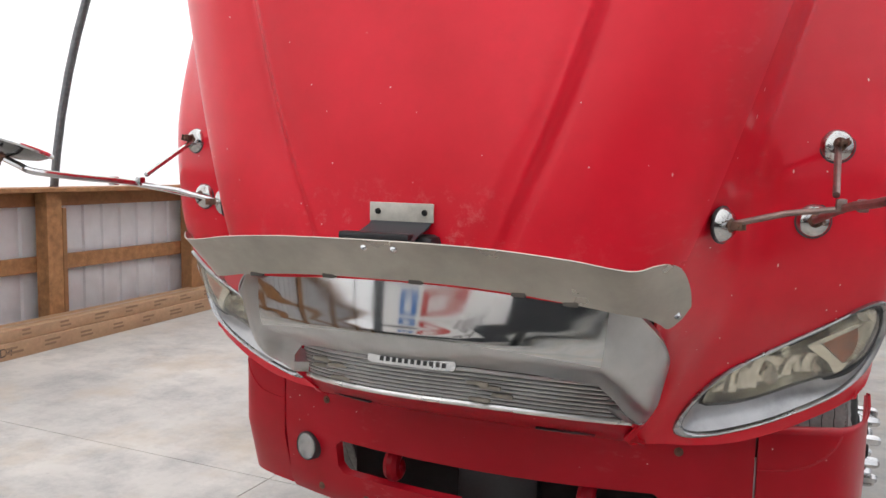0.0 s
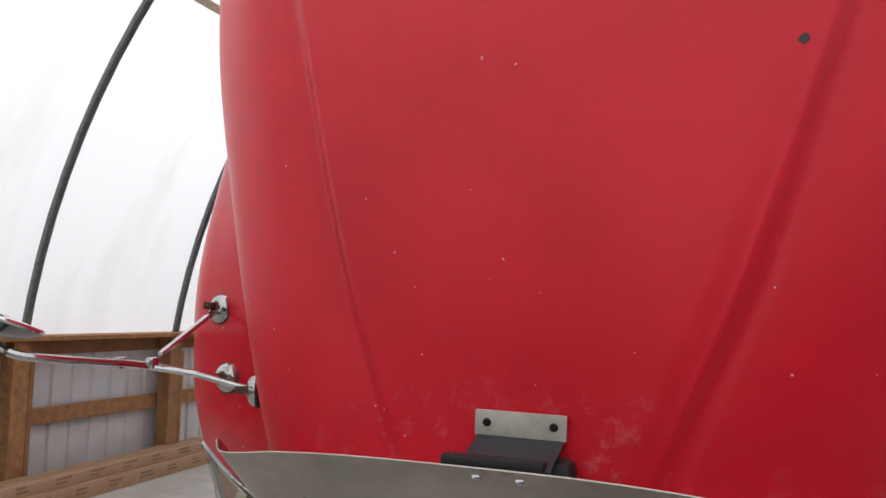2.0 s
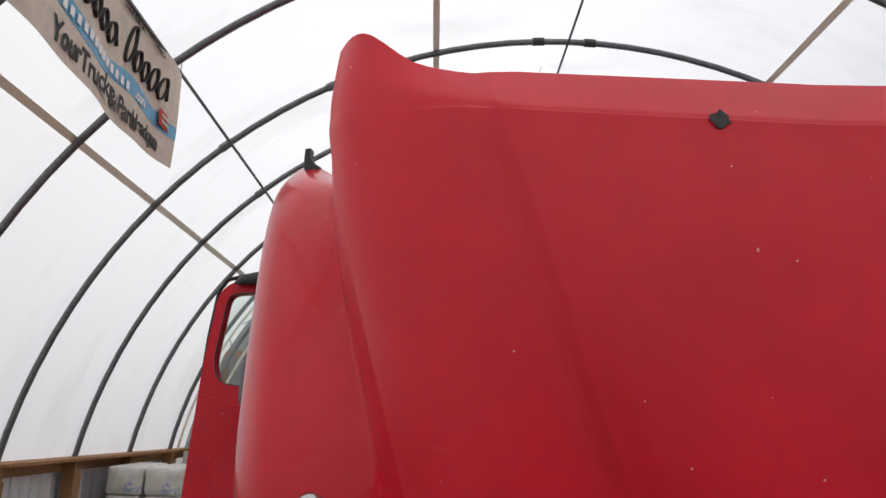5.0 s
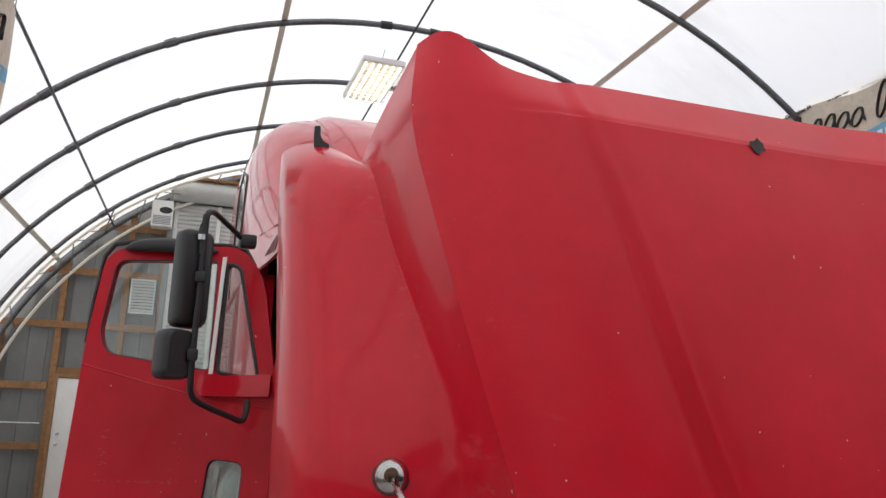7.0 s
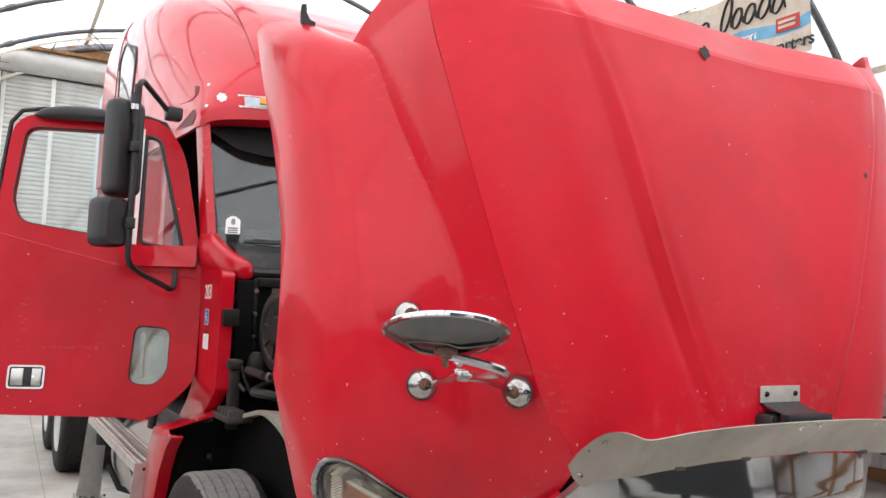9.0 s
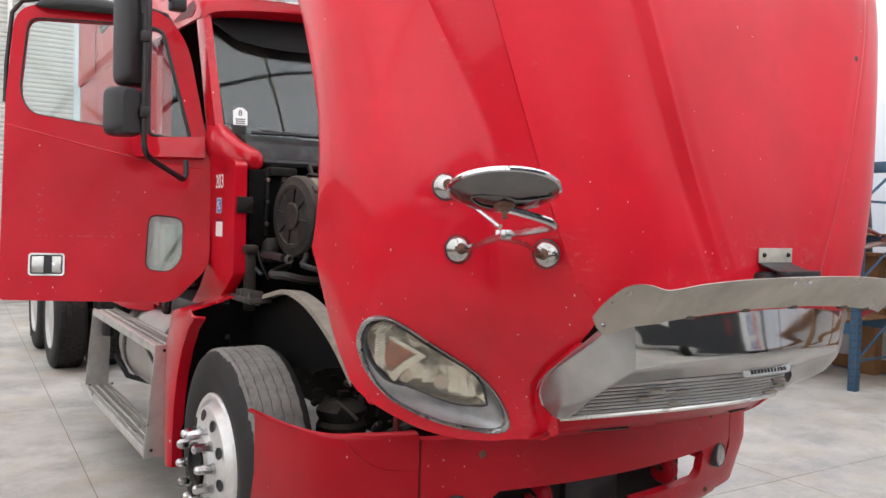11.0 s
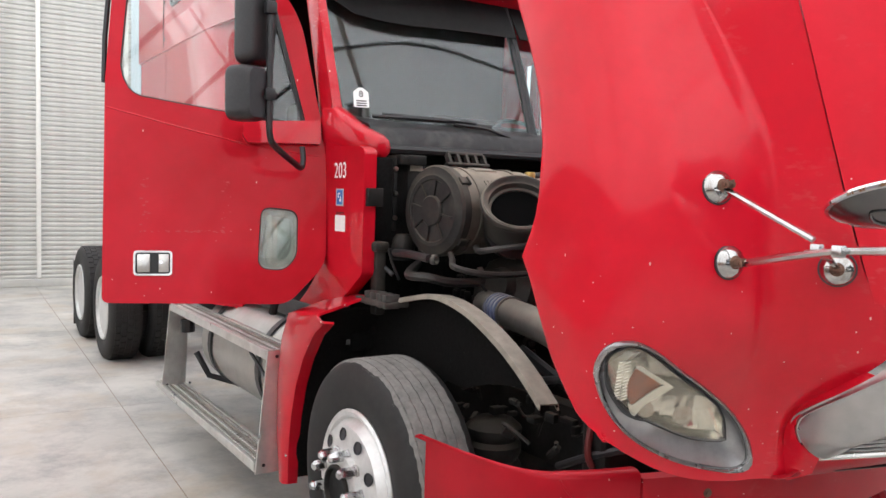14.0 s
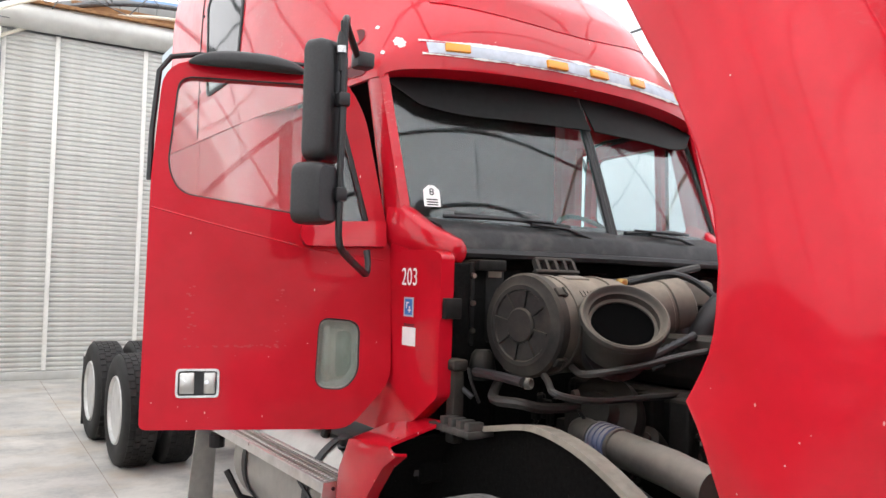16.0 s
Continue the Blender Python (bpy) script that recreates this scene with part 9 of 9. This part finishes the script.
for k in range(150):
    c = Vector((rng.uniform(-0.78, -0.30), rng.uniform(0.5, 1.65), rng.uniform(0.72, 1.28)))
    c.x = max(c.x, -0.42) if c.z > 0.95 else c.x
    if c.z > 0.95 and c.y < 1.0:
        c.x = -0.30
    s = Vector((rng.uniform(0.008, 0.026), rng.uniform(0.01, 0.035), rng.uniform(0.008, 0.026)))
    if k % 3 == 0:
        box(bm, c - s, c + s, None, 0.004)
    elif k % 3 == 1:
        lathe(bm, [(0.0, -s.y), (s.x, -s.y), (s.x, s.y * 0.4), (s.x * 0.6, s.y * 0.5), (s.x * 0.6, s.y), (0.0, s.y)], pose(*c, rng.uniform(0, 180), rng.uniform(0, 180), 0), 8)
    else:
        e = c + Vector((rng.uniform(-0.05, 0.05), rng.uniform(-0.16, 0.16), rng.uniform(-0.08, 0.08)))
        tube(bm, bend((c, c.lerp(e, 0.5) + Vector((0, 0, rng.uniform(-0.05, 0.03))), e), 4), s.x * 0.42, 6)
tagged(part("fitting", bm, GREASE, eng), kind="stuff")
bm = bmesh.new()
lathe(bm, [(0.0, 0.55), (0.11, 0.55), (0.115, 0.58), (0.10, 0.60), (0.115, 0.63), (0.115, 0.66), (0.10, 0.68), (0.115, 0.71), (0.115, 0.73), (0.08, 0.76), (0.0, 0.77)], pose(-0.66, 0.99, 0), 18)
part("air_spring", bm, GREASE, truck)

# ---- loose things in the shed ----
# banners hanging lengthwise under the purlins
def banner(x, y0, y1, z0, z1, flip):
    """A vinyl banner in the plane x = const; it reads from y0 to y1."""
    L, Hh = abs(y1 - y0), z1 - z0
    d = Vector((0, 1 if y1 > y0 else -1, 0))
    o = Vector((x, y0, z0))
    def pt(u, v, lift=0.0):
        w = 0.05 * math.sin(u * 2.3 + v * 1.5) + 0.02 * math.sin(u * 7 + v * 3)
        sag = 0.05 * math.sin(math.pi * u / L) * (1 - v / Hh)
        n = Vector((1 if flip else -1, 0, 0))
        return o + d * u + Vector((0, 0, v - sag)) - n * (w * 0.6) - n * lift
    b = thing("banner", "weathered tan vinyl banner with dark lettering", "banner", group="banners")
    bm = bmesh.new()
    grid = [[pt(L * i / 40, Hh * j / 12) for i in range(41)] for j in range(13)]
    sheet(bm, grid, 0.003)
    part("vinyl", bm, BANNER, b, smooth=60)
    bm = bmesh.new()
    pts_lo = [pt(L * i / 40, Hh * (0.30 + 0.03 * math.sin(i * 0.3)), -0.004) for i in range(41)]
    pts_hi = [pt(L * i / 40, Hh * (0.44 + 0.04 * math.sin(i * 0.3)), -0.004) for i in range(41)]
    grid = [[q + Vector((0.006 if not flip else -0.006, 0, 0)) for q in row] for row in (pts_lo, pts_hi)]
    sheet(bm, grid, 0.002)
    part("blue_band", bm, BANNER_BLUE, b)
    side = Vector((0.008 if not flip else -0.008, 0, 0))

    def stroke(us, width, material, name):
        bm = bmesh.new()
        pts = bend([pt(u, v) + side for u, v in us], 2)
        tube(bm, pts, width, 5, squash=0.25)
        part(name, bm, material, b)
    # the painted mark: plain slanted ovals and a swash, dark outline with a pale core
    swing = random.Random(12)
    for u0, n in ((0.13, 6), (0.56, 5)):
        wd = L * 0.064
        for k in range(n):
            h = Hh * (0.36 if k == 0 else swing.uniform(0.19, 0.25))
            us = []
            for q in range(13):
                an = math.radians(70 + 30 * q)
                v = h * (0.5 + 0.5 * math.sin(an))
                us.append((L * u0 + wd * (k + 0.45 + 0.34 * math.cos(an)) + 0.34 * v, Hh * 0.53 + v))
            us.append((L * u0 + wd * (k + 1.15), Hh * 0.56))
            stroke(us, 0.025, INK, "mark_stroke")
            keep = side.copy()
            side *= 1.7
            stroke(us, 0.013, BANNER, "mark_core")
            side = keep
    # lower line of lettering: real words
    def placed(text, size, u, v, nm, mtl, spacing=1.0, bold=0.0):
        mm = Matrix.Translation(pt(u, v) + side * 1.6) @ Matrix((d, Vector((0, 0, 1)), d.cross(Vector((0, 0, 1))))).transposed().to_4x4()
        return words(nm, text, size, mtl, b, mm, 0.001, spacing, bold)
    ws = (("Your", 0.24), ("Trucks", 0.41), ("&", 0.55), ("Parts", 0.655), ("Headquarters", 0.855))
    for t, f in ws:
        placed(t, Hh * (0.23 if t != "Headquarters" else 0.19), L * f * 0.98, Hh * 0.145, "banner_word", INK, 0.95, 0.0045)
    for k in range(13):
        bm = bmesh.new()
        c = pt(L * (0.2 + 0.035 * k), Hh * 0.37) + side * 1.5
        box(bm, c - Vector((0.001, 0.030, 0.035)), c + Vector((0.001, 0.026, 0.030)))
        part("address_bar", bm, WHITE, b)
    for t, f in (("DesMoines, IA", 0.20), ("Sioux Falls, SD", 0.39), ("Council Bluffs, IA", 0.60), ("Kansas City,", 0.81)):
        placed(t, Hh * 0.075, L * f, Hh * 0.945, "city_word", INK, 0.95, 0.0015)
    placed(".com", Hh * 0.13, L * 0.72, Hh * 0.375, "address_word", WHITE, 1.0, 0.003)
    bm = bmesh.new()
    c = pt(L * 0.90, Hh * 0.38) + side * 1.6
    box(bm, c - Vector((0.001, 0.13, 0.07)), c + Vector((0.001, 0.13, 0.07)))
    part("sponsor_patch", bm, BANNER_RED, b)
    bm = bmesh.new()
    for k in range(2):
        box(bm, c + side + Vector((-0.001, -0.09, -0.04 + 0.05 * k)), c + side + Vector((0.001, 0.10, -0.012 + 0.05 * k)))
    part("sponsor_bars", bm, BANNER, b)
    bm = bmesh.new()
    for uu, vv in ((0.05, Hh), (L - 0.05, Hh)):
        tube(bm, [pt(uu, vv), pt(uu, vv) + Vector((0, 0, 0.10))], 0.004, 6)
    part("tie", bm, INK, b)


banner(-3.03, 1.85, 4.68, 4.02, 4.92, False)
banner(4.55, 4.85, 2.35, 4.27, 5.16, True)

# high-bay lamp under the ridge
lamp = thing("high_bay_lamp", "lit fluorescent high-bay lamp hung under the ridge", "lamp")
bm = bmesh.new()
mlp = Matrix.Translation((0.50, 7.15, 5.86))
box(bm, (-0.26, -0.62, 0.02), (0.26, 0.62, 0.09), mlp, 0.01)
part("housing", bm, mat("lamp_white", (0.8, 0.8, 0.78), 0.4), lamp)
glow = bpy.data.materials.new("lamp_tube")
glow.use_nodes = True
glow.node_tree.nodes["Principled BSDF"].inputs["Emission Color"].default_value = (1.0, 0.86, 0.62, 1)
glow.node_tree.nodes["Principled BSDF"].inputs["Emission Strength"].default_value = 2.5
for k in range(6):
    bm = bmesh.new()
    x = -0.21 + k * 0.084
    tube(bm, [mlp @ Vector((x, -0.58, 0.0)), mlp @ Vector((x, 0.58, 0.0))], 0.012, 8)
    part("tube", bm, glow, lamp)
bm = bmesh.new()
for k in range(11):
    y = -0.55 + k * 0.11
    tube(bm, [mlp @ Vector((-0.27, y, -0.03)), mlp @ Vector((0.27, y, -0.03))], 0.003, 6)
for x in (-0.26, 0, 0.26):
    tube(bm, [mlp @ Vector((x, -0.62, -0.03)), mlp @ Vector((x, 0.62, -0.03))], 0.003, 6)
part("wire_guard", bm, WHITE_PAINT, lamp)
bm = bmesh.new()
for y in (-0.4, 0.4):
    tube(bm, [mlp @ Vector((0, y, 0.09)), mlp @ Vector((0.1, y * 0.4, 0.42))], 0.004, 6)
part("chain", bm, STEEL_TUBE, lamp)

# long cartons along the west wall
def carton(lo, hi, rz, label, marks):
    c = (Vector(lo) + Vector(hi)) / 2
    t = thing("long_carton", label, "carton", (c.x, c.y, lo[2]), group="cartons along the wall")
    t.rotation_euler = (0, 0, radians(rz))
    h = (Vector(hi) - Vector(lo)) / 2
    bm = bmesh.new()
    box(bm, (-h.x, -h.y, 0), (h.x, h.y, 2 * h.z), None, 0.006)
    part("card_box", bm, CARD, t)
    bm = bmesh.new()
    box(bm, (-h.x - 0.001, -h.y, h.z * 2 - 0.045), (-h.x + 0.02, h.y, h.z * 2 + 0.0015))
    box(bm, (-0.03, -h.y - 0.001, h.z * 2 - 0.001), (0.03, h.y + 0.001, h.z * 2 + 0.0015))
    part("tape", bm, mat("packing_tape", (0.36, 0.22, 0.12), 0.35), t)
    me = Matrix(((0, 0, 1, 0), (1, 0, 0, 0), (0, 1, 0, 0), (0, 0, 0, 1)))
    for txt, s, y, z in marks:
        words("carton_mark", txt, s, INK, t, Matrix.Translation((h.x + 0.0006, y, z)) @ me, 0.0004)
    rng = random.Random(len(label))
    faded = mat("faded_ink", (0.24, 0.15, 0.09), 0.8)
    for k in range(9):
        y = -h.y + 0.4 + k * (2 * h.y - 0.6) / 9
        for q in range(2):
            w = rng.uniform(0.08, 0.2)
            bm = bmesh.new()
            box(bm, (h.x - 0.001, y, h.z * 0.7 + q * 0.035), (h.x + 0.0012, y + w, h.z * 0.7 + q * 0.035 + 0.018))
            part("print_bar", bm, faded, t)


carton((-5.02, 1.2, 0.0), (-4.78, 5.3, 0.135), 1.2, "long flat cardboard carton with faint print lying on the slab", (("D4", 0.10, -1.25, 0.065),))
carton((-5.04, 1.0, 0.136), (-4.80, 5.1, 0.235), 1.2, "long flat cardboard carton stacked on another", (("D4", 0.07, -1.3, 0.045),))

# wrapped bales on a pallet near the gable
pal = thing("pallet", "worn timber pallet under wrapped bales", "pallet", (-4.35, 9.6, 0))
bm = bmesh.new()
for k in range(7):
    box(bm, (-0.5, -0.6 + k * 0.185, 0.10), (0.5, -0.48 + k * 0.185, 0.122), None, 0.003)
part("deck_board", bm, TIMBER, pal)
bm = bmesh.new()
for x in (-0.45, 0, 0.45):
    box(bm, (x - 0.04, -0.6, 0.0), (x + 0.04, 0.63, 0.10), None, 0.003)
part("stringer", bm, TIMBER, pal)
rng = random.Random(5)
for i in range(3):
    for j in range(2):
        for k in range(3):
            s = Vector((0.24, 0.20, 0.185))
            t = thing("wrapped_bale", "white plastic-wrapped bale with blue print on a pallet", "bale", (-4.60 + j * 0.5, 9.19 + i * 0.41, 0.123 + k * 0.372), group="bales on the pallet")
            bm = bmesh.new()
            box(bm, (-s.x, -s.y, 0), (s.x, s.y, 2 * s.z), None, 0.06)
            bmesh.ops.subdivide_edges(bm, edges=bm.edges[:], cuts=2, use_grid_fill=True)
            for v in bm.verts:
                n = noise.noise(v.co * 7 + Vector((i * 3.1, j * 5.7, k * 2.3)))
                v.co += Vector((v.co.x * 0.06 * n, v.co.y * 0.06 * n, 0))
            part("wrap", bm, BALE, t, smooth=60)

# pallet rack by the east wall
rack = thing("pallet_rack", "dark blue steel pallet rack with perforated uprights", "rack", (5.55, 2.1, 0))
for x, y in ((0, 0), (0.9, 0), (0, 2.6), (0.9, 2.6)):
    bm = bmesh.new()
    box(bm, (x - 0.045, y - 0.04, 0.0), (x + 0.045, y + 0.04, 2.6), None, 0.006)
    part("upright", bm, RACK_BLUE, rack)
    bm = bmesh.new()
    for k in range(34):
        for q in (-0.018, 0.018):
            z = 0.08 + k * 0.072
            lathe(bm, [(0.009, 0.0), (0.009, 0.001), (0.0, 0.0012)], Matrix.Translation((x + q, y - 0.0405, z)) @ pose(0, 0, 0, 90), 8)
            lathe(bm, [(0.009, 0.0), (0.009, 0.001), (0.0, 0.0012)], Matrix.Translation((x - 0.0455, y + q, z)) @ pose(0, 0, 0, 0, -90), 8)
    tagged(part("slot_holes", bm, BLACK_TAPE, rack), kind="stuff")
for z in (0.62, 1.5, 2.3):
    for x in (0, 0.9):
        bm = bmesh.new()
        box(bm, (x - 0.025, 0.04, z - 0.06), (x + 0.025, 2.56, z + 0.06), None, 0.006)
        part("shelf_beam", bm, RACK_BLUE, rack)
for y in (0, 2.6):
    for z in (0.3, 1.1, 1.9):
        bm = bmesh.new()
        tube(bm, [(0.03, y, z), (0.87, y, z + 0.5)], 0.014, 6)
        tube(bm, [(0.03, y, z), (0.87, y, z)], 0.014, 6)
        part("brace", bm, RACK_BLUE, rack)
bm = bmesh.new()
for k in range(5):
    box(bm, (-0.03, 0.1 + k * 0.5, 0.68), (0.93, 0.54 + k * 0.5, 0.70), None, 0.003)
    box(bm, (-0.03, 0.1 + k * 0.5, 1.56), (0.93, 0.54 + k * 0.5, 1.58), None, 0.003)
part("decking", bm, TIMBER, rack)

# the dark trailer parked behind the camera, seen in the chrome
tr = thing("trailer_rear", "dark trailer rear with white signs, parked facing the truck", "trailer", (0, -6.0, 0))
bm = bmesh.new()
box(bm, (-3.9, -2.4, 0.6), (6.0, -0.2, 2.6), None, 0.03)
part("body", bm, mat("dark_body", (0.035, 0.04, 0.045), 0.4, grain=0.2, grain_scale=4), tr)
for x in (0.6, 4.8):
    bm = bmesh.new()
    lathe(bm, [(0.3, -0.14), (0.5, -0.12), (0.5, 0.12), (0.3, 0.14)], pose(x, -0.8, 0.5, 0, 90), 24)
    part("tyre", bm, RUBBER, tr)
    bm = bmesh.new()
    box(bm, (x - 0.1, -1.0, 0.4), (x + 0.1, -0.6, 0.95))
    part("axle_stand", bm, GREASE, tr)
for x, w in ((-1.6, 3.4), (4.7, 2.0)):
    bm = bmesh.new()
    box(bm, (x - w / 2, -0.2, 1.12), (x + w / 2, -0.17, 1.84), None, 0.005)
    sgn = part("sign_panel", bm, WHITE, tr, "white sign with red and blue shapes")
    for dx, mt in ((-0.12, BANNER_RED), (0.14, BLUE)):
        bm = bmesh.new()
        mm = Matrix.Translation((x - dx * w, -0.168, 1.62)) @ pose(0, 0, 0, 90)
        ring_plate(bm, rounded([(-0.11 * w, -0.12), (0.11 * w, -0.12), (0.11 * w, 0.12), (-0.11 * w, 0.12)], 0.05), rounded([(-0.05 * w, -0.06), (0.05 * w, -0.06), (0.05 * w, 0.06), (-0.05 * w, 0.06)], 0.03), -0.004, mm)
        part("sign_shape", bm, mt, sgn)
    words("sign_words", "TRUCK CENTER", 0.10 * w, INK, sgn, Matrix.Translation((x, -0.166, 1.24)) @ pose(0, 0, 0, 90, 0, 180), 0.001)
for x in (1.2, 2.8):
    bm = bmesh.new()
    box(bm, (x - 0.16, -0.2, 1.5), (x + 0.16, -0.16, 1.6), None, 0.01)
    part("tail_light", bm, BANNER_RED, tr)
